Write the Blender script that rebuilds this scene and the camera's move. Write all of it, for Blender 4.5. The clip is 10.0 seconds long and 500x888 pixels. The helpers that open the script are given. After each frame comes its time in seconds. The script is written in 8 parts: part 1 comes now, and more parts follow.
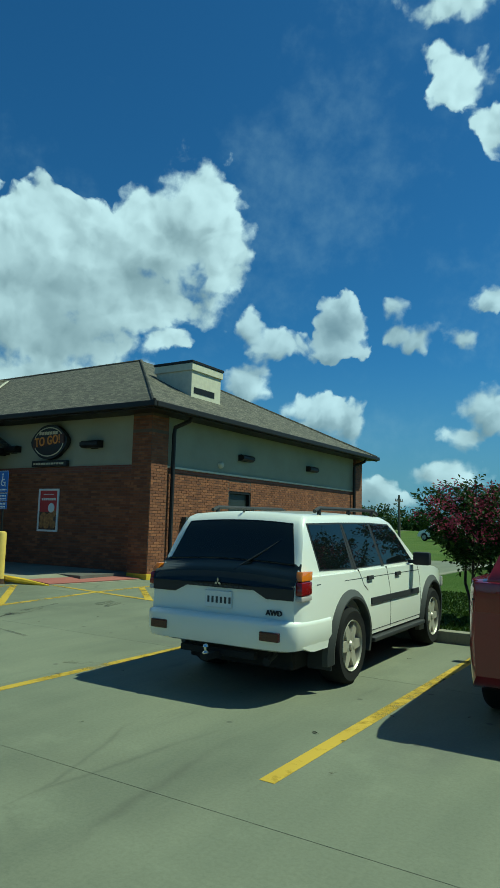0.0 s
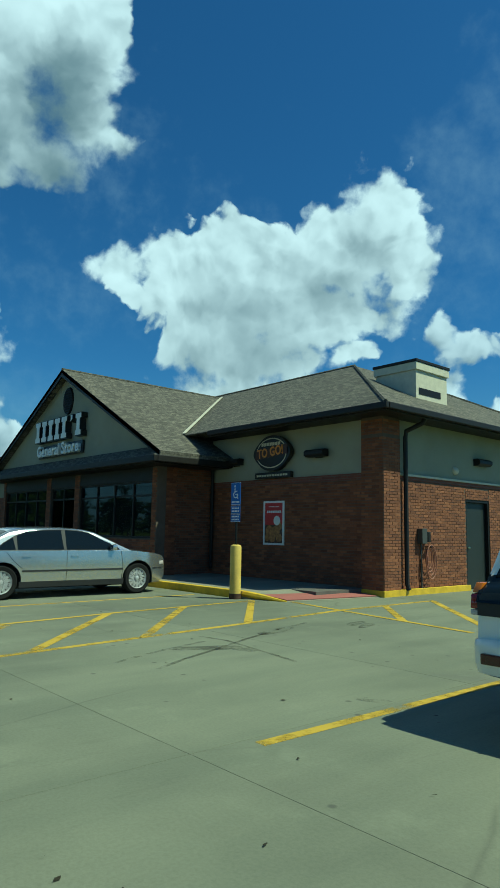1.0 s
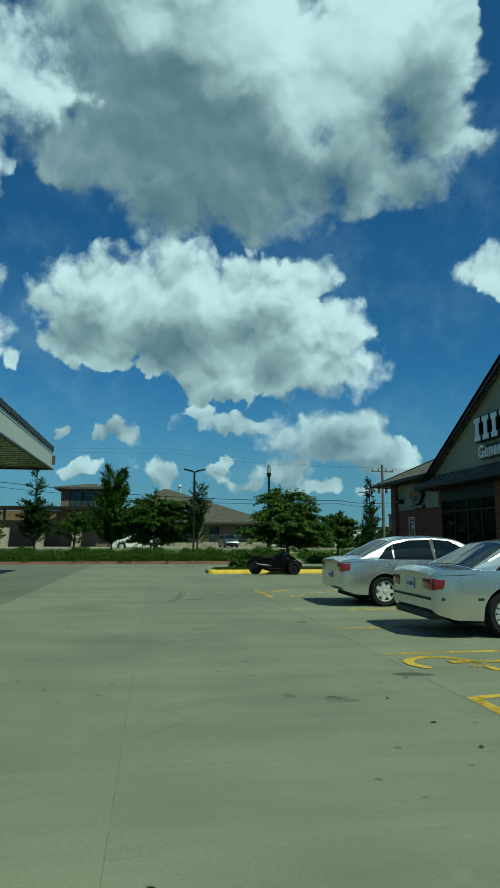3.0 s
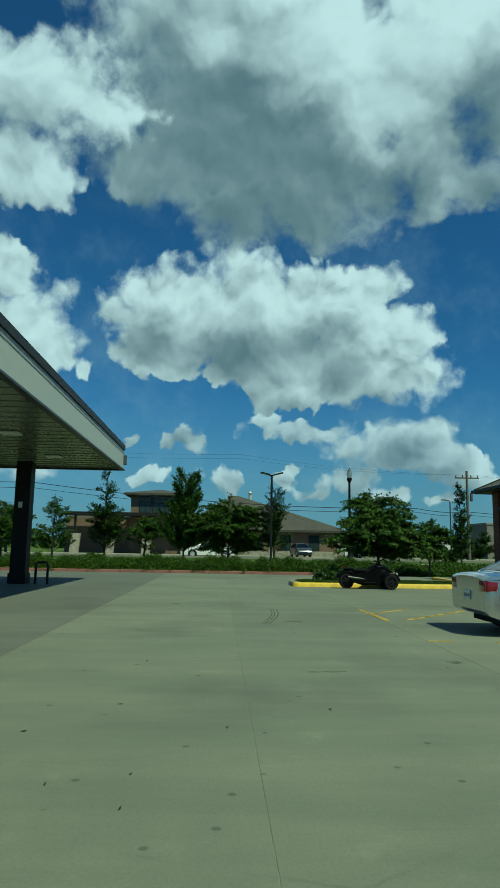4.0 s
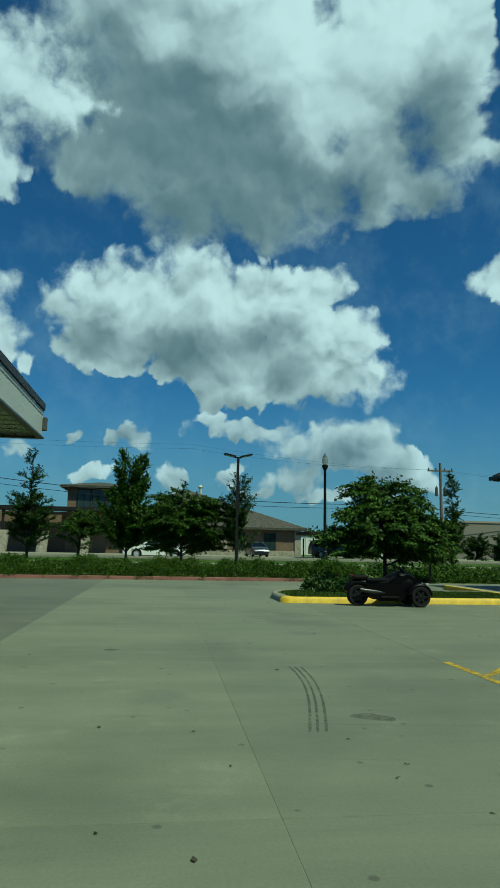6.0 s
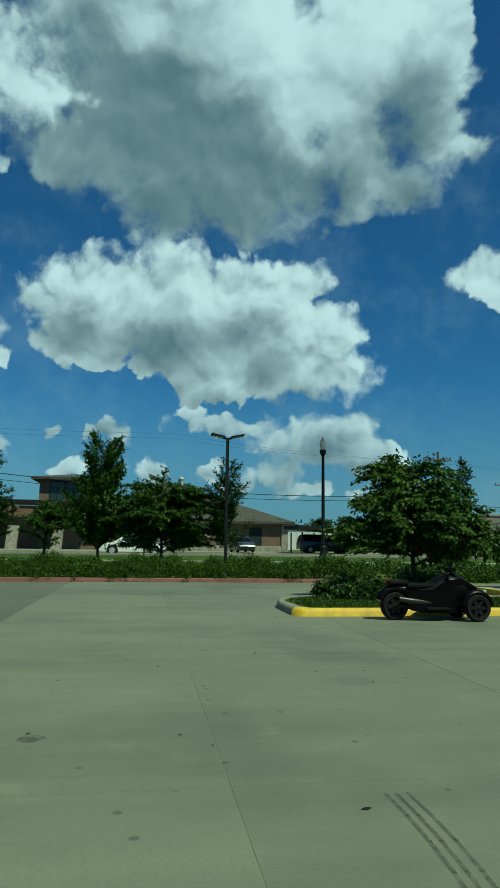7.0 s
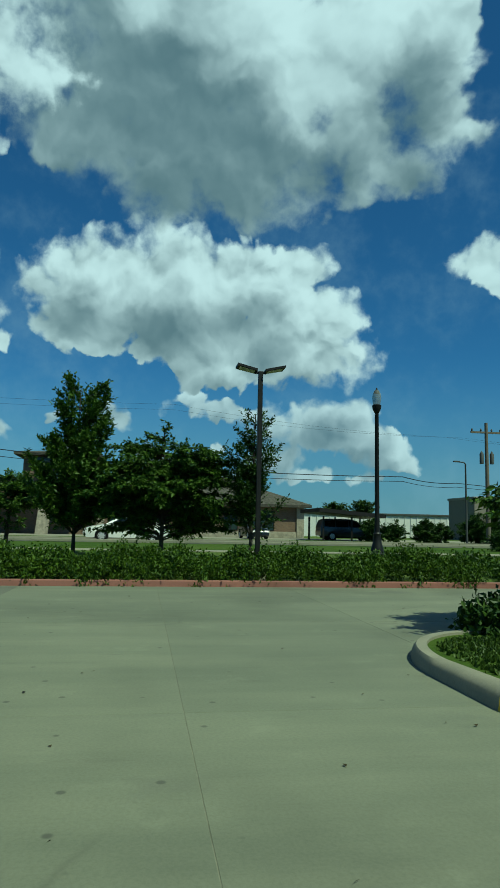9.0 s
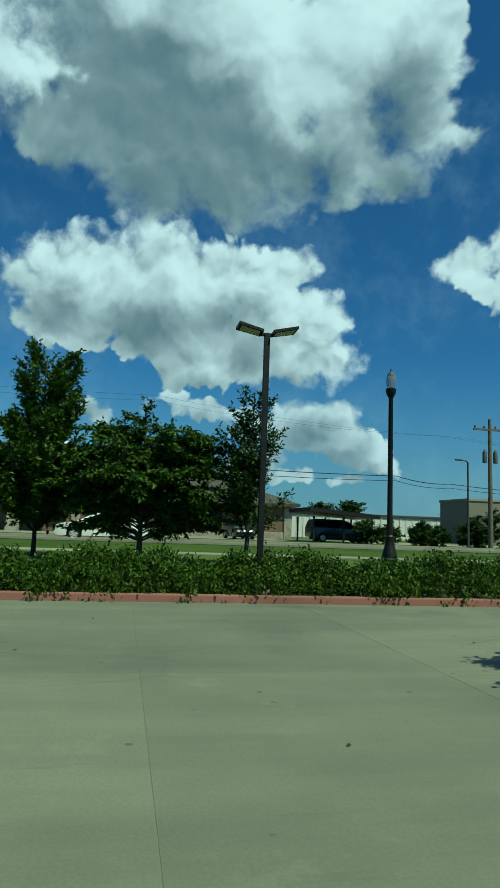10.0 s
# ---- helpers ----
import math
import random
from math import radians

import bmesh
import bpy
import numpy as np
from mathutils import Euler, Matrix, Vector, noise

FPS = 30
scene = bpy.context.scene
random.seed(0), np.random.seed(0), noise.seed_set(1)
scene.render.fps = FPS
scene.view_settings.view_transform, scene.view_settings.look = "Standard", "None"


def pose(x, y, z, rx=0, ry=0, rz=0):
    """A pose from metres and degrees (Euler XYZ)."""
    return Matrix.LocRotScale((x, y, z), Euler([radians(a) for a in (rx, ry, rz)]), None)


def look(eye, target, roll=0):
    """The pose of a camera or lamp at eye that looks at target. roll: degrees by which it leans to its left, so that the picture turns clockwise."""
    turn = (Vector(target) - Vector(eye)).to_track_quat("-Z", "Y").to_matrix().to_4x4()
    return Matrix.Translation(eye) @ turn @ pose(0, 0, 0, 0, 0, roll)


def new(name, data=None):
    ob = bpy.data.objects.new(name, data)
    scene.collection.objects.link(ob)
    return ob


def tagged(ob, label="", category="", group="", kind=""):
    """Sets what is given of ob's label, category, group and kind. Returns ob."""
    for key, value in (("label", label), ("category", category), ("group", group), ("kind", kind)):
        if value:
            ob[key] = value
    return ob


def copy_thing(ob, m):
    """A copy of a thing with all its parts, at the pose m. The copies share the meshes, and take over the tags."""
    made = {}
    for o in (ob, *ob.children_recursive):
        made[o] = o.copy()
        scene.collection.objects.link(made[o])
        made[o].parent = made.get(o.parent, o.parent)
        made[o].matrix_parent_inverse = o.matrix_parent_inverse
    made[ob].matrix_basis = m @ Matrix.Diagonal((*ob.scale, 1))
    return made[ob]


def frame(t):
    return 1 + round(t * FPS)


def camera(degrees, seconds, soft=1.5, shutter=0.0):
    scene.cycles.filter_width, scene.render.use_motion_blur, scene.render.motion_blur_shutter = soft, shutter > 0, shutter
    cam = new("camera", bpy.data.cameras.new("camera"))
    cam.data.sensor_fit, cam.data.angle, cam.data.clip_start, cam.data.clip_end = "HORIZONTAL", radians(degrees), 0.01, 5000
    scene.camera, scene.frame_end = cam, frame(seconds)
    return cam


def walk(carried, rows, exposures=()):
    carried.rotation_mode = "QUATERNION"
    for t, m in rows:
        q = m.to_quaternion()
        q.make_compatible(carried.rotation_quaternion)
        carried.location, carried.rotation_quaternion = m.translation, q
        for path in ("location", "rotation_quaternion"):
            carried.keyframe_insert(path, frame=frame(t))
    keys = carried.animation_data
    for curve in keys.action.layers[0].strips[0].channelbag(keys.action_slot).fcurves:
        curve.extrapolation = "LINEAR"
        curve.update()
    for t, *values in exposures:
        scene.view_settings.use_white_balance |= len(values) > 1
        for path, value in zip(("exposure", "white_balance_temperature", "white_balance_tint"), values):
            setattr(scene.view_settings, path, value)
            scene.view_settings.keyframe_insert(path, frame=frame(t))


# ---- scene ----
cam = camera(41.41, 10.0)
PATH = [
    (0.0, pose(10.445, -12.075, 1.410, 96.74, -1.46, 32.20)),
    (0.5, pose(9.727, -11.833, 1.374, 97.22, -0.98, 40.73)),
    (1.0, pose(9.058, -11.796, 1.357, 97.55, -1.02, 48.85)),
    (1.5, pose(8.306, -11.692, 1.372, 97.89, 0.06, 57.69)),
    (2.0, pose(7.499, -11.709, 1.350, 97.77, 0.07, 66.66)),
    (2.5, pose(6.495, -11.805, 1.344, 97.63, -0.10, 75.24)),
    (3.0, pose(5.365, -11.941, 1.354, 98.18, -0.16, 81.80)),
    (4.5, pose(1.148, -12.603, 1.348, 98.91, -1.20, 87.83)),
    (5.0, pose(-0.472, -12.731, 1.359, 98.99, -1.16, 86.70)),
    (5.5, pose(-2.295, -12.818, 1.371, 98.81, -1.19, 84.44)),
    (6.0, pose(-4.305, -12.779, 1.382, 98.80, -1.09, 82.61)),
    (7.5, pose(-10.490, -12.617, 1.408, 98.11, -0.71, 80.61)),
    (8.0, pose(-12.611, -12.565, 1.398, 97.59, -0.78, 80.70)),
    (8.5, pose(-14.572, -12.523, 1.361, 97.24, -1.09, 80.71)),
    (9.0, pose(-16.489, -12.462, 1.331, 97.15, -1.15, 80.89)),
    (9.5, pose(-18.200, -12.407, 1.323, 97.16, -1.31, 80.61)),
    (10.0, pose(-19.782, -12.341, 1.321, 97.15, -2.03, 79.19)),
]
# banks of cumulus: bearing, height, half width and half height of each heap, in degrees
CLOUDS = {
    "low_row": ((93.5, 8.7, 2.9, 1.3), (97.9, 9.0, 1.3, 1.0), (89.5, 5.9, 1.7, 1.3), (83.1, 10.1, 4.9, 1.3), (86.1, 10.9, 2.0, 0.7), (75.4, 8.2, 5.1, 2.3), (72.3, 9.8, 2.1, 1.1), (78.3, 5.8, 3.3, 1.5), (71.2, 7.0, 3.6, 1.7), (68.6, 5.7, 2.2, 1.3), (96.3, 5.7, 2.9, 0.9), (102.1, 7.6, 1.7, 1.0), (106.1, 5.9, 2.7, 0.8), (71.8, 4.4, 3.6, 0.9), (82.1, 5.0, 2.2, 0.6), (84.1, 7.3, 1.5, 0.6), (84.8, 6.2, 1.5, 1.6), (83.2, 10.3, 2.8, 1.3), (79.3, 5.9, 2.6, 1.1), (73.6, 8.9, 3.4, 1.7), (70.2, 7.5, 2.5, 1.5), (76.0, 4.5, 4.4, 0.9)),
    "right": ((32.7, 16.9, 1.3, 1.5), (30.2, 15.2, 3.1, 1.4), (24.7, 17.5, 2.7, 2.7), (25.2, 14.8, 3.1, 1.5), (20.3, 17.7, 1.3, 1.2), (18.1, 15.4, 1.4, 1.3), (14.0, 15.4, 1.8, 1.0), (12.6, 18.4, 1.9, 1.3), (33.1, 11.9, 1.9, 1.8), (25.8, 9.3, 3.4, 1.7), (28.1, 10.1, 1.9, 1.2), (23.4, 8.8, 1.6, 2.2), (21.5, 3.7, 1.9, 1.5), (16.1, 4.2, 2.8, 1.3), (12.5, 8.9, 2.3, 2.1), (14.3, 7.5, 1.8, 0.9), (19.8, 2.1, 4.1, 1.0), (19.8, 15.6, 1.9, 0.9)),
    "high_right": ((14.4, 34.6, 4.0, 2.2), (11.6, 30.8, 2.3, 2.3), (16.8, 36.4, 2.0, 1.2), (15.3, 39.0, 4.8, 1.3)),
    "near_roof": ((37.1, 27.6, 3.7, 2.9), (40.6, 24.1, 7.1, 4.3), (34.9, 23.1, 2.2, 4.0), (47.4, 22.5, 7.4, 4.3), (52.1, 22.4, 5.6, 3.6), (44.7, 18.3, 8.9, 4.1), (48.4, 15.2, 7.2, 2.7), (39.7, 15.2, 3.2, 1.5), (52.7, 17.9, 6.9, 4.8), (61.3, 21.8, 3.1, 1.9), (56.5, 22.5, 3.9, 2.5), (60.6, 19.7, 1.5, 1.0), (49.7, 23.7, 5.0, 3.4), (46.2, 19.3, 6.4, 4.8), (53.7, 18.4, 4.3, 3.4), (54.1, 21.0, 3.8, 2.7), (49.1, 14.6, 4.9, 2.3), (57.0, 20.6, 3.4, 2.6), (50.0, 12.0, 7.0, 2.4)),
    "big_low": ((94.5, 20.2, 6.6, 4.4), (87.8, 19.8, 8.6, 5.1), (86.7, 16.0, 6.0, 3.4), (80.2, 20.4, 5.2, 3.9), (75.8, 14.6, 5.0, 3.3), (77.7, 17.8, 5.3, 3.5), (95.3, 16.6, 4.8, 2.9), (83.2, 15.0, 7.4, 3.4), (73.1, 17.1, 2.1, 2.1), (99.0, 20.1, 2.7, 2.3), (77.2, 21.5, 3.0, 2.1)),
    "overhead": ((87.2, 38.5, 17.4, 9.3), (78.1, 35.6, 8.6, 4.4), (84.4, 30.6, 13.3, 5.1), (95.0, 31.1, 7.9, 3.6), (70.3, 39.6, 7.2, 6.5), (71.5, 33.4, 3.9, 4.1), (70.2, 29.2, 4.2, 2.8), (65.1, 38.5, 4.3, 5.8), (64.6, 31.9, 3.7, 2.8), (62.0, 30.6, 2.3, 1.5), (67.7, 29.0, 2.6, 2.5), (81.5, 28.0, 9.0, 2.8), (88.0, 28.4, 9.0, 3.2)),
    "left_lobe": ((107.1, 35.6, 8.1, 3.9), (102.4, 34.4, 4.9, 2.6), (108.4, 29.8, 5.3, 3.3), (109.8, 22.0, 3.1, 3.4), (107.4, 17.9, 3.9, 2.7), (104.6, 21.0, 1.1, 0.7), (102.3, 14.7, 1.1, 0.9), (104.5, 15.9, 2.4, 2.3)),
    "lit": ((79.1, 39.4, 8.8, 3.8), (82.4, 46.6, 13.9, 4.9), (75.0, 35.4, 6.0, 3.4), (71.3, 39.7, 6.3, 4.3), (91.6, 39.5, 3.3, 1.8)),
}
walk(cam, PATH, exposures=((0.0, -0.05, 5550, -22.0), (1.0, 0.06, 5600, -22.0), (2.2, -0.04, 5650, -22.0), (3.0, -0.18, 5680, -23.0), (4.5, -0.25, 5700, -24.0), (8.0, -0.26, 5700, -24.0), (10.0, -0.12, 5720, -24.0)))

# ---- light ----
SUN_WAY = Vector((0.53, 0.41, 1.0)).normalized()      # towards the sun
world = bpy.data.worlds.new("sky")
scene.world = world
world.use_nodes = True


def sky_with_clouds():
    nt = world.node_tree
    nt.nodes.clear()
    out = nt.nodes.new("ShaderNodeOutputWorld")
    bg = nt.nodes.new("ShaderNodeBackground")
    bg.inputs["Strength"].default_value = 0.10
    sky = nt.nodes.new("ShaderNodeTexSky")
    sky.sky_type = "NISHITA"
    sky.sun_disc = False
    sky.sun_elevation = math.asin(SUN_WAY.z)
    sky.sun_rotation = math.atan2(SUN_WAY.x, SUN_WAY.y)
    sky.air_density, sky.dust_density, sky.ozone_density = 1.0, 0.3, 2.2

    def link(a, b):
        nt.links.new(a, b)

    def math_node(op, a, b=None, c=None, clamp=False):
        n = nt.nodes.new("ShaderNodeMath")
        n.operation, n.use_clamp = op, clamp
        for k, v in enumerate((a, b, c)):
            if v is None:
                continue
            if isinstance(v, (int, float)):
                n.inputs[k].default_value = v
            else:
                link(v, n.inputs[k])
        return n.outputs[0]

    def ramp(v, lo, hi):
        n = nt.nodes.new("ShaderNodeMapRange")
        n.interpolation_type = "SMOOTHSTEP"
        link(v, n.inputs[0])
        n.inputs[1].default_value, n.inputs[2].default_value = lo, hi
        return n.outputs[0]

    coord = nt.nodes.new("ShaderNodeTexCoord")
    sep = nt.nodes.new("ShaderNodeSeparateXYZ")
    link(coord.outputs["Generated"], sep.inputs[0])
    flat = nt.nodes.new("ShaderNodeVectorMath")
    flat.operation = "NORMALIZE"
    link(coord.outputs["Generated"], flat.inputs[0])
    az = math_node("ARCTAN2", math_node("MULTIPLY", sep.outputs[0], -1.0), sep.outputs[1])
    el = math_node("ARCSINE", sep.outputs[2])

    def noise_node(scale, detail, rough, shift=(0, 0, 0)):
        mp = nt.nodes.new("ShaderNodeMapping")
        link(flat.outputs[0], mp.inputs[0])
        mp.inputs[1].default_value = shift
        n = nt.nodes.new("ShaderNodeTexNoise")
        link(mp.outputs[0], n.inputs["Vector"])
        n.inputs["Scale"].default_value, n.inputs["Detail"].default_value = scale, detail
        n.inputs["Roughness"].default_value = rough
        return n.outputs["Fac"]

    def bend(vec, scale, detail, amount):
        """Directions pushed about by noise, so that edges billow."""
        n = nt.nodes.new("ShaderNodeTexNoise")
        link(vec, n.inputs["Vector"])
        n.inputs["Scale"].default_value, n.inputs["Detail"].default_value = scale, detail
        mid = nt.nodes.new("ShaderNodeVectorMath")
        mid.operation = "SUBTRACT"
        link(n.outputs["Color"], mid.inputs[0])
        mid.inputs[1].default_value = (0.5, 0.5, 0.5)
        add = nt.nodes.new("ShaderNodeVectorMath")
        add.operation = "MULTIPLY_ADD"
        link(mid.outputs[0], add.inputs[0])
        add.inputs[1].default_value = (amount,) * 3
        link(vec, add.inputs[2])
        return add.outputs[0]

    swirl = bend(bend(bend(flat.outputs[0], 5.0, 2.0, 0.06), 19.0, 3.0, 0.030), 62.0, 4.0, 0.015)
    unit = nt.nodes.new("ShaderNodeVectorMath")
    unit.operation = "NORMALIZE"
    link(swirl, unit.inputs[0])
    turned = nt.nodes.new("ShaderNodeSeparateXYZ")
    link(unit.outputs[0], turned.inputs[0])
    az_b = math_node("ARCTAN2", math_node("MULTIPLY", turned.outputs[0], -1.0), turned.outputs[1])
    el_b = math_node("ARCSINE", turned.outputs[2])

    def puff_node(scale, shift=(0, 0, 0)):
        mp = nt.nodes.new("ShaderNodeMapping")
        link(swirl, mp.inputs[0])
        mp.inputs[1].default_value = shift
        n = nt.nodes.new("ShaderNodeTexVoronoi")
        n.feature = "SMOOTH_F1"
        n.inputs["Smoothness"].default_value = 0.5
        n.inputs["Scale"].default_value = scale
        n.inputs["Detail"].default_value = 1.0
        link(mp.outputs[0], n.inputs["Vector"])
        return math_node("SUBTRACT", 0.45, n.outputs["Distance"])

    def heap_group():
        """One heap as a node group: the depth of a direction inside an egg, joined to the depth so far."""
        g = bpy.data.node_groups.new("cloud_heap", "ShaderNodeTree")
        for key in ("az", "el", "a", "e", "ia", "ie", "gain", "best"):
            g.interface.new_socket(key, in_out="INPUT", socket_type="NodeSocketFloat")
        g.interface.new_socket("depth", in_out="OUTPUT", socket_type="NodeSocketFloat")
        i, o = g.nodes.new("NodeGroupInput"), g.nodes.new("NodeGroupOutput")

        def m(op, *args):
            n = g.nodes.new("ShaderNodeMath")
            n.operation = op
            for k, v in enumerate(args):
                if isinstance(v, (int, float)):
                    n.inputs[k].default_value = v
                else:
                    g.links.new(v, n.inputs[k])
            return n.outputs[0]

        u = m("MULTIPLY", m("SUBTRACT", i.outputs["az"], i.outputs["a"]), i.outputs["ia"])
        v = m("MULTIPLY", m("SUBTRACT", i.outputs["el"], i.outputs["e"]), i.outputs["ie"])
        d = m("SQRT", m("MULTIPLY_ADD", u, u, m("MULTIPLY", v, v)))
        d = m("MULTIPLY", m("SUBTRACT", 1.0, d), i.outputs["gain"])
        g.links.new(m("SMOOTH_MAX", i.outputs["best"], d, 0.25), o.inputs["depth"])
        return g

    heap = heap_group()

    def field(bank, lift=0.0, grow=1.05):
        """How deep a direction lies inside the heaps of a bank, looked up lift radians nearer to the sun."""
        a2 = math_node("ADD", az_b, -0.6 * lift) if lift else az_b
        e2 = math_node("ADD", el_b, lift) if lift else el_b
        best = None
        for a, e, ra, re in bank:
            n = nt.nodes.new("ShaderNodeGroup")
            n.node_tree = heap
            link(a2, n.inputs["az"])
            link(e2, n.inputs["el"])
            n.inputs["a"].default_value, n.inputs["e"].default_value = radians(a), radians(e)
            n.inputs["ia"].default_value, n.inputs["ie"].default_value = 1 / radians(ra * grow), 1 / radians(re * grow)
            n.inputs["gain"].default_value = 0.5 + min(re, 6.0) / 5.0
            if best is None:
                n.inputs["best"].default_value = -3.0
            else:
                link(best, n.inputs["best"])
            best = n.outputs[0]
        return best

    soft = math_node("SUBTRACT", noise_node(5.0, 2.0, 0.5), 0.5)
    wisps = math_node("SUBTRACT", noise_node(30.0, 7.0, 0.62), 0.5)
    ragged = ramp(noise_node(6.0, 3.0, 0.5, (3.1, 0.4, 1.7)), 0.40, 0.66)
    puffs, small = puff_node(13.0), puff_node(34.0)
    puffs_up, small_up = puff_node(13.0, (0.020, 0.010, 0.030)), puff_node(34.0, (0.008, 0.004, 0.012))
    folds = math_node("SUBTRACT", noise_node(11.0, 4.0, 0.5, (0.018, 0.008, 0.028)), noise_node(11.0, 4.0, 0.5))
    relief = math_node("MULTIPLY_ADD", math_node("SUBTRACT", small_up, small), 0.40, math_node("MULTIPLY_ADD", math_node("SUBTRACT", puffs_up, puffs), 0.55, math_node("MULTIPLY", folds, 0.8)))

    def layer(bank, lift, lo, hi, below, base, span, bumps, soften, depth=1.0, solid=1.0, lit=None):
        """One depth of cloud laid over what lies behind it: bright heaped tops, smooth grey undersides, torn edges in places."""
        inside = field(bank)
        edge = math_node("MULTIPLY_ADD", small, bumps[1], math_node("MULTIPLY", puffs, bumps[0]))
        torn = math_node("MULTIPLY", wisps, math_node("MULTIPLY_ADD", ragged, bumps[2], 0.25))
        here = math_node("ADD", math_node("ADD", inside, 0.06), math_node("ADD", edge, torn))
        reach = math_node("MULTIPLY_ADD", ragged, soften * 2.2, soften * 0.6)
        cover = ramp(math_node("DIVIDE", here, reach), -1.0, 1.0)
        cover = math_node("MULTIPLY", math_node("MULTIPLY", cover, solid), ramp(el, 0.0, 0.05))
        above = math_node("MULTIPLY_ADD", soft, 0.55, math_node("MULTIPLY_ADD", edge, 0.35, field(bank, lift)))
        thick = ramp(above, lo, hi)
        shade = math_node("MULTIPLY_ADD", thick, span, base)
        if lit:
            shine = ramp(math_node("MULTIPLY_ADD", soft, 0.8, math_node("MULTIPLY_ADD", edge, 0.5, field(lit))), -0.6, 0.8)
            shade = math_node("MULTIPLY_ADD", shine, -0.75, shade)
        crisp = math_node("MULTIPLY_ADD", thick, -0.65 * depth, depth)
        shade = math_node("MULTIPLY_ADD", relief, crisp, shade)
        grey = ramp(math_node("MULTIPLY_ADD", soft, 0.25, shade), -0.25, 1.25)
        light = nt.nodes.new("ShaderNodeMix")
        light.data_type = "RGBA"
        link(grey, light.inputs["Factor"])
        light.inputs["A"].default_value = CLOUD_WHITE
        light.inputs["B"].default_value = CLOUD_GREY
        mix = nt.nodes.new("ShaderNodeMix")
        mix.data_type = "RGBA"
        link(cover, mix.inputs["Factor"])
        link(below, mix.inputs["A"])
        link(light.outputs["Result"], mix.inputs["B"])
        return mix.outputs["Result"]

    deep = nt.nodes.new("ShaderNodeMix")
    deep.data_type, deep.blend_type = "RGBA", "MULTIPLY"
    deep.inputs["Factor"].default_value = 1.0
    link(sky.outputs[0], deep.inputs["A"])
    deep.inputs["B"].default_value = (0.30, 0.545, 0.79, 1)
    haze = nt.nodes.new("ShaderNodeMix")          # thin pale air low down
    haze.data_type = "RGBA"
    link(math_node("MULTIPLY", ramp(el, 0.26, -0.02), 0.75), haze.inputs["Factor"])
    link(deep.outputs["Result"], haze.inputs["A"])
    haze.inputs["B"].default_value = (1.75, 3.0, 4.0, 1)
    veil = nt.nodes.new("ShaderNodeMix")          # torn thin cloud between the heaps
    veil.data_type = "RGBA"
    thin = ramp(math_node("MULTIPLY_ADD", wisps, 0.35, noise_node(3.2, 5.0, 0.6, (1.3, 2.2, 0.4))), 0.48, 0.78)
    link(math_node("MULTIPLY", thin, 0.22), veil.inputs["Factor"])
    link(haze.outputs["Result"], veil.inputs["A"])
    veil.inputs["B"].default_value = (3.6, 4.9, 6.2, 1)
    col = layer(CLOUDS["low_row"] + CLOUDS["right"], 0.020, -0.3, 1.0, veil.outputs["Result"], 0.30, 0.60, (0.50, 0.50, 0.8), 0.13, 1.0, 0.88)
    col = layer(CLOUDS["near_roof"] + CLOUDS["high_right"], 0.06, -0.2, 1.7, col, 0.18, 0.66, (0.50, 0.46, 1.1), 0.14, 0.75)
    col = layer(CLOUDS["big_low"], 0.055, -0.2, 1.4, col, 0.08, 0.90, (0.50, 0.45, 0.6), 0.10, 1.15)
    col = layer(CLOUDS["overhead"], 0.07, -0.8, 1.3, col, 0.32, 0.74, (0.60, 0.42, 1.2), 0.22, 0.8, lit=CLOUDS["lit"])
    col = layer(CLOUDS["left_lobe"], 0.05, -0.1, 1.6, col, 0.18, 0.66, (0.50, 0.42, 1.2), 0.18, 0.9)
    link(col, bg.inputs["Color"])
    link(bg.outputs[0], out.inputs[0])


CLOUD_WHITE = (7.9, 8.6, 9.2, 1)
CLOUD_GREY = (1.45, 2.05, 2.5, 1)
sky_with_clouds()
sun = new("sun", bpy.data.lights.new("sun", "SUN"))
sun.data.energy, sun.data.angle, sun.data.color = 4.9, radians(0.53), (1.0, 0.92, 0.70)
sun.matrix_world = look(SUN_WAY * 60, (0, 0, 0))

# ---- materials ----
def base_mat(name):
    m = bpy.data.materials.new(name)
    m.use_nodes = True
    return m, m.node_tree, m.node_tree.nodes["Principled BSDF"]


def tex_coord(nt, scale=(1, 1, 1), kind="Object"):
    c = nt.nodes.new("ShaderNodeTexCoord")
    mp = nt.nodes.new("ShaderNodeMapping")
    mp.inputs["Scale"].default_value = scale
    nt.links.new(c.outputs[kind], mp.inputs[0])
    return mp.outputs[0]


def noise_tex(nt, vec, scale, detail=4, rough=0.6):
    n = nt.nodes.new("ShaderNodeTexNoise")
    n.inputs["Scale"].default_value, n.inputs["Detail"].default_value, n.inputs["Roughness"].default_value = scale, detail, rough
    if vec is not None:
        nt.links.new(vec, n.inputs["Vector"])
    return n.outputs["Fac"]


def noise_col(nt, vec, scale):
    n = nt.nodes.new("ShaderNodeTexNoise")
    n.inputs["Scale"].default_value, n.inputs["Detail"].default_value = scale, 5.0
    nt.links.new(vec, n.inputs["Vector"])
    return n.outputs["Color"]


def ramp_node(nt, fac, stops):
    r = nt.nodes.new("ShaderNodeValToRGB")
    e = r.color_ramp.elements
    while len(e) < len(stops):
        e.new(0.5)
    for k, (p, c) in enumerate(stops):
        e[k].position = p
        e[k].color = (*c, 1) if len(c) == 3 else c
    nt.links.new(fac, r.inputs[0])
    return r.outputs[0]


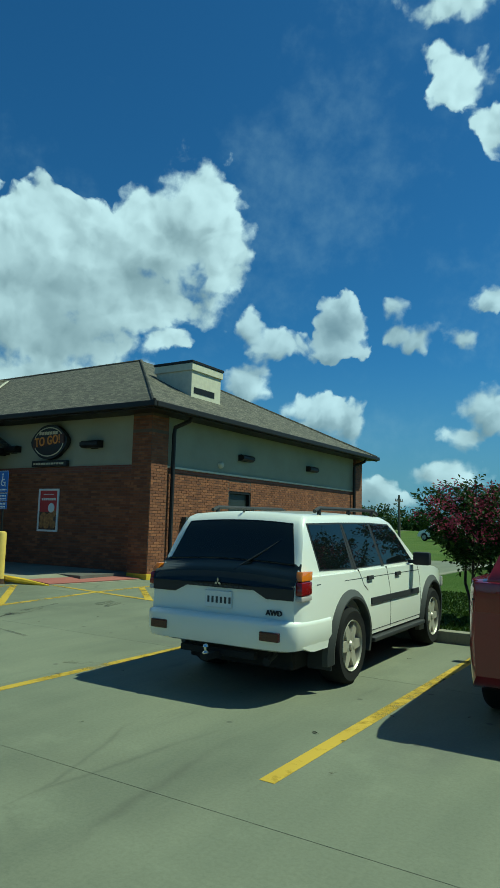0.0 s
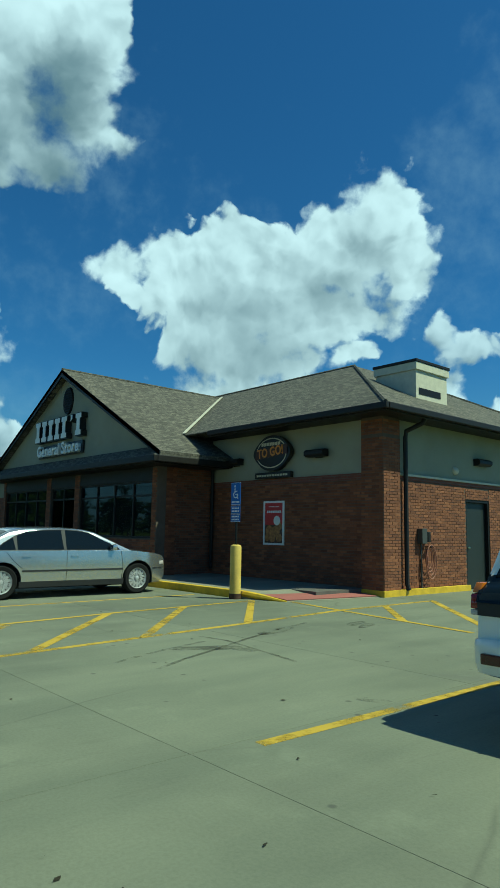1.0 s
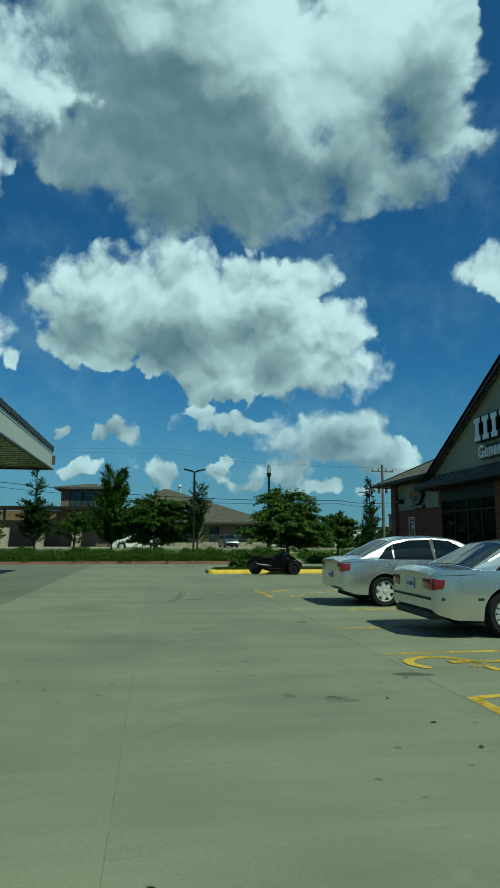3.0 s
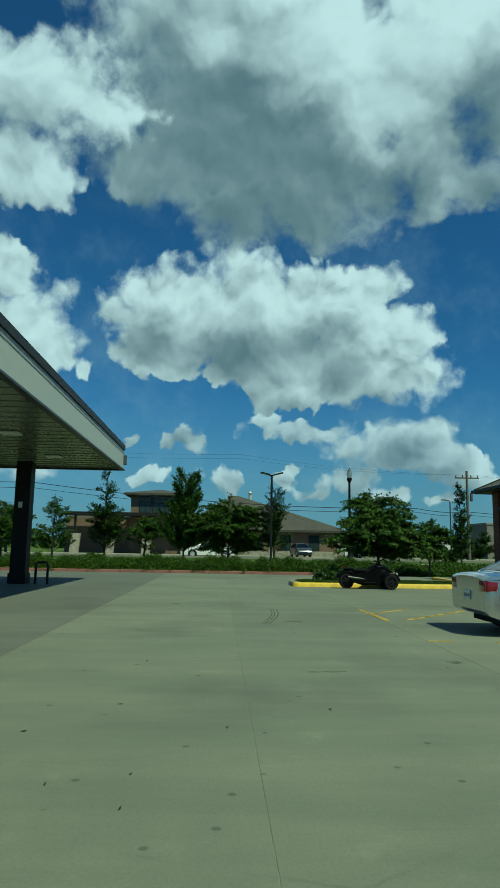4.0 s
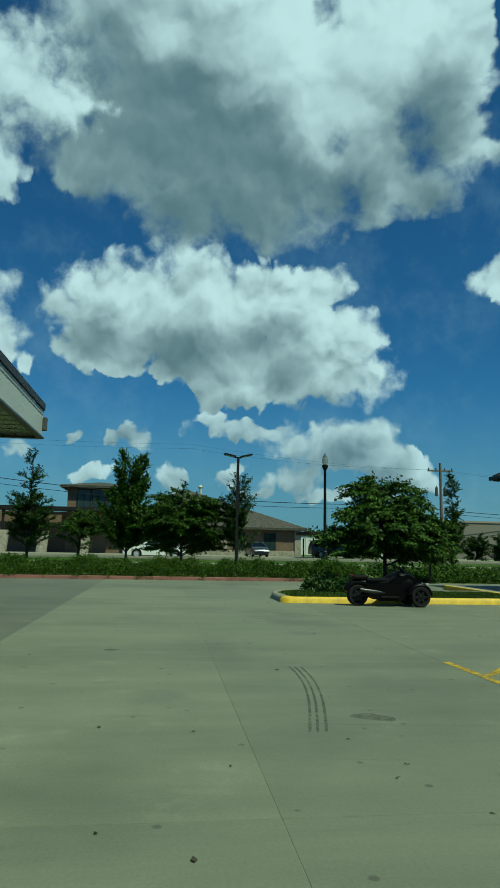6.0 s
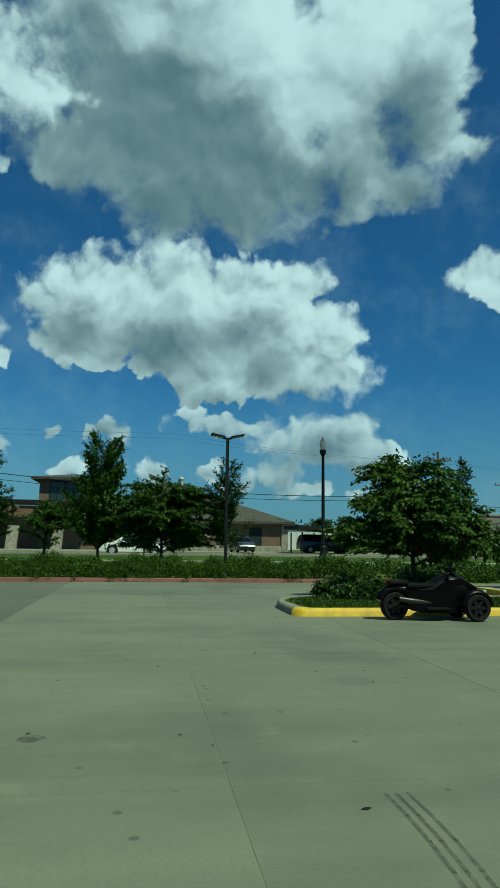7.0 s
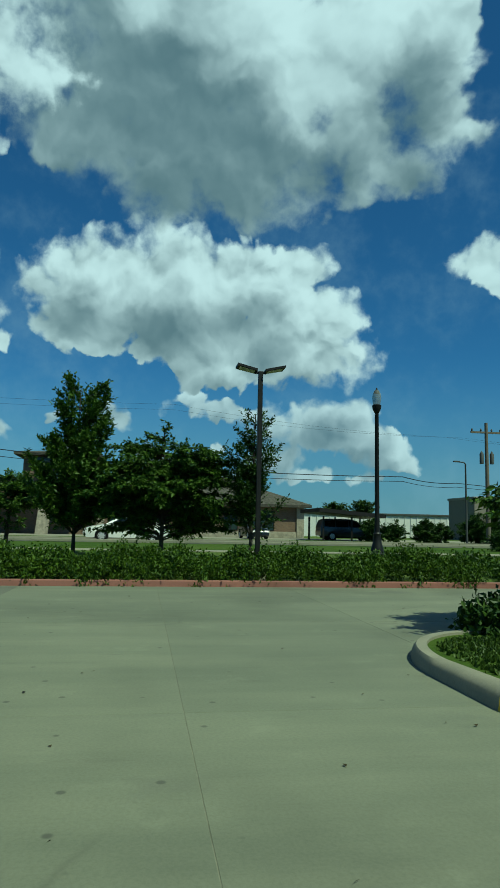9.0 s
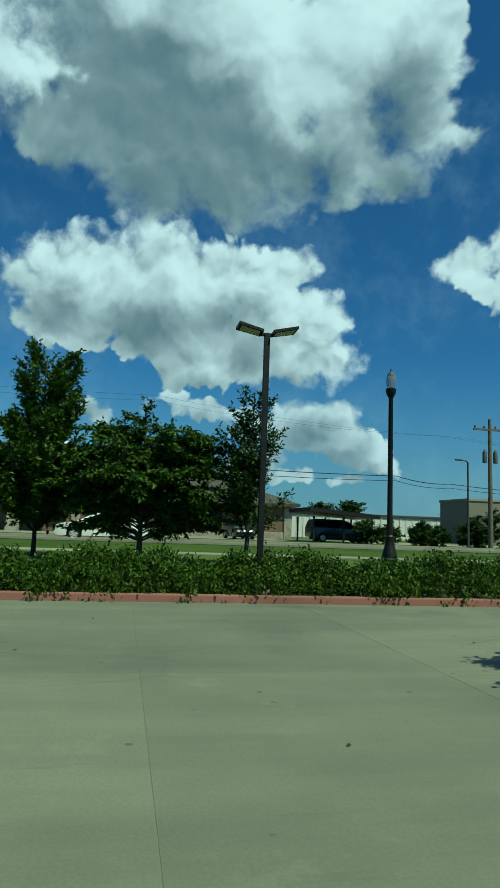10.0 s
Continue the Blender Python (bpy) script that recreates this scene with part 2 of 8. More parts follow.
def mix_col(nt, fac, a, b, kind="MIX"):
    n = nt.nodes.new("ShaderNodeMix")
    n.data_type, n.blend_type = "RGBA", kind
    for sock, v in ((n.inputs["Factor"], fac), (n.inputs["A"], a), (n.inputs["B"], b)):
        if isinstance(v, (int, float)):
            sock.default_value = v
        elif isinstance(v, tuple):
            sock.default_value = (*v, 1)
        else:
            nt.links.new(v, sock)
    return n.outputs["Result"]


def bump_to(nt, bsdf, height, strength, dist):
    b = nt.nodes.new("ShaderNodeBump")
    b.inputs["Strength"].default_value, b.inputs["Distance"].default_value = strength, dist
    nt.links.new(height, b.inputs["Height"])
    nt.links.new(b.outputs[0], bsdf.inputs["Normal"])


def plain(name, col, rough=0.5, metal=0.0, var=0.15, scale=6.0, bump=0.0, coat=0.0, fine=60.0, spec=0.5):
    """A surface of one colour with soft stains and a fine grain."""
    m, nt, b = base_mat(name)
    v = tex_coord(nt)
    n1, n2 = noise_tex(nt, v, scale), noise_tex(nt, v, fine, 3)
    dark = tuple(c * (1 - var) for c in col)
    light = tuple(min(1, c * (1 + var)) for c in col)
    c = ramp_node(nt, n1, ((0.3, dark), (0.7, light)))
    c = mix_col(nt, var * 0.8, c, ramp_node(nt, n2, ((0.35, (0.6, 0.6, 0.6)), (0.65, (1.0, 1.0, 1.0)))), "MULTIPLY")
    nt.links.new(c, b.inputs["Base Color"])
    spread = 0.01 if coat else 0.08
    nt.links.new(ramp_node(nt, n1, ((0.2, (max(0, rough - spread),) * 3), (0.8, (min(1, rough + spread),) * 3))), b.inputs["Roughness"])
    b.inputs["Metallic"].default_value = metal
    b.inputs["Coat Weight"].default_value = coat
    b.inputs["Coat Roughness"].default_value = 0.04
    b.inputs["Specular IOR Level"].default_value = spec
    if bump:
        bump_to(nt, b, n2, bump, 0.01)
    return m


def brick_mat(name, c1, c2, mortar, scale_shift=0.0):
    """Running bond of modular brick on upright walls: courses of 68 mm, bricks of 203 mm."""
    m, nt, b = base_mat(name)
    c = nt.nodes.new("ShaderNodeTexCoord")
    s = nt.nodes.new("ShaderNodeSeparateXYZ")
    nt.links.new(c.outputs["Object"], s.inputs[0])
    add = nt.nodes.new("ShaderNodeMath")
    nt.links.new(s.outputs[0], add.inputs[0])
    nt.links.new(s.outputs[1], add.inputs[1])
    j = nt.nodes.new("ShaderNodeCombineXYZ")
    nt.links.new(add.outputs[0], j.inputs[0])
    nt.links.new(s.outputs[2], j.inputs[1])
    br = nt.nodes.new("ShaderNodeTexBrick")
    nt.links.new(j.outputs[0], br.inputs["Vector"])
    for key, v in (("Scale", 1.0), ("Mortar Size", 0.006), ("Mortar Smooth", 0.2), ("Bias", 0.0), ("Brick Width", 0.203), ("Row Height", 0.0677)):
        br.inputs[key].default_value = v
    br.inputs["Color1"].default_value, br.inputs["Color2"].default_value, br.inputs["Mortar"].default_value = (*c1, 1), (*c2, 1), (*mortar, 1)
    v = tex_coord(nt)
    stain = noise_tex(nt, v, 0.9, 5)
    col = mix_col(nt, 0.55, br.outputs["Color"], ramp_node(nt, stain, ((0.25, (0.62, 0.6, 0.58)), (0.75, (1.15, 1.1, 1.05)))), "MULTIPLY")
    col = mix_col(nt, 0.35, col, ramp_node(nt, noise_tex(nt, v, 24, 4), ((0.3, (0.55, 0.5, 0.5)), (0.7, (1.2, 1.15, 1.1)))), "MULTIPLY")
    nt.links.new(col, b.inputs["Base Color"])
    b.inputs["Roughness"].default_value = 0.88
    inv = nt.nodes.new("ShaderNodeMath")
    inv.operation = "SUBTRACT"
    inv.inputs[0].default_value = 1.0
    nt.links.new(br.outputs["Fac"], inv.inputs[1])
    bump_to(nt, b, inv.outputs[0], 0.6, 0.006)
    return m


def shingle_mat(name, tone=1.0):
    m, nt, b = base_mat(name)
    v = tex_coord(nt)
    br = nt.nodes.new("ShaderNodeTexBrick")
    c = nt.nodes.new("ShaderNodeTexCoord")
    s = nt.nodes.new("ShaderNodeSeparateXYZ")
    nt.links.new(c.outputs["Object"], s.inputs[0])
    add = nt.nodes.new("ShaderNodeMath")
    nt.links.new(s.outputs[0], add.inputs[0])
    nt.links.new(s.outputs[1], add.inputs[1])
    j = nt.nodes.new("ShaderNodeCombineXYZ")
    nt.links.new(add.outputs[0], j.inputs[0])
    nt.links.new(s.outputs[2], j.inputs[1])
    nt.links.new(j.outputs[0], br.inputs["Vector"])
    for key, val in (("Scale", 1.0), ("Mortar Size", 0.004), ("Mortar Smooth", 0.1), ("Brick Width", 0.15), ("Row Height", 0.058)):
        br.inputs[key].default_value = val
    br.inputs["Color1"].default_value, br.inputs["Color2"].default_value = (0.070 * tone, 0.066 * tone, 0.053 * tone, 1), (0.165 * tone, 0.152 * tone, 0.120 * tone, 1)
    br.inputs["Mortar"].default_value = (0.035, 0.033, 0.028, 1)
    col = mix_col(nt, 0.6, br.outputs["Color"], ramp_node(nt, noise_tex(nt, v, 3.2, 6), ((0.3, (0.6, 0.6, 0.58)), (0.7, (1.25, 1.2, 1.1)))), "MULTIPLY")
    col = mix_col(nt, 0.5, col, ramp_node(nt, noise_tex(nt, v, 16, 3), ((0.35, (0.45, 0.45, 0.45)), (0.65, (1.3, 1.3, 1.3)))), "MULTIPLY")
    nt.links.new(col, b.inputs["Base Color"])
    b.inputs["Roughness"].default_value = 0.92
    bump_to(nt, b, br.outputs["Fac"], 0.5, 0.006)
    return m


def concrete_mat(name, col, stain=0.4):
    """Worn broom-finished concrete with oil spots, pale patches and fine pits; each slab a little different."""
    m, nt, b = base_mat(name)
    g = nt.nodes.new("ShaderNodeNewGeometry")
    mp = nt.nodes.new("ShaderNodeMapping")
    nt.links.new(g.outputs["Position"], mp.inputs[0])
    v = mp.outputs[0]
    mp2 = nt.nodes.new("ShaderNodeMapping")
    mp2.inputs["Scale"].default_value = (1.5, 0.28, 1.0)
    nt.links.new(g.outputs["Position"], mp2.inputs[0])
    info = nt.nodes.new("ShaderNodeObjectInfo")
    big = noise_tex(nt, v, 0.35, 5, 0.6)
    streak = noise_tex(nt, mp2.outputs[0], 1.0, 5, 0.65)
    fine = noise_tex(nt, v, 45, 4, 0.7)
    c = ramp_node(nt, big, ((0.28, tuple(x * 0.72 for x in col)), (0.5, col), (0.75, tuple(x * 1.13 for x in col))))
    c = mix_col(nt, 0.55, c, ramp_node(nt, streak, ((0.3, (0.66, 0.69, 0.68)), (0.64, (1.10, 1.08, 1.05)))), "MULTIPLY")
    c = mix_col(nt, 0.35, c, ramp_node(nt, fine, ((0.3, (0.62, 0.62, 0.6)), (0.6, (1.1, 1.1, 1.1)))), "MULTIPLY")
    spots = nt.nodes.new("ShaderNodeTexVoronoi")
    spots.inputs["Scale"].default_value = 0.34
    nt.links.new(v, spots.inputs["Vector"])
    warp = nt.nodes.new("ShaderNodeMath")
    warp.operation = "MULTIPLY_ADD"
    nt.links.new(noise_tex(nt, v, 3.0, 4), warp.inputs[0])
    warp.inputs[1].default_value = 0.30
    nt.links.new(spots.outputs["Distance"], warp.inputs[2])
    mask = ramp_node(nt, warp.outputs[0], ((0.20, (1, 1, 1)), (0.30, (0, 0, 0))))
    c = mix_col(nt, mix_col(nt, 1.0, mask, (stain, stain, stain), "MULTIPLY"), c, (0.10, 0.098, 0.085))
    blot = noise_tex(nt, mp2.outputs[0], 2.3, 7, 0.7)
    c = mix_col(nt, ramp_node(nt, blot, ((0.60, (0.0,) * 3), (0.76, (stain * 1.0,) * 3))), c, (0.060, 0.058, 0.046))
    specks = nt.nodes.new("ShaderNodeTexVoronoi")
    specks.inputs["Scale"].default_value = 2.6
    nt.links.new(v, specks.inputs["Vector"])
    c = mix_col(nt, ramp_node(nt, specks.outputs["Distance"], ((0.05, (stain * 1.6,) * 3), (0.085, (0.0,) * 3))), c, (0.05, 0.048, 0.04))
    mp3 = nt.nodes.new("ShaderNodeMapping")
    mp3.inputs["Scale"].default_value = (1.0, 0.45, 1.0)
    mp3.inputs["Rotation"].default_value = (0, 0, 0.35)
    nt.links.new(g.outputs["Position"], mp3.inputs[0])
    bent = mix_col(nt, 0.12, mp3.outputs[0], noise_col(nt, v, 1.1), "ADD")
    crack = nt.nodes.new("ShaderNodeTexVoronoi")
    crack.feature = "DISTANCE_TO_EDGE"
    crack.inputs["Scale"].default_value = 0.55
    nt.links.new(bent, crack.inputs["Vector"])
    where = ramp_node(nt, noise_tex(nt, v, 0.28, 4, 0.6), ((0.54, (0.0,) * 3), (0.64, (0.35,) * 3)))
    thin = ramp_node(nt, crack.outputs["Distance"], ((0.0, (1, 1, 1)), (0.009, (0, 0, 0))))
    c = mix_col(nt, mix_col(nt, 1.0, thin, where, "MULTIPLY"), c, (0.055, 0.052, 0.04))
    pale = noise_tex(nt, v, 1.4, 6, 0.72)
    c = mix_col(nt, ramp_node(nt, pale, ((0.58, (0.0,) * 3), (0.72, (0.35,) * 3))), c, tuple(min(1, x * 1.45) for x in col))
    tone = ramp_node(nt, info.outputs["Random"], ((0.0, (0.93, 0.94, 0.94)), (1.0, (1.04, 1.04, 1.03))))
    c = mix_col(nt, 1.0, c, tone, "MULTIPLY")
    nt.links.new(c, b.inputs["Base Color"])
    nt.links.new(ramp_node(nt, big, ((0.2, (0.75,) * 3), (0.8, (0.92,) * 3))), b.inputs["Roughness"])
    bump_to(nt, b, fine, 0.25, 0.004)
    return m


def worn_mat(name, col, gaps, scale=5.0, fine=0.0):
    """Paint, rubber or oil on the ground, worn away in patches down to the slab below it."""
    m, nt, b = base_mat(name)
    p = nt.nodes.new("ShaderNodeNewGeometry").outputs["Position"]
    c = mix_col(nt, 0.5, col, ramp_node(nt, noise_tex(nt, p, 0.8, 3), ((0.3, (0.75, 0.72, 0.7)), (0.7, (1.1, 1.08, 1.05)))), "MULTIPLY")
    nt.links.new(c, b.inputs["Base Color"])
    b.inputs["Roughness"].default_value = 0.75
    t = nt.nodes.new("ShaderNodeBsdfTransparent")
    mx = nt.nodes.new("ShaderNodeMixShader")
    worn = mix_col(nt, 0.5, noise_tex(nt, p, scale, 7, 0.75), noise_tex(nt, p, 0.9, 4, 0.6))
    nt.links.new(ramp_node(nt, worn, ((gaps - 0.07, (0.0,) * 3), (gaps + 0.07, (1.0 - fine,) * 3))), mx.inputs[0])
    nt.links.new(t.outputs[0], mx.inputs[1])
    nt.links.new(b.outputs[0], mx.inputs[2])
    nt.links.new(mx.outputs[0], nt.nodes["Material Output"].inputs[0])
    return m


def foliage_mat(name, dark, light, trans=0.35):
    m, nt, b = base_mat(name)
    g = nt.nodes.new("ShaderNodeNewGeometry")
    c = ramp_node(nt, g.outputs["Random Per Island"], ((0.0, dark), (1.0, light)))
    c = mix_col(nt, 0.5, c, ramp_node(nt, noise_tex(nt, g.outputs["Position"], 1.3, 3), ((0.3, (0.65, 0.7, 0.6)), (0.7, (1.2, 1.15, 1.1)))), "MULTIPLY")
    nt.links.new(c, b.inputs["Base Color"])
    b.inputs["Roughness"].default_value = 0.5
    b.inputs["Specular IOR Level"].default_value = 0.22
    t = nt.nodes.new("ShaderNodeBsdfTranslucent")
    nt.links.new(c, t.inputs["Color"])
    mx = nt.nodes.new("ShaderNodeMixShader")
    mx.inputs[0].default_value = trans
    nt.links.new(b.outputs[0], mx.inputs[1])
    nt.links.new(t.outputs[0], mx.inputs[2])
    nt.links.new(mx.outputs[0], nt.nodes["Material Output"].inputs[0])
    return m


def grass_mat(name, a, c2):
    m, nt, b = base_mat(name)
    g = nt.nodes.new("ShaderNodeNewGeometry")
    p = g.outputs["Position"]
    c = ramp_node(nt, noise_tex(nt, p, 0.25, 6), ((0.3, a), (0.7, c2)))
    c = mix_col(nt, 0.6, c, ramp_node(nt, noise_tex(nt, p, 9, 5, 0.75), ((0.3, (0.55, 0.6, 0.5)), (0.7, (1.3, 1.25, 1.15)))), "MULTIPLY")
    nt.links.new(c, b.inputs["Base Color"])
    b.inputs["Roughness"].default_value = 0.9
    b.inputs["Specular IOR Level"].default_value = 0.1
    bump_to(nt, b, noise_tex(nt, p, 30, 3), 0.8, 0.03)
    return m


def glass_mat(name, tint=(0.6, 0.65, 0.65), rough=0.0, body=(0.012, 0.016, 0.018), clear=0.25):
    """Tinted pane: partly seen through, with a clear reflection."""
    m, nt, b = base_mat(name)
    b.inputs["Base Color"].default_value = (*body, 1)
    b.inputs["Roughness"].default_value = 0.02
    b.inputs["IOR"].default_value = 1.5
    b.inputs["Specular IOR Level"].default_value = 0.45
    t = nt.nodes.new("ShaderNodeBsdfTransparent")
    t.inputs[0].default_value = (*tint, 1)
    mx = nt.nodes.new("ShaderNodeMixShader")
    mx.inputs[0].default_value = clear
    nt.links.new(b.outputs[0], mx.inputs[1])
    nt.links.new(t.outputs[0], mx.inputs[2])
    nt.links.new(mx.outputs[0], nt.nodes["Material Output"].inputs[0])
    return m


CONCRETE = concrete_mat("lot_concrete", (0.172, 0.180, 0.126))
FUEL = concrete_mat("fuel_lane_concrete", (0.125, 0.128, 0.098))
WALK = concrete_mat("walk_concrete", (0.26, 0.245, 0.18), 0.2)
JOINT = plain("joint_filler", (0.17, 0.165, 0.115), 0.9, var=0.3)
YELLOW = worn_mat("yellow_paint", (0.50, 0.335, 0.03), 0.46)
YELLOW_KERB = plain("yellow_kerb_paint", (0.66, 0.43, 0.025), 0.6, var=0.22, scale=4)
YELLOW_POST = plain("yellow_post", (0.66, 0.47, 0.10), 0.5, var=0.18, scale=3)
RED_RAMP = concrete_mat("red_ramp", (0.36, 0.12, 0.10), 0.1)
RED_KERB = concrete_mat("red_kerb", (0.29, 0.125, 0.10), 0.3)
BRICK = brick_mat("red_brick", (0.27, 0.10, 0.045), (0.13, 0.05, 0.028), (0.15, 0.115, 0.08))
SOLDIER = brick_mat("soldier_brick", (0.22, 0.08, 0.05), (0.16, 0.06, 0.04), (0.16, 0.12, 0.10))
STUCCO = plain("stucco", (0.33, 0.32, 0.235), 0.9, var=0.08, scale=1.2, bump=0.3, fine=90)
STUCCO_TRIM = plain("stucco_trim", (0.62, 0.58, 0.45), 0.85, var=0.1, bump=0.2)
MORTAR = plain("mortar", (0.115, 0.085, 0.062), 0.92, var=0.2, scale=3, bump=0.3)


def brick_piece_mat(name, by_object):
    """Fired clay, each brick of its own tone, with soft stains over the wall and a fine grain."""
    m, nt, b = base_mat(name)
    g = nt.nodes.new("ShaderNodeNewGeometry")
    pick = nt.nodes.new("ShaderNodeObjectInfo").outputs["Random"] if by_object else g.outputs["Random Per Island"]
    c = ramp_node(nt, pick, ((0.0, (0.150, 0.056, 0.028)), (0.35, (0.205, 0.078, 0.036)), (0.75, (0.245, 0.094, 0.042)), (1.0, (0.30, 0.122, 0.055))))
    p = g.outputs["Position"]
    c = mix_col(nt, 0.55, c, ramp_node(nt, noise_tex(nt, p, 0.9, 5), ((0.25, (0.62, 0.6, 0.58)), (0.75, (1.15, 1.1, 1.05)))), "MULTIPLY")
    c = mix_col(nt, 0.40, c, ramp_node(nt, noise_tex(nt, p, 45, 4), ((0.3, (0.55, 0.5, 0.5)), (0.7, (1.2, 1.15, 1.1)))), "MULTIPLY")
    nt.links.new(c, b.inputs["Base Color"])
    b.inputs["Roughness"].default_value = 0.88
    bump_to(nt, b, noise_tex(nt, p, 80, 3), 0.4, 0.004)
    return m


BRICK_ONE, BRICK_MANY = brick_piece_mat("brick_clay", True), brick_piece_mat("brick_clay_wall", False)
SHINGLE = shingle_mat("roof_shingle")
FASCIA = plain("dark_bronze_metal", (0.013, 0.011, 0.009), 0.5, 0.0, var=0.15, spec=0.35)
DARKMETAL = plain("black_metal", (0.009, 0.009, 0.009), 0.5, 0.0, var=0.15, spec=0.3)
GLASS = glass_mat("shop_glass", clear=0.3)
CARGLASS = glass_mat("car_glass", clear=0.14, body=(0.006, 0.009, 0.010))
WHITE_SIGN = plain("white_sign", (0.80, 0.80, 0.76), 0.45, var=0.05)
BLUE_SIGN = plain("blue_sign", (0.02, 0.10, 0.42), 0.4, var=0.08)
GRASS = grass_mat("grass", (0.040, 0.078, 0.010), (0.078, 0.115, 0.018))
FIELD = grass_mat("field", (0.06, 0.105, 0.018), (0.11, 0.145, 0.035))
ROADMAT = concrete_mat("road_concrete", (0.18, 0.175, 0.14), 0.2)
CANOPY_WHITE = plain("canopy_white", (0.44, 0.45, 0.38), 0.40, var=0.06)
# deck colour kept dark: the shade under the canopy is put into it
CANOPY_UNDER = plain("canopy_deck_shaded", (0.18, 0.195, 0.135), 0.24, var=0.06)
LEAF = foliage_mat("leaf_green", (0.019, 0.050, 0.006), (0.095, 0.165, 0.016), 0.18)
LEAF_DARK = foliage_mat("leaf_dark", (0.014, 0.038, 0.006), (0.055, 0.100, 0.012), 0.15)
LEAF_BUSH = foliage_mat("leaf_bush", (0.014, 0.040, 0.004), (0.085, 0.145, 0.008), 0.2)
BARK = plain("bark", (0.045, 0.036, 0.026), 0.9, var=0.35, scale=9, bump=0.6)
TYRE = plain("tyre_rubber", (0.014, 0.014, 0.014), 0.9, var=0.25, spec=0.2)
BLACKPLASTIC = plain("black_plastic", (0.022, 0.022, 0.023), 0.6, var=0.15)
GREYPLASTIC = plain("grey_plastic", (0.055, 0.058, 0.056), 0.65, var=0.15)
CHROME = plain("chrome", (0.75, 0.75, 0.74), 0.15, 1.0, var=0.05)
ALLOY = plain("alloy", (0.46, 0.43, 0.35), 0.4, 0.25, var=0.12)
ALLOY_SILVER = plain("alloy_silver", (0.58, 0.58, 0.57), 0.35, 0.3, var=0.08)
WHITEPAINT = plain("white_car_paint", (0.86, 0.855, 0.77), 0.32, var=0.02, scale=1.5, coat=0.8)
SILVERPAINT = plain("silver_car_paint", (0.58, 0.59, 0.575), 0.25, 0.85, var=0.008, scale=1, coat=1.0)
REDPAINT = plain("red_car_paint", (0.21, 0.008, 0.010), 0.3, var=0.08, scale=2, coat=0.9)
BLUEPAINT = plain("blue_car_paint", (0.008, 0.013, 0.026), 0.3, 0.0, var=0.08, coat=0.5)
TAILRED = plain("tail_red", (0.20, 0.006, 0.008), 0.12, var=0.1, coat=0.8)
TAILAMBER = plain("tail_amber", (0.65, 0.18, 0.01), 0.12, var=0.1, coat=0.8)
TAILCLEAR = plain("tail_clear", (0.55, 0.50, 0.47), 0.12, var=0.1, coat=0.8)
UNDER = plain("underbody", (0.012, 0.012, 0.012), 0.9, var=0.2)

# ---- mesh helpers ----
def box(bm, x0, x1, y0, y1, z0, z1, bevel=0.0):
    r = bmesh.ops.create_cube(bm, size=1.0)
    vs = r["verts"]
    for v in vs:
        v.co = ((x0 + x1) / 2 + v.co.x * (x1 - x0), (y0 + y1) / 2 + v.co.y * (y1 - y0), (z0 + z1) / 2 + v.co.z * (z1 - z0))
    if bevel:
        es = list({e for v in vs for e in v.link_edges})
        bmesh.ops.bevel(bm, geom=es, offset=bevel, segments=2, affect="EDGES", profile=0.6)
    return vs


def tube(bm, pts, radii, sides=10, caps=True):
    """A round bar along points, with a radius for each."""
    pts = [Vector(p) for p in pts]
    if isinstance(radii, (int, float)):
        radii = [radii] * len(pts)
    rings, up = [], None
    for k, p in enumerate(pts):
        d = (pts[min(k + 1, len(pts) - 1)] - pts[max(k - 1, 0)]).normalized()
        if up is None:
            up = d.orthogonal().normalized()
        a = (up - d * up.dot(d)).normalized()
        up = a
        b = d.cross(a)
        rings.append([bm.verts.new(p + (a * math.cos(2 * math.pi * s / sides) + b * math.sin(2 * math.pi * s / sides)) * radii[k]) for s in range(sides)])
    for r0, r1 in zip(rings, rings[1:]):
        for s in range(sides):
            bm.faces.new((r0[s], r0[(s + 1) % sides], r1[(s + 1) % sides], r1[s]))
    if caps:
        bm.faces.new(rings[0][::-1])
        bm.faces.new(rings[-1])


def lathe(bm, profile, axis="z", at=(0, 0, 0), sides=24, caps=True):
    """Turn (radius, height) pairs round an axis."""
    at = Vector(at)
    rings = []
    for r, h in profile:
        ring = []
        for s in range(sides):
            c, t = r * math.cos(2 * math.pi * s / sides), r * math.sin(2 * math.pi * s / sides)
            ring.append(bm.verts.new(at + Vector({"z": (c, t, h), "x": (h, c, t), "y": (t, h, c)}[axis])))
        rings.append(ring)
    for r0, r1 in zip(rings, rings[1:]):
        for s in range(sides):
            bm.faces.new((r0[s], r0[(s + 1) % sides], r1[(s + 1) % sides], r1[s]))
    if caps:
        bm.faces.new(rings[0][::-1])
        bm.faces.new(rings[-1])


def prism(bm, pts, push):
    """A plate: a flat outline pushed along a vector."""
    push = Vector(push)
    a = [bm.verts.new(Vector(p)) for p in pts]
    b = [bm.verts.new(Vector(p) + push) for p in pts]
    n = len(pts)
    bm.faces.new(a[::-1])
    bm.faces.new(b)
    for k in range(n):
        bm.faces.new((a[k], a[(k + 1) % n], b[(k + 1) % n], b[k]))


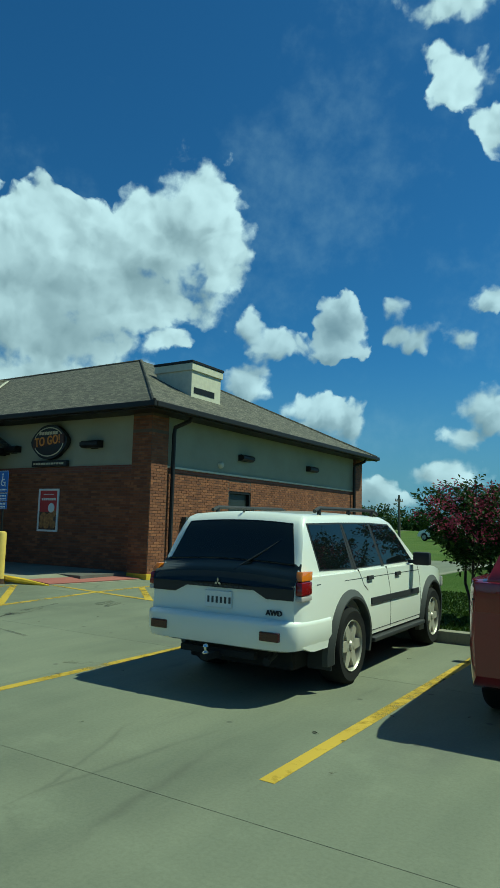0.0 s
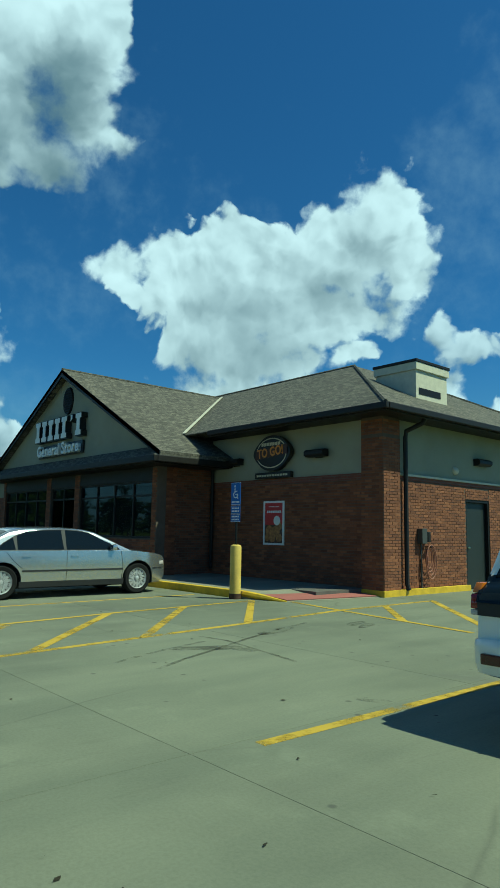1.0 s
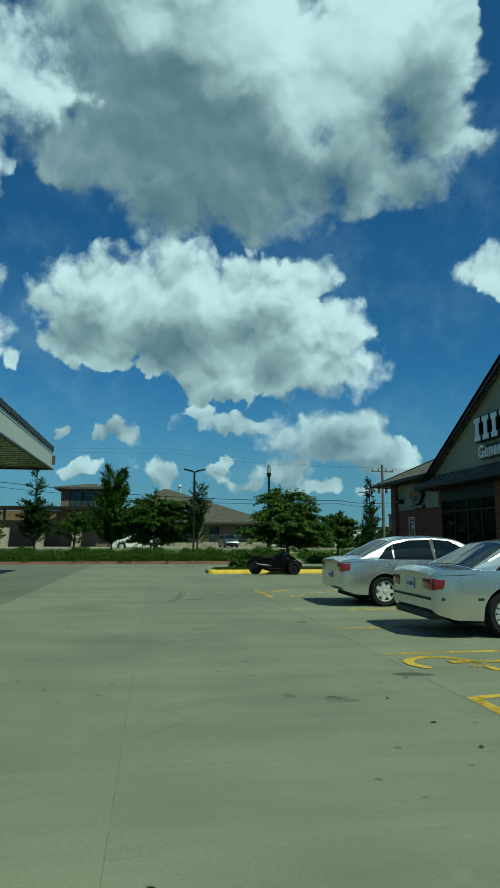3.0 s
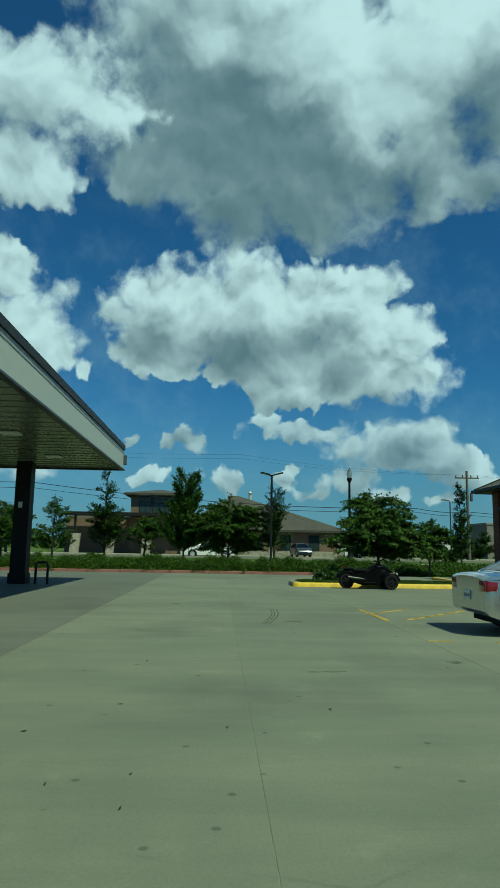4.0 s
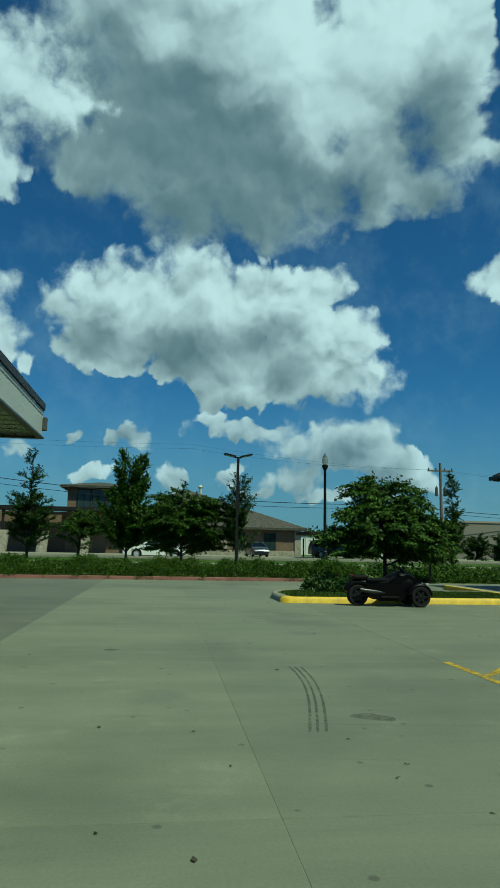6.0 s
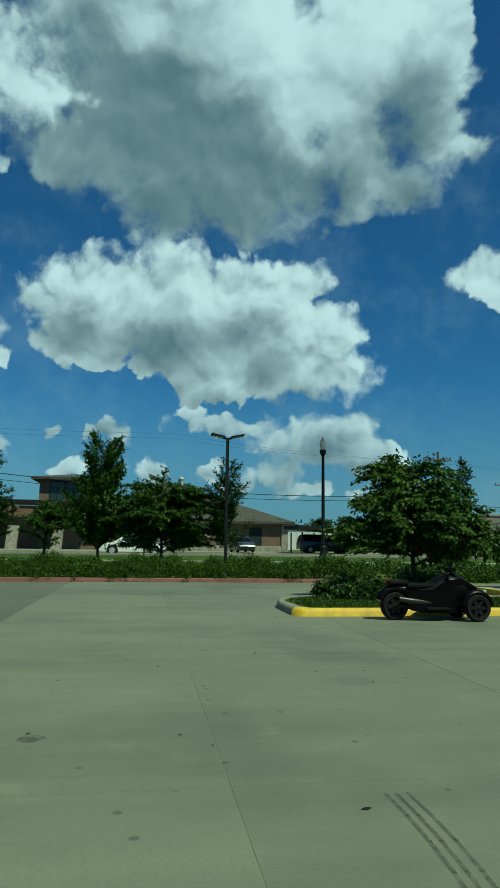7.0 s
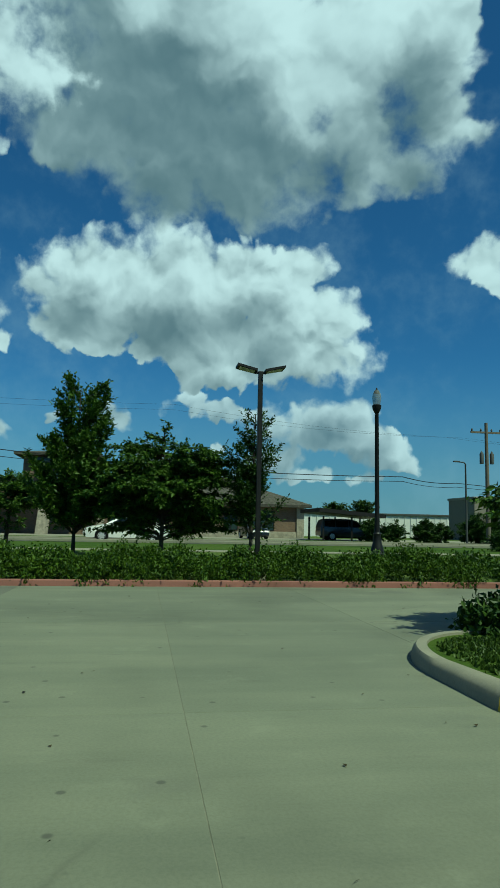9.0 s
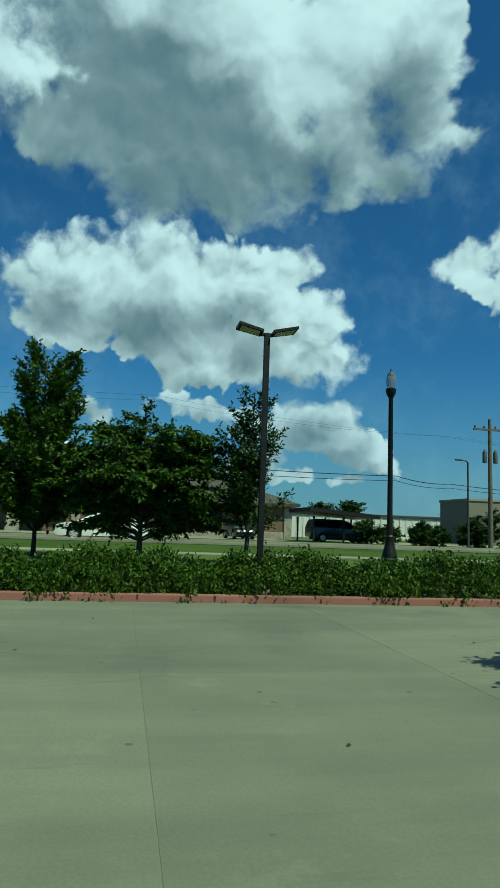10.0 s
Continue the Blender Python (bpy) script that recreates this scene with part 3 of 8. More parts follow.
def mesh_of(name, bm, material, smooth=None):
    bmesh.ops.recalc_face_normals(bm, faces=bm.faces)
    me = bpy.data.meshes.new(name)
    bm.to_mesh(me)
    bm.free()
    for m in (material if isinstance(material, (list, tuple)) else [material]):
        me.materials.append(m)
    if smooth is not None:
        me.shade_smooth()
        me.set_sharp_from_angle(angle=radians(smooth))
    return me


def thing(name, label, category, at=None, bm=None, material=None, group="", kind="", smooth=None):
    """A top-level thing: a mesh, or an Empty that carries parts."""
    ob = new(name, mesh_of(name, bm, material, smooth) if bm else None)
    if at is not None:
        ob.matrix_world = at
    return tagged(ob, label, category, group, kind)


def part(name, bm, material, parent, label="", smooth=None):
    ob = new(name, mesh_of(name, bm, material, smooth))
    ob.parent = parent
    if label:
        tagged(ob, label)
    return ob


def shared(name, me, parent, m):
    """One more piece on a mesh that alike pieces share."""
    ob = new(name, me)
    ob.parent = parent
    ob.matrix_basis = m
    return ob


def B():
    return bmesh.new()


def boxpart(name, material, parent, x0, x1, y0, y1, z0, z1, bevel=0.0, label=""):
    bm = B()
    box(bm, x0, x1, y0, y1, z0, z1, bevel)
    return part(name, bm, material, parent, label)


def lettering(text, width, depth):
    """Raised words in the built-in font, from the origin along x, as wide as asked."""
    cu = bpy.data.curves.new("words", "FONT")
    cu.body, cu.size, cu.extrude, cu.offset, cu.space_character = text, 0.50, depth / 2, 0.012, 1.08
    tmp = bpy.data.objects.new("words", cu)
    scene.collection.objects.link(tmp)
    dg = bpy.context.evaluated_depsgraph_get()
    dg.update()
    me = bpy.data.meshes.new_from_object(tmp.evaluated_get(dg))
    bpy.data.objects.remove(tmp)
    xs = [v.co.x for v in me.vertices]
    k = width / (max(xs) - min(xs))
    me.transform(Matrix.Diagonal((k, k, 1, 1)) @ Matrix.Translation((-min(xs), 0, 0)))
    me.materials.clear()
    return me


# ---- ground and paving ----
def lay(x):
    """Height of the land: level round the shop, a low bank up to the street."""
    s = min(1, max(0, (-32.0 - x) / 6.0))
    return -0.03 + 0.40 * s * s * (3 - 2 * s)


def ground_sheet():
    bm = B()
    xs = [-3000, -800, -250, -120, -80, -60, -50, -44, -41] + [-38.0 + k for k in range(7)] + [-31, -20, 0, 20, 60, 200, 800, 3000]
    ys = [-3000, -800, -250, -100, -60, -40, -30, -20, -10, 0, 10, 20, 40, 60, 100, 250, 800, 3000]
    grid = [[bm.verts.new((x, y, lay(x))) for y in ys] for x in xs]
    for i in range(len(xs) - 1):
        for j in range(len(ys) - 1):
            bm.faces.new((grid[i][j], grid[i + 1][j], grid[i + 1][j + 1], grid[i][j + 1]))
    thing("ground", "mown grass and open land round the shop", "ground", bm=bm, material=FIELD, kind="structure")


ground_sheet()


def strip_of(name, label, cat, x0, x1, y0, y1, lift, mat, kind="structure", thick=0.12):
    bm = B()
    z = lay((x0 + x1) / 2) + lift
    box(bm, x0, x1, y0, y1, z - thick, z, 0.01)
    return thing(name, label, cat, bm=bm, material=mat, kind=kind)


LAWN_Y = (-160, 160)
strip_of("lawn", "green mown lawn between hedge and street", "lawn", -52.2, -42.7, *LAWN_Y, 0.012, GRASS)
strip_of("pavement", "pale concrete footpath beside the street", "footpath", -42.7, -41.3, *LAWN_Y, 0.03, WALK)
strip_of("road", "grey concrete street with a pale surface", "road", -57.6, -52.7, *LAWN_Y, 0.016, ROADMAT)
strip_of("kerb", "pale concrete kerb along the street", "kerb", -52.7, -52.25, *LAWN_Y, 0.16, WALK)
strip_of("kerb", "pale concrete kerb on the street's far side", "kerb", -58.0, -57.6, *LAWN_Y, 0.16, WALK)
strip_of("lawn", "green lawn before the low houses", "lawn", -68.0, -58.05, *LAWN_Y, 0.012, GRASS)
strip_of("pavement", "pale concrete parking apron beyond the street", "parking apron", -76.0, -68.0, *LAWN_Y, 0.02, WALK)

pavement = thing("pavement", "worn grey concrete parking lot in jointed slabs with oil spots", "parking lot", kind="structure")
boxpart("joint_bed", JOINT, pavement, -31.35, 24, -46, -2.95, -0.12, -0.0022, label="dark joint filler between the slabs")
boxpart("joint_bed", JOINT, pavement, -1.3, 24, -2.95, 16, -0.12, -0.0022, label="dark joint filler between the slabs")
boxpart("joint_bed", JOINT, pavement, -31.35, -22.0, -2.95, 16, -0.12, -0.0022, label="dark joint filler between the slabs")


def slab_mesh(w, d, mat):
    bm = B()
    box(bm, -w / 2, w / 2, -d / 2, d / 2, -0.10, 0.0, 0.002)
    return mesh_of("slab", bm, mat)


def lay_slabs():
    xs = [-31.3] + [-25.95 + 4.51 * k for k in range(12)]
    ys = [-46.0, -42.2, -38.4, -34.6, -30.8, -27.0, -24.0, -21.05, -18.05, -15.0, -12.12, -9.25, -6.06, -2.9]
    cache = {}

    def one(x0, x1, y0, y1, mat):
        w, d = round(x1 - x0 - 0.005, 3), round(y1 - y0 - 0.005, 3)
        if (w, d, mat) not in cache:
            cache[(w, d, mat)] = slab_mesh(w, d, mat)
        shared("slab", cache[(w, d, mat)], pavement, pose((x0 + x1) / 2, (y0 + y1) / 2, 0))

    for x0, x1 in zip(xs, xs[1:]):
        for y0, y1 in zip(ys, ys[1:]):
            one(x0, x1, y0, -3.74 if x1 > 6.0 and y1 > -3 else y1, FUEL if y1 < -14.9 else CONCRETE)
    for y0, y1 in ((-2.9, 0.2), (0.2, 3.4), (3.4, 6.8), (6.8, 10.4), (10.4, 15.9)):
        one(-1.25, 4.93, y0, y1, CONCRETE)
        one(-31.3, -27.4, y0, y1, CONCRETE)


def line(name, pts, width, mat, label, cat, z=0.001, thick=0.001, group=""):
    """Road paint along points on the ground."""
    bm = B()
    for (xa, ya), (xb, yb) in zip(pts, pts[1:]):
        d = Vector((xb - xa, yb - ya, 0)).normalized()
        n = Vector((-d.y, d.x, 0)) * width / 2
        a, b = Vector((xa, ya, z)) - d * width * 0.3, Vector((xb, yb, z)) + d * width * 0.3
        prism(bm, (a - n, b - n, b + n, a + n), (0, 0, thick))
        z += 0.0003
    return thing(name, label, cat, bm=bm, material=mat, group=group, kind="structure")


STALL = "worn yellow painted stall line on the concrete"
for x0, y0, x1, y1 in ((5.74, -8.75, 5.80, -3.75), (8.52, -8.75, 8.60, -3.75), (11.3, -8.75, 11.38, -3.75),
                       (-2.5, -9.12, -2.62, -3.2), (-4.78, -9.12, -5.0, -3.2), (-7.4, -8.2, -7.6, -3.2)):
    line("stall_line", ((x0, y0), (x1, y1)), 0.10, YELLOW, STALL, "road marking", group="stall lines")
HATCH = "yellow painted hatch bar of the access aisle"
line("aisle_line", ((-0.28, -9.17), (1.90, -9.19), (1.40, -5.1), (1.06, -2.6), (0.98, 0.35)), 0.11, YELLOW, "yellow painted border of the access aisle", "road marking")
line("aisle_line", ((-0.28, -9.1), (-0.72, -6.2), (-1.0, -2.9)), 0.10, YELLOW, "yellow painted border of the access aisle", "road marking", z=0.003)
line("aisle_line", ((-0.74, -2.35), (1.05, -2.66), (3.9, -3.12)), 0.10, YELLOW, "yellow painted line across the corner", "road marking", z=0.0042)
for x0, y0, x1, y1 in ((0.80, -9.1, -0.30, -8.1), (1.80, -8.62, -0.68, -6.3), (1.62, -7.05, -0.83, -4.7), (1.33, -5.05, -0.98, -2.95), (1.10, -1.4, 2.6, -2.9), (1.0, 0.3, 4.1, -2.8)):
    line("hatch_bar", ((x0, y0), (x1, y1)), 0.13, YELLOW, HATCH, "road marking", z=0.0022, group="hatch bars")


def access_symbol():
    bm = B()
    c = Vector((-1.85, -8.75, 0.004))
    n = 22
    for k in range(3, n + 1):
        a0, a1 = 2 * math.pi * k / (n + 4), 2 * math.pi * (k + 1) / (n + 4)
        p = [c + Vector((r * math.cos(a), r * math.sin(a), 0)) for r, a in ((0.30, a0), (0.42, a0), (0.42, a1), (0.30, a1))]
        prism(bm, p, (0, 0, 0.004))
    prism(bm, [c + Vector(v) for v in ((-0.1, 0.1, 0), (0.05, 0.1, 0), (0.05, 0.95, 0), (-0.1, 0.95, 0))], (0, 0, 0.005))
    prism(bm, [c + Vector(v) for v in ((-0.1, 0.35, 0), (0.5, 0.35, 0), (0.5, 0.45, 0), (-0.1, 0.45, 0))], (0, 0, 0.006))
    thing("access_symbol", "worn yellow painted wheelchair symbol on the concrete", "road marking", bm=bm, material=YELLOW, kind="structure")


access_symbol()
for pts in (((-12.46, -9.22), (-10.28, -9.15)), ((-11.62, -9.1), (-12.64, -8.14)), ((-10.46, -8.69), (-12.56, -6.77)), ((-7.47, -9.21), (-7.44, -8.91))):
    line("stall_line", pts, 0.10, YELLOW, STALL, "road marking", z=0.002, group="stall lines")
RUBBER = worn_mat("tyre_mark", (0.060, 0.058, 0.045), 0.48, 14.0, 0.78)
for off in (0.0, 0.06, 0.13):
    line("skid_mark", [(-9.5 - 0.3 * k, -11.62 + off + 0.36 * math.sin(k / 9 * 1.7)) for k in range(10)], 0.024, RUBBER, "curved dark tyre mark on the concrete", "tyre mark", z=0.001, thick=0.001, group="tyre marks")

SMEAR = worn_mat("faint_tyre_mark", (0.050, 0.048, 0.036), 0.50, 7.0, 0.76)
for pts in ([(3.39, -8.01), (3.12, -7.48), (2.87, -6.89), (2.54, -6.18), (2.14, -5.21), (1.87, -4.36)],
            [(2.02, -6.45), (2.45, -6.38), (2.98, -6.47), (3.57, -6.57), (3.91, -6.64)],
            [(2.88, -8.19), (2.73, -7.86), (2.56, -7.39), (2.35, -6.66)]):
    line("skid_mark", pts, 0.055, SMEAR, "faint dark tyre smear across the concrete", "tyre mark", z=0.001, thick=0.001, group="tyre marks")


def stain(x, y, rx, ry, turn, seed):
    """An uneven oil stain lying on the slab."""
    rng = random.Random(seed)
    lobes = [rng.uniform(0.65, 1.2) for _ in range(16)]
    bm = B()
    ring = []
    for k in range(16):
        a = 2 * math.pi * k / 16
        r = (lobes[k] + lobes[k - 1]) / 2
        u, v = rx * r * math.cos(a), ry * r * math.sin(a)
        ring.append((x + u * math.cos(turn) - v * math.sin(turn), y + u * math.sin(turn) + v * math.cos(turn), 0.0008))
    prism(bm, ring, (0, 0, 0.0008))
    thing("oil_stain", "dark worn oil stain on the concrete", "stain", bm=bm, material=SMEAR, group="stains", kind="structure")


for k, (x, y, rx, ry, turn) in enumerate(((2.35, -3.75, 0.34, 0.13, 2.0), (2.58, -3.80, 0.32, 0.10, 2.0), (5.46, -7.28, 0.16, 0.09, 0.4), (3.09, -6.6, 0.18, 0.11, 0.4), (2.75, -6.9, 0.55, 0.16, 1.1), (2.2, -5.3, 0.5, 0.12, 1.9),
                                         (-1.3, -9.3, 0.22, 0.10, 1.4), (-0.4, -10.35, 0.20, 0.12, 1.5), (-0.55, -10.75, 0.09, 0.06, 0.0), (-5.6, -9.5, 0.12, 0.10, 0.0), (-4.9, -11.2, 0.30, 0.06, 1.7), (-13.5, -13.4, 0.10, 0.10, 0.0), (-9.9, -11.0, 0.18, 0.12, 1.2))):
    stain(x, y, rx, ry, turn, 300 + k)

# raised walk before the shop, with its kerb
walkway = thing("pavement", "pale concrete walk before the shop with a yellow painted kerb", "walk", kind="structure")
boxpart("walk_slab", WALK, walkway, -27.3, -1.45, -2.66, 0.13, -0.05, 0.145, 0.01)
boxpart("kerb", YELLOW_KERB, walkway, -27.3, -1.45, -2.82, -2.66, -0.05, 0.15, 0.025, "yellow painted kerb with a rounded edge")


def ramp():
    bm = B()
    v = [bm.verts.new(p) for p in ((-1.45, -2.82, 0.147), (-0.45, -2.5, 0.006), (-0.05, -0.02, 0.006), (-1.45, 0.13, 0.147), (-1.45, -2.82, -0.05), (-0.45, -2.5, -0.05), (-0.05, -0.02, -0.05), (-1.45, 0.13, -0.05))]
    for f in ((0, 1, 2, 3), (7, 6, 5, 4), (0, 4, 5, 1), (1, 5, 6, 2), (2, 6, 7, 3), (3, 7, 4, 0)):
        bm.faces.new([v[k] for k in f])
    part("ramp", bm, WALK, walkway)
    bm = B()
    prism(bm, ((-1.02, -2.62, 0.093), (-0.5, -2.45, 0.022), (-0.12, -0.1, 0.022), (-0.72, -0.1, 0.074)), (0, 0, 0.012))
    part("tactile_strip", bm, RED_RAMP, walkway, "red tactile strip on the ramp")
    bm = B()
    tube(bm, ((-1.45, -2.76, 0.09), (-1.0, -2.66, 0.06), (-0.45, -2.5, 0.0)), (0.075, 0.06, 0.02), 8)
    part("kerb", bm, YELLOW_KERB, walkway, "yellow painted kerb end sloping to the ground")


ramp()

# kerb and grass bed by the parked cars
bed = thing("planting_bed", "grass bed behind a low concrete kerb", "planting bed", kind="structure")
boxpart("kerb", WALK, bed, 4.95, 24, -3.72, -3.55, -0.05, 0.14, 0.02)
boxpart("kerb", WALK, bed, 4.95, 5.12, -3.55, 15.9, -0.05, 0.14, 0.02)
boxpart("turf", GRASS, bed, 5.12, 24, -3.55, 15.9, -0.05, 0.11, 0.02)


def island():
    """Kerbed grass island with a rounded nose, half of its kerb painted yellow."""
    ob = thing("planting_bed", "kerbed grass island with a yellow painted edge", "planting bed", kind="structure")

    def ring(off):
        p = []
        cx, cy, r = -22.45, -8.45, 1.35 - off
        for k in range(13):
            a = math.pi * 1.5 - math.pi / 2 * k / 12
            p.append((cx + (r + 0.35) * math.cos(a) * 1.05, cy + r * math.sin(a)))
        p.append((cx - (r + 0.35) * 1.05, -2.4))
        p.append((-20.98 - off, -2.4))
        for k in range(7):
            a = -math.pi / 2 * k / 6
            p.append((-21.28 + (0.3 - off * 0.6) * math.cos(a) - off * 0.4, cy - 1.35 + 0.3 + off + (0.3 - off * 0.6) * math.sin(a) * 1.0))
        return p

    out, inn = ring(0.0), ring(0.17)
    n = len(out)

    def kerb_run(idx, mat, label):
        bm = B()
        for k in idx:
            k2 = (k + 1) % n
            sect = []
            for q in (k, k2):
                o, i = Vector((*out[q], 0)), Vector((*inn[q], 0))
                sect.append([bm.verts.new(o + Vector((0, 0, -0.05))), bm.verts.new(o + (i - o) * 0.12 + Vector((0, 0, 0.10))),
                             bm.verts.new(o + (i - o) * 0.35 + Vector((0, 0, 0.15))), bm.verts.new(i + Vector((0, 0, 0.15))), bm.verts.new(i + Vector((0, 0, -0.05)))])
            for s in range(4):
                bm.faces.new((sect[0][s], sect[1][s], sect[1][s + 1], sect[0][s + 1]))
        bmesh.ops.remove_doubles(bm, verts=bm.verts, dist=0.0005)
        part("kerb", bm, mat, ob, label, smooth=50)

    kerb_run([n - 1] + list(range(0, 14)), WALK, "bare concrete kerb round the nose")
    kerb_run(list(range(14, n - 1)), YELLOW_KERB, "yellow painted kerb")
    bm = B()
    prism(bm, [(x, y, 0.02) for x, y in inn], (0, 0, 0.10))
    part("turf", bm, GRASS, ob)


island()
# street-side kerb of the lot
bm = B()
box(bm, -31.55, -31.35, -46, -3.6, -0.05, 0.13, 0.02)
thing("kerb", "faded red painted concrete kerb below the hedge", "kerb", bm=bm, material=RED_KERB, kind="structure")

# ---- the shop ----
store = thing("convenience_store", "brick and stucco shop with shingled hip roof and front gable", "shop building")
EAVE, GUT, WEST = 4.14, 3.98, -27.1


def wall_part(name, mat, x0, x1, y0, y1, z0, z1, label=""):
    return boxpart(name, mat, store, x0, x1, y0, y1, z0, z1, 0.004, label)


# wings: brick below, a soldier course, stucco above
for x0, x1 in ((-6.35, -0.62), (WEST + 0.6, -17.15)):
    wall_part("brick_wall", MORTAR if x1 > -5 else BRICK, x0, x1, 0.14, 0.44, 0.0, 2.60)
    wall_part("soldier_course", SOLDIER, x0, x1, 0.125, 0.44, 2.603, 2.75, "band of upright bricks")
    wall_part("stucco_wall", STUCCO, x0, x1, 0.16, 0.44, 2.753, 4.0, "beige stucco upper wall")
# side wall with its steel door
for y0, y1, z0, z1 in ((0.62, 3.50, 0.0, 2.60), (4.66, 12.3, 0.0, 2.60), (3.50, 4.66, 2.27, 2.60)):
    wall_part("brick_wall", MORTAR, -0.40, -0.10, y0, y1, z0, z1)
wall_part("soldier_course", STUCCO_TRIM, -0.40, -0.06, 0.62, 12.3, 2.70, 2.75, "pale sill course")
wall_part("soldier_course", SOLDIER, -0.40, -0.085, 0.62, 12.3, 2.603, 2.697, "band of upright bricks")
wall_part("stucco_wall", STUCCO, -0.40, -0.12, 0.62, 12.3, 2.753, 4.0, "beige stucco upper wall")
steel_door = boxpart("door", plain("door_paint", (0.022, 0.028, 0.026), 0.45, var=0.15), store, -0.28, -0.20, 3.56, 4.60, 0.03, 2.21, 0.006, "dark steel back door")
boxpart("door_frame", DARKMETAL, store, -0.32, -0.11, 3.50, 3.56, 0.0, 2.27, 0.004)
boxpart("door_frame", DARKMETAL, store, -0.32, -0.11, 4.60, 4.66, 0.0, 2.27, 0.004)
boxpart("door_frame", DARKMETAL, store, -0.32, -0.11, 3.56, 4.60, 2.21, 2.27, 0.004)
boxpart("door_handle", CHROME, steel_door, -0.20, -0.14, 3.66, 3.78, 1.03, 1.07, 0.01)
for x0, y0 in ((-0.62, 0.0), (-0.62, 12.3), (WEST, 0.0)):
    wall_part("pilaster", MORTAR if (x0, y0) == (-0.62, 0.0) else BRICK, x0, x0 + 0.62, y0, y0 + 0.62, 0.0, 3.99, "brick corner pilaster")
wall_part("brick_wall", BRICK, WEST + 0.1, -0.4, 12.55, 12.9, 0.0, 3.99)
wall_part("brick_wall", BRICK, WEST + 0.1, WEST + 0.4, 0.62, 12.5, 0.0, 3.99)
# yellow painted foot of the corner
wall_part("footing", YELLOW_KERB, -2.3, 0.035, -0.035, 0.12, -0.02, 0.135, "yellow painted footing")
wall_part("footing", YELLOW_KERB, -0.08, 0.035, 0.12, 3.45, -0.02, 0.135, "yellow painted footing")

def brick_places(length, z0, z1):
    """Running bond: the start, length and foot of each brick on a face."""
    row, z = 0, z0
    while z + 0.055 < z1:
        u = -0.1015 if row % 2 else 0.0
        while u < length - 0.03:
            a, b = max(u, 0.0), min(u + 0.203, length)
            if b - a > 0.05:
                yield a + 0.0045, b - a - 0.009, z
            u += 0.203
        z += 0.0677
        row += 1


def brick_box(bm, w, m, rng):
    """One brick, open at its back: w long, proud of the wall by a few millimetres."""
    d = 0.006 + rng.uniform(-0.0015, 0.0015)
    v = [bm.verts.new(m @ Vector(p)) for p in ((0, 0, 0), (w, 0, 0), (w, 0, 0.0587), (0, 0, 0.0587), (0.003, -d, 0.003), (w - 0.003, -d, 0.003), (w - 0.003, -d, 0.0557), (0.003, -d, 0.0557))]
    for f in ((4, 5, 6, 7), (0, 1, 5, 4), (1, 2, 6, 5), (2, 3, 7, 6), (3, 0, 4, 7)):
        bm.faces.new([v[k] for k in f])


def brick_face(parent, m, length, z0, z1):
    """All bricks of a far face in one mesh."""
    rng = random.Random(int(length * 1000))
    bm = B()
    for u, w, z in brick_places(length, z0, z1):
        brick_box(bm, w, m @ Matrix.Translation((u, 0, z)), rng)
    me = bpy.data.meshes.new("bricks")
    bm.to_mesh(me)
    bm.free()
    me.materials.append(BRICK_MANY)
    ob = new("bricks", me)
    ob.parent = parent
    tagged(ob, "weathered red bricks in running bond", kind="stuff")


def lay_bricks():
    """The corner pilaster brick by brick; the long faces joined."""
    corner = next(o for o in store.children if o.name.startswith("pilaster"))
    meshes = {}
    rng = random.Random(5)
    for m in (pose(-0.62, -0.001, 0), pose(0.001, 0.0, 0, 0, 0, 90)):
        for u, w, z in brick_places(0.62, 0.14, 3.55):
            key = round(w, 3)
            if key not in meshes:
                bm = B()
                brick_box(bm, w, Matrix(), rng)
                meshes[key] = bpy.data.meshes.new("brick")
                bm.to_mesh(meshes[key])
                bm.free()
                meshes[key].materials.append(BRICK_ONE)
            shared("brick", meshes[key], corner, m @ Matrix.Translation((u, 0, z)))
        brick_face(corner, m, 0.62, 3.5944, 3.97)
    brick_face(store, pose(-6.35, 0.139, 0), 5.73, 0.02, 2.60)
    brick_face(store, pose(-0.099, 0.62, 0, 0, 0, 90), 2.88, 0.14, 2.60)
    brick_face(store, pose(-0.099, 4.66, 0, 0, 0, 90), 7.64, 0.02, 2.60)
    brick_face(store, pose(-0.099, 3.50, 0, 0, 0, 90), 1.16, 2.28, 2.60)
    brick_face(store, pose(FX1 + 0.001, FY + 0.3, 0, 0, 0, 90), 0.35, 0.15, 3.08)
    brick_face(store, pose(-6.45, FY - 0.001, 0), 0.25, 0.15, 3.08)
    brick_face(store, pose(-10.75, FY - 0.001, 0), 4.30, 0.15, 1.11)
    brick_face(store, pose(-11.1, FY - 0.001, 0), 0.35, 0.15, 3.08)
    brick_face(store, pose(-13.25, FY - 0.001, 0), 0.35, 0.15, 3.08)
    brick_face(store, pose(-17.05, FY - 0.001, 0), 3.80, 0.15, 1.11)


# front block below the gable
FX0, FX1, FY = -17.25, -6.2, -1.85
for x0, x1, z0, z1 in ((FX0, -17.05, 0, 3.1), (-17.05, -13.25, 0, 1.12), (-13.25, -12.9, 0, 3.1), (-11.1, -10.75, 0, 3.1), (-10.75, -6.45, 0, 1.12), (-6.45, FX1, 0, 3.1)):
    wall_part("brick_wall", BRICK if x0 == FX0 else MORTAR, x0, x1, FY, FY + 0.3, z0, z1)
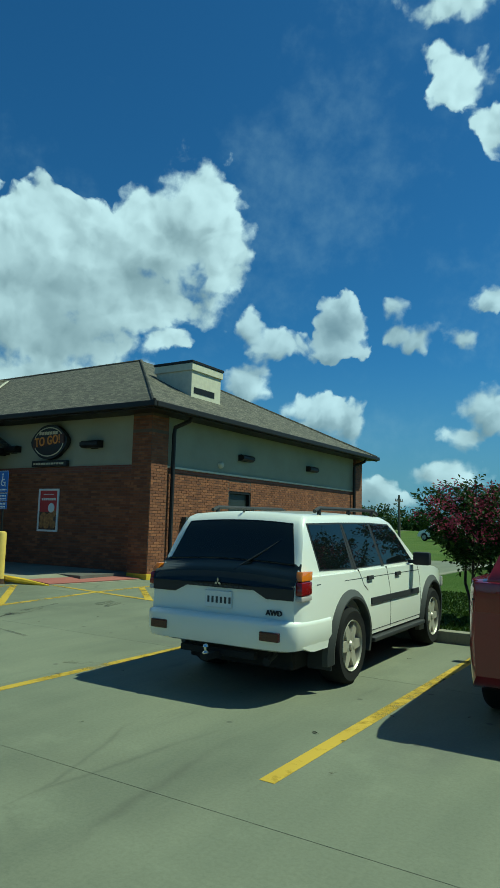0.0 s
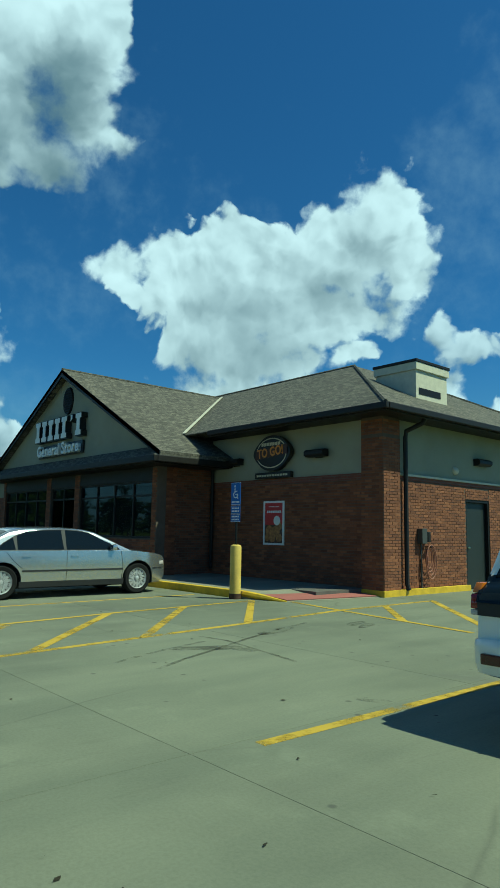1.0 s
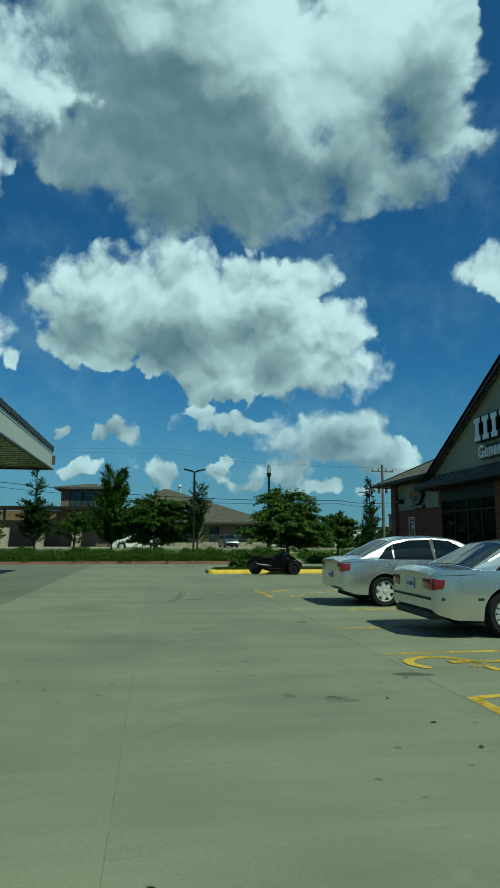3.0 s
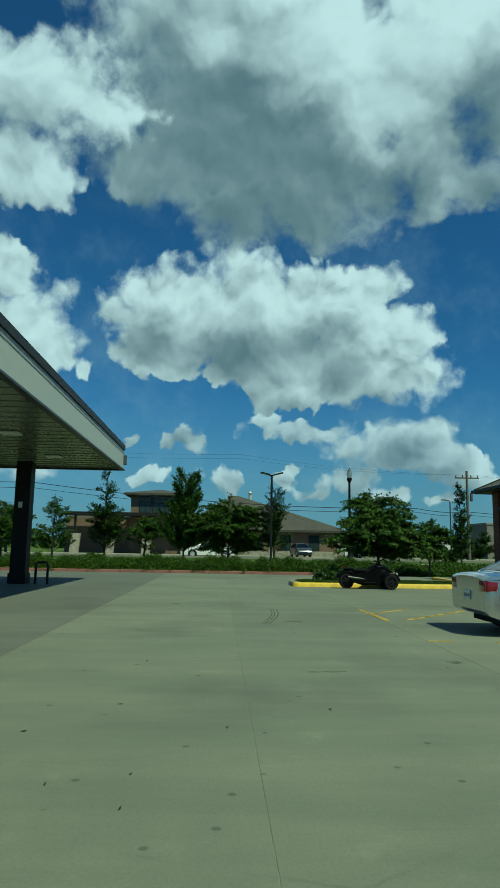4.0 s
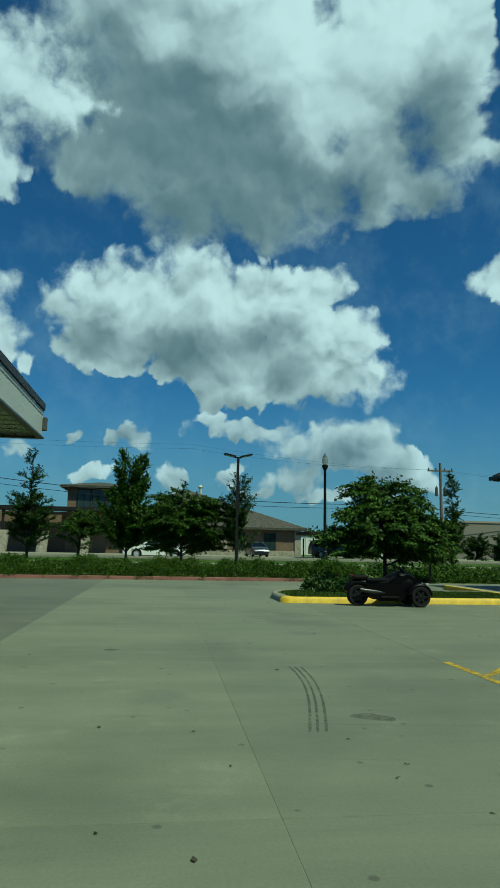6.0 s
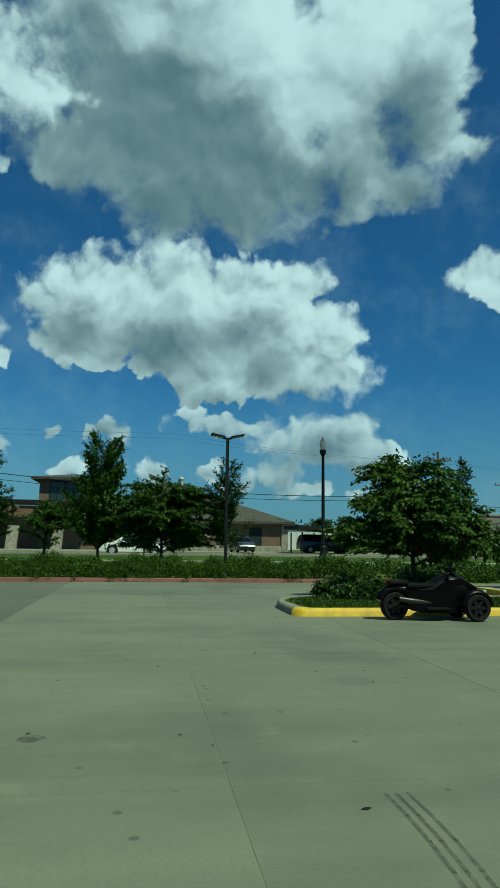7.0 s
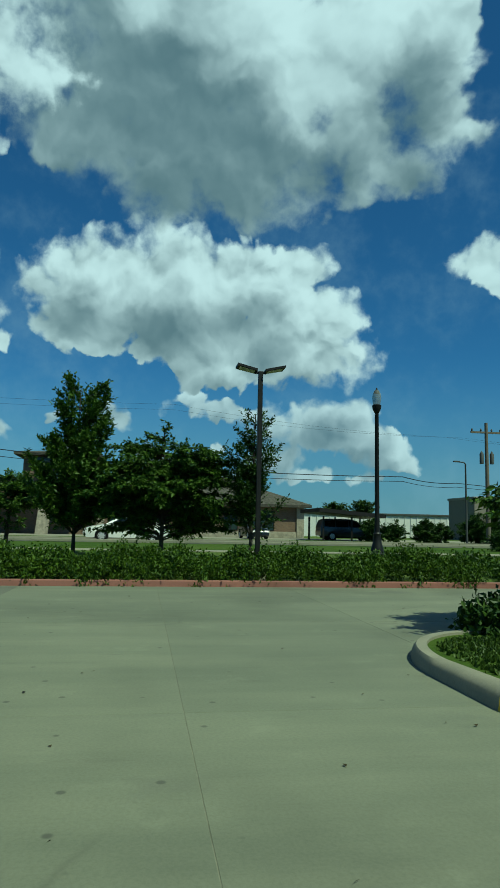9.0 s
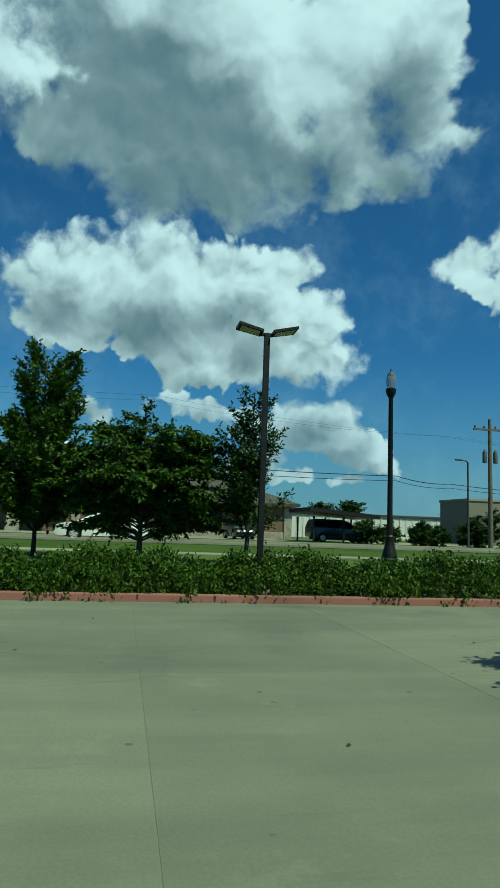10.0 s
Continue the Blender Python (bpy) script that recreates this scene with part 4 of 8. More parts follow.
for x0, x1 in ((-17.05, -13.25), (-12.9, -11.1), (-10.75, -6.45)):
    wall_part("lintel", FASCIA, x0, x1, FY + 0.01, FY + 0.3, 2.72, 3.1, "dark metal panel over the glazing")
for x in (FX1, FX0):
    s = 1 if x == FX1 else -1
    a, b = sorted((x, x - 0.55 * s))
    wall_part("pilaster", BRICK, a, b, FY + 0.3, FY + 0.65, 0, 3.1)
    a, b = sorted((x - 0.15 * s, x - 0.45 * s))
    wall_part("brick_wall", BRICK, a, b, FY + 0.65, 0.135, 0, 3.3)


def window(x0, x1, z0, z1, cols, bars):
    """Shop glazing: a dark frame with mullions and rails, and separate panes."""
    w = new("window")
    w.parent = store
    t = 0.055
    bm = B()
    for a, b in ((z0, z0 + t), (z1 - t, z1)):
        box(bm, x0, x1, FY + 0.06, FY + 0.16, a, b, 0.004)
    xs = [x0 + (x1 - x0) * k / cols for k in range(cols + 1)]
    for k, x in enumerate(xs):
        a = min(max(x - t / 2, x0), x1 - t)
        box(bm, a, a + t, FY + 0.062, FY + 0.158, z0 + t, z1 - t, 0.004)
    for zb in bars:
        for a, b in zip(xs, xs[1:]):
            box(bm, a + t, b - t / 2, FY + 0.065, FY + 0.155, zb - t / 2, zb + t / 2, 0.004)
    part("window_frame", bm, FASCIA, w, "dark bronze frame")
    edges = [z0 + t, *bars, z1 - t]
    for a, b in zip(xs, xs[1:]):
        for c, d in zip(edges, edges[1:]):
            boxpart("pane", GLASS, w, a + t / 2, b - t / 2, FY + 0.10, FY + 0.112, c + t / 2 - 0.02, d - t / 2 + 0.02)
    return w


window(-17.05, -13.25, 1.12, 2.72, 4, (2.32,))
window(-10.75, -6.45, 1.12, 2.72, 4, (2.32,))
window(-12.9, -11.1, 0.15, 2.72, 2, (2.32, 1.1))
for x in (-12.08, -11.92):
    bm = B()
    tube(bm, ((x, FY + 0.02, 0.9), (x, FY + 0.02, 1.4)), 0.014, 8)
    part("door_handle", bm, CHROME, store)

# inside: floor, ceiling, rear and side walls; the room's gloom is put into their colour
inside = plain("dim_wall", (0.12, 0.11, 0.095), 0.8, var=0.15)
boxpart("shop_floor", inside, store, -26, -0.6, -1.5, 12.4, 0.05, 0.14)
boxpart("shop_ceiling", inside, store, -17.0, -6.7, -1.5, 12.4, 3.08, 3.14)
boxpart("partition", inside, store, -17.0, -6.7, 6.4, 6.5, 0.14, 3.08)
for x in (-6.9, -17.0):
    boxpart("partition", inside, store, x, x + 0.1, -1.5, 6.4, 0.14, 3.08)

# gable wall
GX, GZ, GY = -11.60, 6.52, -2.0


def gable():
    bm = B()
    prism(bm, ((-17.35, GY, 3.56), (-6.15, GY, 3.56), (GX, GY, GZ)), (0, 0.2, 0))
    part("gable", bm, STUCCO, store, "greenish grey stucco gable")
    bm = B()
    for s in (-1, 1):
        foot, top = Vector((GX + 6.12 * s, 0, 3.44)), Vector((GX, 0, 6.66))
        prism(bm, [Vector((p.x, GY - 0.30, p.z)) for p in (foot, top, top - Vector((0, 0, 0.24)), foot - Vector((0, 0, 0.16)))], (0, 0.05, 0))
    part("rake_board", bm, FASCIA, store, "dark metal rake boards")
    bm = B()
    lathe(bm, ((0.0, -0.05), (0.40, -0.05), (0.42, 0.0), (0.42, 0.03)), "y", (0, 0, 0), 28)
    for v in bm.verts:
        v.co.z *= 1.12
        v.co.x *= 0.82
    v_ob = part("vent", bm, DARKMETAL, store, "dark oval louvred gable vent")
    v_ob.matrix_basis = pose(GX + 0.05, GY - 0.01, 5.62)
    for k in range(-4, 5):
        z = k * 0.085
        w = 0.29 * math.sqrt(max(0, 1 - (z / 0.42) ** 2))
        bm = B()
        prism(bm, ((-w, -0.085, z - 0.025), (w, -0.085, z - 0.025), (w, -0.05, z + 0.02), (-w, -0.05, z + 0.02)), (0, 0.012, 0.012))
        part("louvre", bm, FASCIA, v_ob)


gable()


def roofs():
    """Hip roof of the long body with its fascia and soffit, then the gable roof and the pent roof below it."""
    x0, x1, y0, y1 = WEST - 0.54, 0.54, -0.60, 13.15
    zt, dx, dy = 7.01, 5.75, 5.86
    bm = B()
    e = [bm.verts.new(p) for p in ((x0, y0, EAVE), (x1, y0, EAVE), (x1, y1, EAVE), (x0, y1, EAVE))]
    r = [bm.verts.new(p) for p in ((x0 + dx, y0 + dy, zt), (x1 - dx, y0 + dy, zt), (x1 - dx, y1 - dy, zt), (x0 + dx, y1 - dy, zt))]
    for k in range(4):
        bm.faces.new((e[k], e[(k + 1) % 4], r[(k + 1) % 4], r[k]))
    bm.faces.new(r)
    b = [bm.verts.new((v.co.x, v.co.y, EAVE - 0.03)) for v in e]
    for k in range(4):
        bm.faces.new((e[k], e[(k + 1) % 4], b[(k + 1) % 4], b[k]))
    bm.faces.new(b[::-1])
    part("roof", bm, SHINGLE, store, "weathered grey brown shingle hip roof")
    bm = B()
    for a, c in (((x1, y0), (x1 - dx, y0 + dy)), ((x0, y0), (x0 + dx, y0 + dy)), ((x1, y1), (x1 - dx, y1 - dy))):
        tube(bm, ((*a, EAVE + 0.01), (*c, zt + 0.01)), 0.05, 6)
    tube(bm, ((x0 + dx, y0 + dy, zt), (x1 - dx, y0 + dy, zt)), 0.05, 6)
    part("ridge_cap", bm, SHINGLE, store)
    for n, (a0, a1, c0, c1) in enumerate(((-5.55, x1 + 0.02, y0 - 0.02, y0 + 0.04), (x0 - 0.02, -17.95, y0 - 0.02, y0 + 0.04), (x1 - 0.04, x1 + 0.02, y0 + 0.045, y1 + 0.02), (x0 - 0.02, x0 + 0.04, y0 + 0.045, y1))):
        boxpart("fascia", FASCIA, store, a0, a1, c0, c1, GUT - 0.02, EAVE - 0.035, 0.008, "dark bronze fascia")
    # box gutter
    boxpart("gutter", FASCIA, store, -5.5, x1 + 0.12, y0 - 0.13, y0 - 0.025, EAVE - 0.15, EAVE - 0.01, 0.02)
    boxpart("gutter", FASCIA, store, x1 + 0.025, x1 + 0.13, y0 - 0.02, y1, EAVE - 0.15, EAVE - 0.01, 0.02)
    boxpart("gutter", FASCIA, store, x0 - 0.12, -18.0, y0 - 0.13, y0 - 0.025, EAVE - 0.15, EAVE - 0.01, 0.02)
    boxpart("soffit", FASCIA, store, -5.6, x1 - 0.05, y0 + 0.05, 0.135, 3.985, 4.03)
    boxpart("soffit", FASCIA, store, x0 + 0.05, -17.9, y0 + 0.05, 0.135, 3.985, 4.03)
    boxpart("soffit", FASCIA, store, -0.095, x1 - 0.05, 0.14, y1 - 0.05, 3.985, 4.03)
    # gable roof
    bm = B()
    hw, ze, zr, th = 6.18, 3.42, 6.68, 0.14
    ya, yb = GY - 0.30, 4.9
    sec = [(-hw, ze), (0, zr), (hw, ze), (hw, ze - th), (0, zr - th), (-hw, ze - th)]
    prism(bm, [(GX + x, ya, z) for x, z in sec], (0, yb - ya, 0))
    part("gable_roof", bm, SHINGLE, store, "weathered shingle gable roof")
    bm = B()
    tube(bm, ((GX, ya, zr), (GX, yb, zr)), 0.05, 6)
    part("ridge_cap", bm, SHINGLE, store)
    # pale flashing in the valley
    for s in (1, -1):
        bm = B()
        foot, head = Vector((GX + 4.80 * s, -0.60, 4.15)), Vector((GX, 4.59, 6.69))
        side, up = Vector((0.09 * s, 0, 0.0)), Vector((0, 0, 0.035))
        prism(bm, (foot - side + up, foot + side + up, head + side + up, head - side + up), (0, 0, 0.02))
        part("valley_flashing", bm, STUCCO_TRIM, store, "pale metal valley flashing")
    # pent roof along the front
    xa, xb, yo, yi, zo, zi = GX - 6.25, GX + 6.13, -2.42, -1.98, 3.30, 3.64
    bm = B()
    v = [bm.verts.new(p) for p in ((xa, yo, zo), (xb, yo, zo), (xb, 0.1, zo), (xa, 0.1, zo), (xa + 0.6, yi, zi), (xb - 0.6, yi, zi), (xb - 0.6, 0.1, zi), (xa + 0.6, 0.1, zi))]
    for f in ((0, 1, 5, 4), (1, 2, 6, 5), (3, 0, 4, 7), (4, 5, 6, 7), (0, 3, 2, 1), (2, 3, 7, 6)):
        bm.faces.new([v[k] for k in f])
    part("pent_roof", bm, SHINGLE, store, "narrow shingled pent roof over the shop front")
    boxpart("gutter", FASCIA, store, xa - 0.02, xb + 0.1, yo - 0.10, yo + 0.02, zo - 0.17, zo + 0.005, 0.02)
    boxpart("gutter", FASCIA, store, xb - 0.02, xb + 0.10, yo + 0.025, 0.12, zo - 0.17, zo + 0.005, 0.02)
    boxpart("gutter", FASCIA, store, xa - 0.10, xa + 0.02, yo + 0.025, 0.12, zo - 0.17, zo + 0.005, 0.02)
    boxpart("soffit", FASCIA, store, xa, xb - 0.03, yo + 0.025, 0.1, zo - 0.19, zo - 0.14)


roofs()


def cupola(cx, cy):
    c = new("cupola")
    c.parent = store
    tagged(c, "beige boxed roof vent with a dark cap")
    boxpart("body", STUCCO_TRIM, c, cx - 1.34, cx, cy, cy + 1.48, 4.7, 5.92, 0.01)
    boxpart("rim", FASCIA, c, cx - 1.41, cx + 0.07, cy - 0.07, cy + 1.55, 5.995, 6.07, 0.01, "dark metal cap")
    boxpart("cornice", STUCCO_TRIM, c, cx - 1.39, cx + 0.05, cy - 0.05, cy + 1.53, 5.78, 5.99, 0.01)
    boxpart("louvre", DARKMETAL, c, cx - 0.02, cx + 0.012, cy + 0.12, cy + 1.15, 5.12, 5.30, 0.004, "dark louvred opening")


cupola(-1.17, 2.98)
cupola(-24.4, 2.98)


def downspout(x, y, side):
    bm = B()
    tube(bm, ((x + 0.50 * side, y + 0.15, 3.98), (x + 0.46 * side, y + 0.12, 3.88), (x + 0.10 * side, y, 3.72), (x + 0.07 * side, y, 3.55), (x + 0.07 * side, y, 0.25), (x + 0.12 * side, y, 0.12)), 0.055, 8)
    return part("downspout", bm, FASCIA, store, "dark round downspout", smooth=40)


downspout(-0.06, 0.82, 1)
downspout(-0.06, 12.1, 1)
bm = B()
tube(bm, ((-6.2, 0.05, 3.15), (-6.2, 0.05, 0.3)), 0.05, 8)
part("downspout", bm, FASCIA, store)

# ---- vehicles ----
def lerp_list(pts, y):
    if y <= pts[0][0]:
        return pts[0][1]
    for (a, za), (b, zb) in zip(pts, pts[1:]):
        if y <= b:
            return za + (zb - za) * (y - a) / (b - a)
    return pts[-1][1]


def smooth_list(pts, y, w=0.06):
    return (lerp_list(pts, y - w) + 2 * lerp_list(pts, y) + lerp_list(pts, y + w)) / 4


class CarShape:
    """A car's surface: x to its right, y ahead, z up, from the ground midway between the axles."""

    def __init__(self, rear, front, hw, top, bottom, axles, arch, roof, cabin, nose=0.16, tail=0.10, nose_len=0.9, tail_len=0.6):
        self.rear, self.front, self.hw, self.top, self.bottom = rear, front, hw, top, bottom
        self.axles, self.arch, self.roof, self.cabin = axles, arch, roof, cabin
        self.nose, self.tail, self.nose_len, self.tail_len = nose, tail, nose_len, tail_len

    def plan(self, y):
        w = self.hw
        a = (y - (self.front - self.nose_len)) / self.nose_len
        b = ((self.rear + self.tail_len) - y) / self.tail_len
        if a > 0:
            w *= 1 - self.nose * a ** 2.6
        if b > 0:
            w *= 1 - self.tail * b ** 2.6
        return w

    def side(self, y, z):
        """Half width of the lower body at a place on its flank."""
        u = (z - 0.62) / 0.45
        return self.plan(y) * (1 - (0.022 if z > 0.62 else 0.045) * u * u - 0.014 * max(0.0, u))

    def belt(self, y):
        return smooth_list(self.top, y)

    def low(self, y):
        z = lerp_list(self.bottom, y)
        for ya, za in self.axles:
            d = abs(y - ya)
            if d < self.arch:
                z = max(z, za + math.sqrt(self.arch ** 2 - d * d))
        return z

    def cab(self, y, z):
        """Half width of the cabin at a place on its side."""
        w0, w1, z1 = self.cabin
        zb = lerp_list(self.top, y)
        v = min(1.0, max(0.0, (z - zb) / max(0.05, z1 - zb)))
        return min(self.side(y, zb) - 0.015, w0 + (w1 - w0) * v)

    def body(self, parent, mat, name="body", label=""):
        ys = set()
        n = 64
        for k in range(n + 1):
            ys.add(round(self.rear + (self.front - self.rear) * k / n, 4))
        for e in (0.015, 0.045, 0.1):
            ys |= {round(self.rear + e, 4), round(self.front - e, 4)}
        for ya, za in self.axles:
            for k in range(25):
                ys.add(round(ya - self.arch * math.cos(math.pi * k / 24), 4))
            ys |= {round(ya - self.arch - 0.004, 4), round(ya + self.arch + 0.004, 4)}
        ys = sorted(ys)
        ys = [y for k, y in enumerate(ys) if k == 0 or y - ys[k - 1] > 0.003]
        bm = B()
        M, T = 9, 8
        cols = []
        for y in ys:
            zb, zt = self.low(y), self.belt(y)
            ea = min(1, (y - self.rear) / 0.10, (self.front - y) / 0.10)
            shrink = 1 - 0.025 * (1 - ea) ** 2
            zt -= 0.02 * (1 - ea) ** 2
            zb = min(zb + 0.05 * (1 - ea) ** 2, zt - 0.02)
            ring = []
            for k in range(M):
                z = zb + (zt - zb) * k / (M - 1)
                ring.append((self.side(y, z) * shrink, z))
            edge = ring[-1][0]
            top = []
            for k in range(1, T):
                s = 1 - 2 * k / T
                top.append((edge * s, zt + 0.045 * (1 - s * s)))
            prof = ring + top + [(-x, z) for x, z in reversed(ring)]
            cols.append([bm.verts.new((x, y, z)) for x, z in prof])
        for c0, c1 in zip(cols, cols[1:]):
            m = len(c0)
            for k in range(m):
                bm.faces.new((c0[k], c1[k], c1[(k + 1) % m], c0[(k + 1) % m]))
        for c in (cols[0], cols[-1]):
            m = len(c)
            for k in range(M - 1):
                bm.faces.new((c[k], c[k + 1], c[m - 2 - k], c[m - 1 - k]))
            bm.faces.new(c[M - 1:m - M + 1])
        return part(name, bm, mat, parent, label, smooth=38)

    def cabin_shell(self, parent, mat, name="cabin", label=""):
        bm = B()
        y0, y1 = self.roof[0][0], self.roof[-1][0]
        n = 56
        cols = []
        V = (0.0, 0.25, 0.5, 0.75, 0.9, 0.97, 1.0)
        for k in range(n + 1):
            y = y0 + (y1 - y0) * k / n
            zb = lerp_list(self.top, y) - 0.02
            zt = max(zb + 0.015, smooth_list(self.roof, y, 0.05))
            side = []
            for v in V:
                z = zb + (zt - zb) * v
                x = self.cab(y, z) - (0.018 if v == 0.97 else 0.05 if v == 1.0 else 0)
                side.append((x, z - (0.004 if v == 1.0 else 0)))
            e = side[-1][0]
            top = [(e * (1 - 2 * j / 8), side[-1][1] + 0.03 * (1 - (1 - 2 * j / 8) ** 2)) for j in range(1, 8)]
            cols.append([bm.verts.new((x, y, z)) for x, z in side + top + [(-x, z) for x, z in reversed(side)]])
        for c0, c1 in zip(cols, cols[1:]):
            for k in range(len(c0) - 1):
                bm.faces.new((c0[k], c1[k], c1[k + 1], c0[k + 1]))
        bm.faces.new(cols[0])
        bm.faces.new(cols[-1][::-1])
        return part(name, bm, mat, parent, label, smooth=40)

    def roof_point(self, s, y, lift):
        zb = lerp_list(self.top, y) - 0.02
        zt = max(zb + 0.015, smooth_list(self.roof, y, 0.05))
        e = self.cab(y, zt) - 0.05
        d = (smooth_list(self.roof, y + 0.02, 0.05) - smooth_list(self.roof, y - 0.02, 0.05)) / 0.04
        nrm = Vector((0, -d, 1)).normalized()
        return Vector((e * s, y, zt - 0.004 + 0.03 * (1 - s * s))) + nrm * lift

    def screen(self, parent, ya, yb, s0, s1, mat, name, label="", grow=0.0):
        """Glass laid on the sloping end of the cabin."""
        bm = B()
        N, K = 12, 8
        g = [[bm.verts.new(self.roof_point((s0 + (s1 - s0) * k / K) * (-1 + 2 * j / N), ya + (yb - ya) * k / K, 0.007 + grow)) for j in range(N + 1)] for k in range(K + 1)]
        lo = [[bm.verts.new(v.co - Vector((0, 0, 0.03))) for v in row] for row in g]
        for k in range(K):
            for j in range(N):
                bm.faces.new((g[k][j], g[k][j + 1], g[k + 1][j + 1], g[k + 1][j]))
                bm.faces.new((lo[k][j], lo[k + 1][j], lo[k + 1][j + 1], lo[k][j + 1]))
        for a, b in ((g[0], lo[0]), (g[-1], lo[-1]), ([r[0] for r in g], [r[0] for r in lo]), ([r[-1] for r in g], [r[-1] for r in lo])):
            for k in range(len(a) - 1):
                bm.faces.new((a[k], a[k + 1], b[k + 1], b[k]))
        return part(name, bm, mat, parent, label, smooth=30)

    def pane(self, parent, pts, mat, name="side_window", label="", out=0.006, both=True, rows=4):
        """A side window: an outline of (y, z) on the cabin's flank."""
        made = []
        for s in ((1, -1) if both else (1,)):
            bm = B()
            a = [Vector((s * (self.cab(y, z) + out), y, z)) for y, z in pts]
            prism(bm, a, (-0.03 * s, 0, 0))
            made.append(part(name, bm, mat, parent, label))
        return made

    def patch(self, parent, pts, mat, name, label="", out=0.004, depth=0.03, both=True):
        """A plate on the lower flank: an outline of (y, z)."""
        for s in ((1, -1) if both else (1,)):
            bm = B()
            prism(bm, [Vector((s * (self.side(y, z) + out), y, z)) for y, z in pts], (-depth * s, 0, 0))
            part(name, bm, mat, parent, label)

    def skin(self, parent, y0, y1, z0, z1, mat, name, s, label="", out=0.007, slant=0.0):
        """A lens that follows the curved flank from y0 to y1."""
        bm = B()
        N, K = 8, 4
        g = []
        for j in range(N + 1):
            row = []
            for k in range(K + 1):
                z = z0 + (z1 - z0) * k / K
                y = y0 + (y1 + slant * k / K - y0) * j / N
                edge = 0.0 if 0 < j < N and 0 < k < K else -0.012
                row.append(bm.verts.new((s * (self.side(y, z) + out + edge), y, z)))
            g.append(row)
        for j in range(N):
            for k in range(K):
                bm.faces.new((g[j][k], g[j + 1][k], g[j + 1][k + 1], g[j][k + 1]))
        rim = [g[j][0] for j in range(N)] + [g[N][k] for k in range(K)] + [g[j][K] for j in range(N, 0, -1)] + [g[0][k] for k in range(K, 0, -1)]
        low = [bm.verts.new(v.co - Vector((0.03 * s, 0, 0))) for v in rim]
        for k in range(len(rim)):
            bm.faces.new((rim[k], rim[(k + 1) % len(rim)], low[(k + 1) % len(rim)], low[k]))
        return part(name, bm, mat, parent, label, smooth=50)

    def seam(self, parent, pts, width=0.008):
        """A dark panel gap along (y, z) on the flank, on both sides."""
        for s in (1, -1):
            bm = B()
            for (ya, za), (yb, zb) in zip(pts, pts[1:]):
                d = Vector((yb - ya, zb - za)).normalized() * width / 2
                steps = 5
                for k in range(steps):
                    y0, z0 = ya + (yb - ya) * k / steps, za + (zb - za) * k / steps
                    y1, z1 = ya + (yb - ya) * (k + 1) / steps, za + (zb - za) * (k + 1) / steps
                    q = [(y0 - d.y, z0 + d.x), (y1 - d.y, z1 + d.x), (y1 + d.y, z1 - d.x), (y0 + d.y, z0 - d.x)]
                    prism(bm, [Vector((s * (self.side(y, z) + 0.0018), y, z)) for y, z in q], (-0.012 * s, 0, 0))
            part("door_gap", bm, UNDER, parent)

    def flare(self, parent, mat, width=0.055, out=0.022, drop=0.0, label="dark wheel arch flare"):
        for ya, za in self.axles:
            for s in (1, -1):
                bm = B()
                rings = []
                N = 20
                for k in range(N + 1):
                    a = math.pi * (k / N) * 1.16 - 0.08 * math.pi
                    r0, r1 = self.arch - 0.012, self.arch + width
                    pts = []
                    for r, o in ((r0, -0.05), (r0, out), (r0 + 0.3 * width, out + 0.006), (r1, 0.004), (r1, -0.05)):
                        y, z = ya + r * math.cos(a), za + r * math.sin(a)
                        pts.append(bm.verts.new((s * (self.side(y, max(z, 0.3)) + o), y, z)))
                    rings.append(pts)
                for p0, p1 in zip(rings, rings[1:]):
                    for k in range(5):
                        bm.faces.new((p0[k], p0[(k + 1) % 5], p1[(k + 1) % 5], p1[k]))
                bm.faces.new(rings[0])
                bm.faces.new(rings[-1][::-1])
                part("wheel_arch", bm, mat, parent, label, smooth=40)


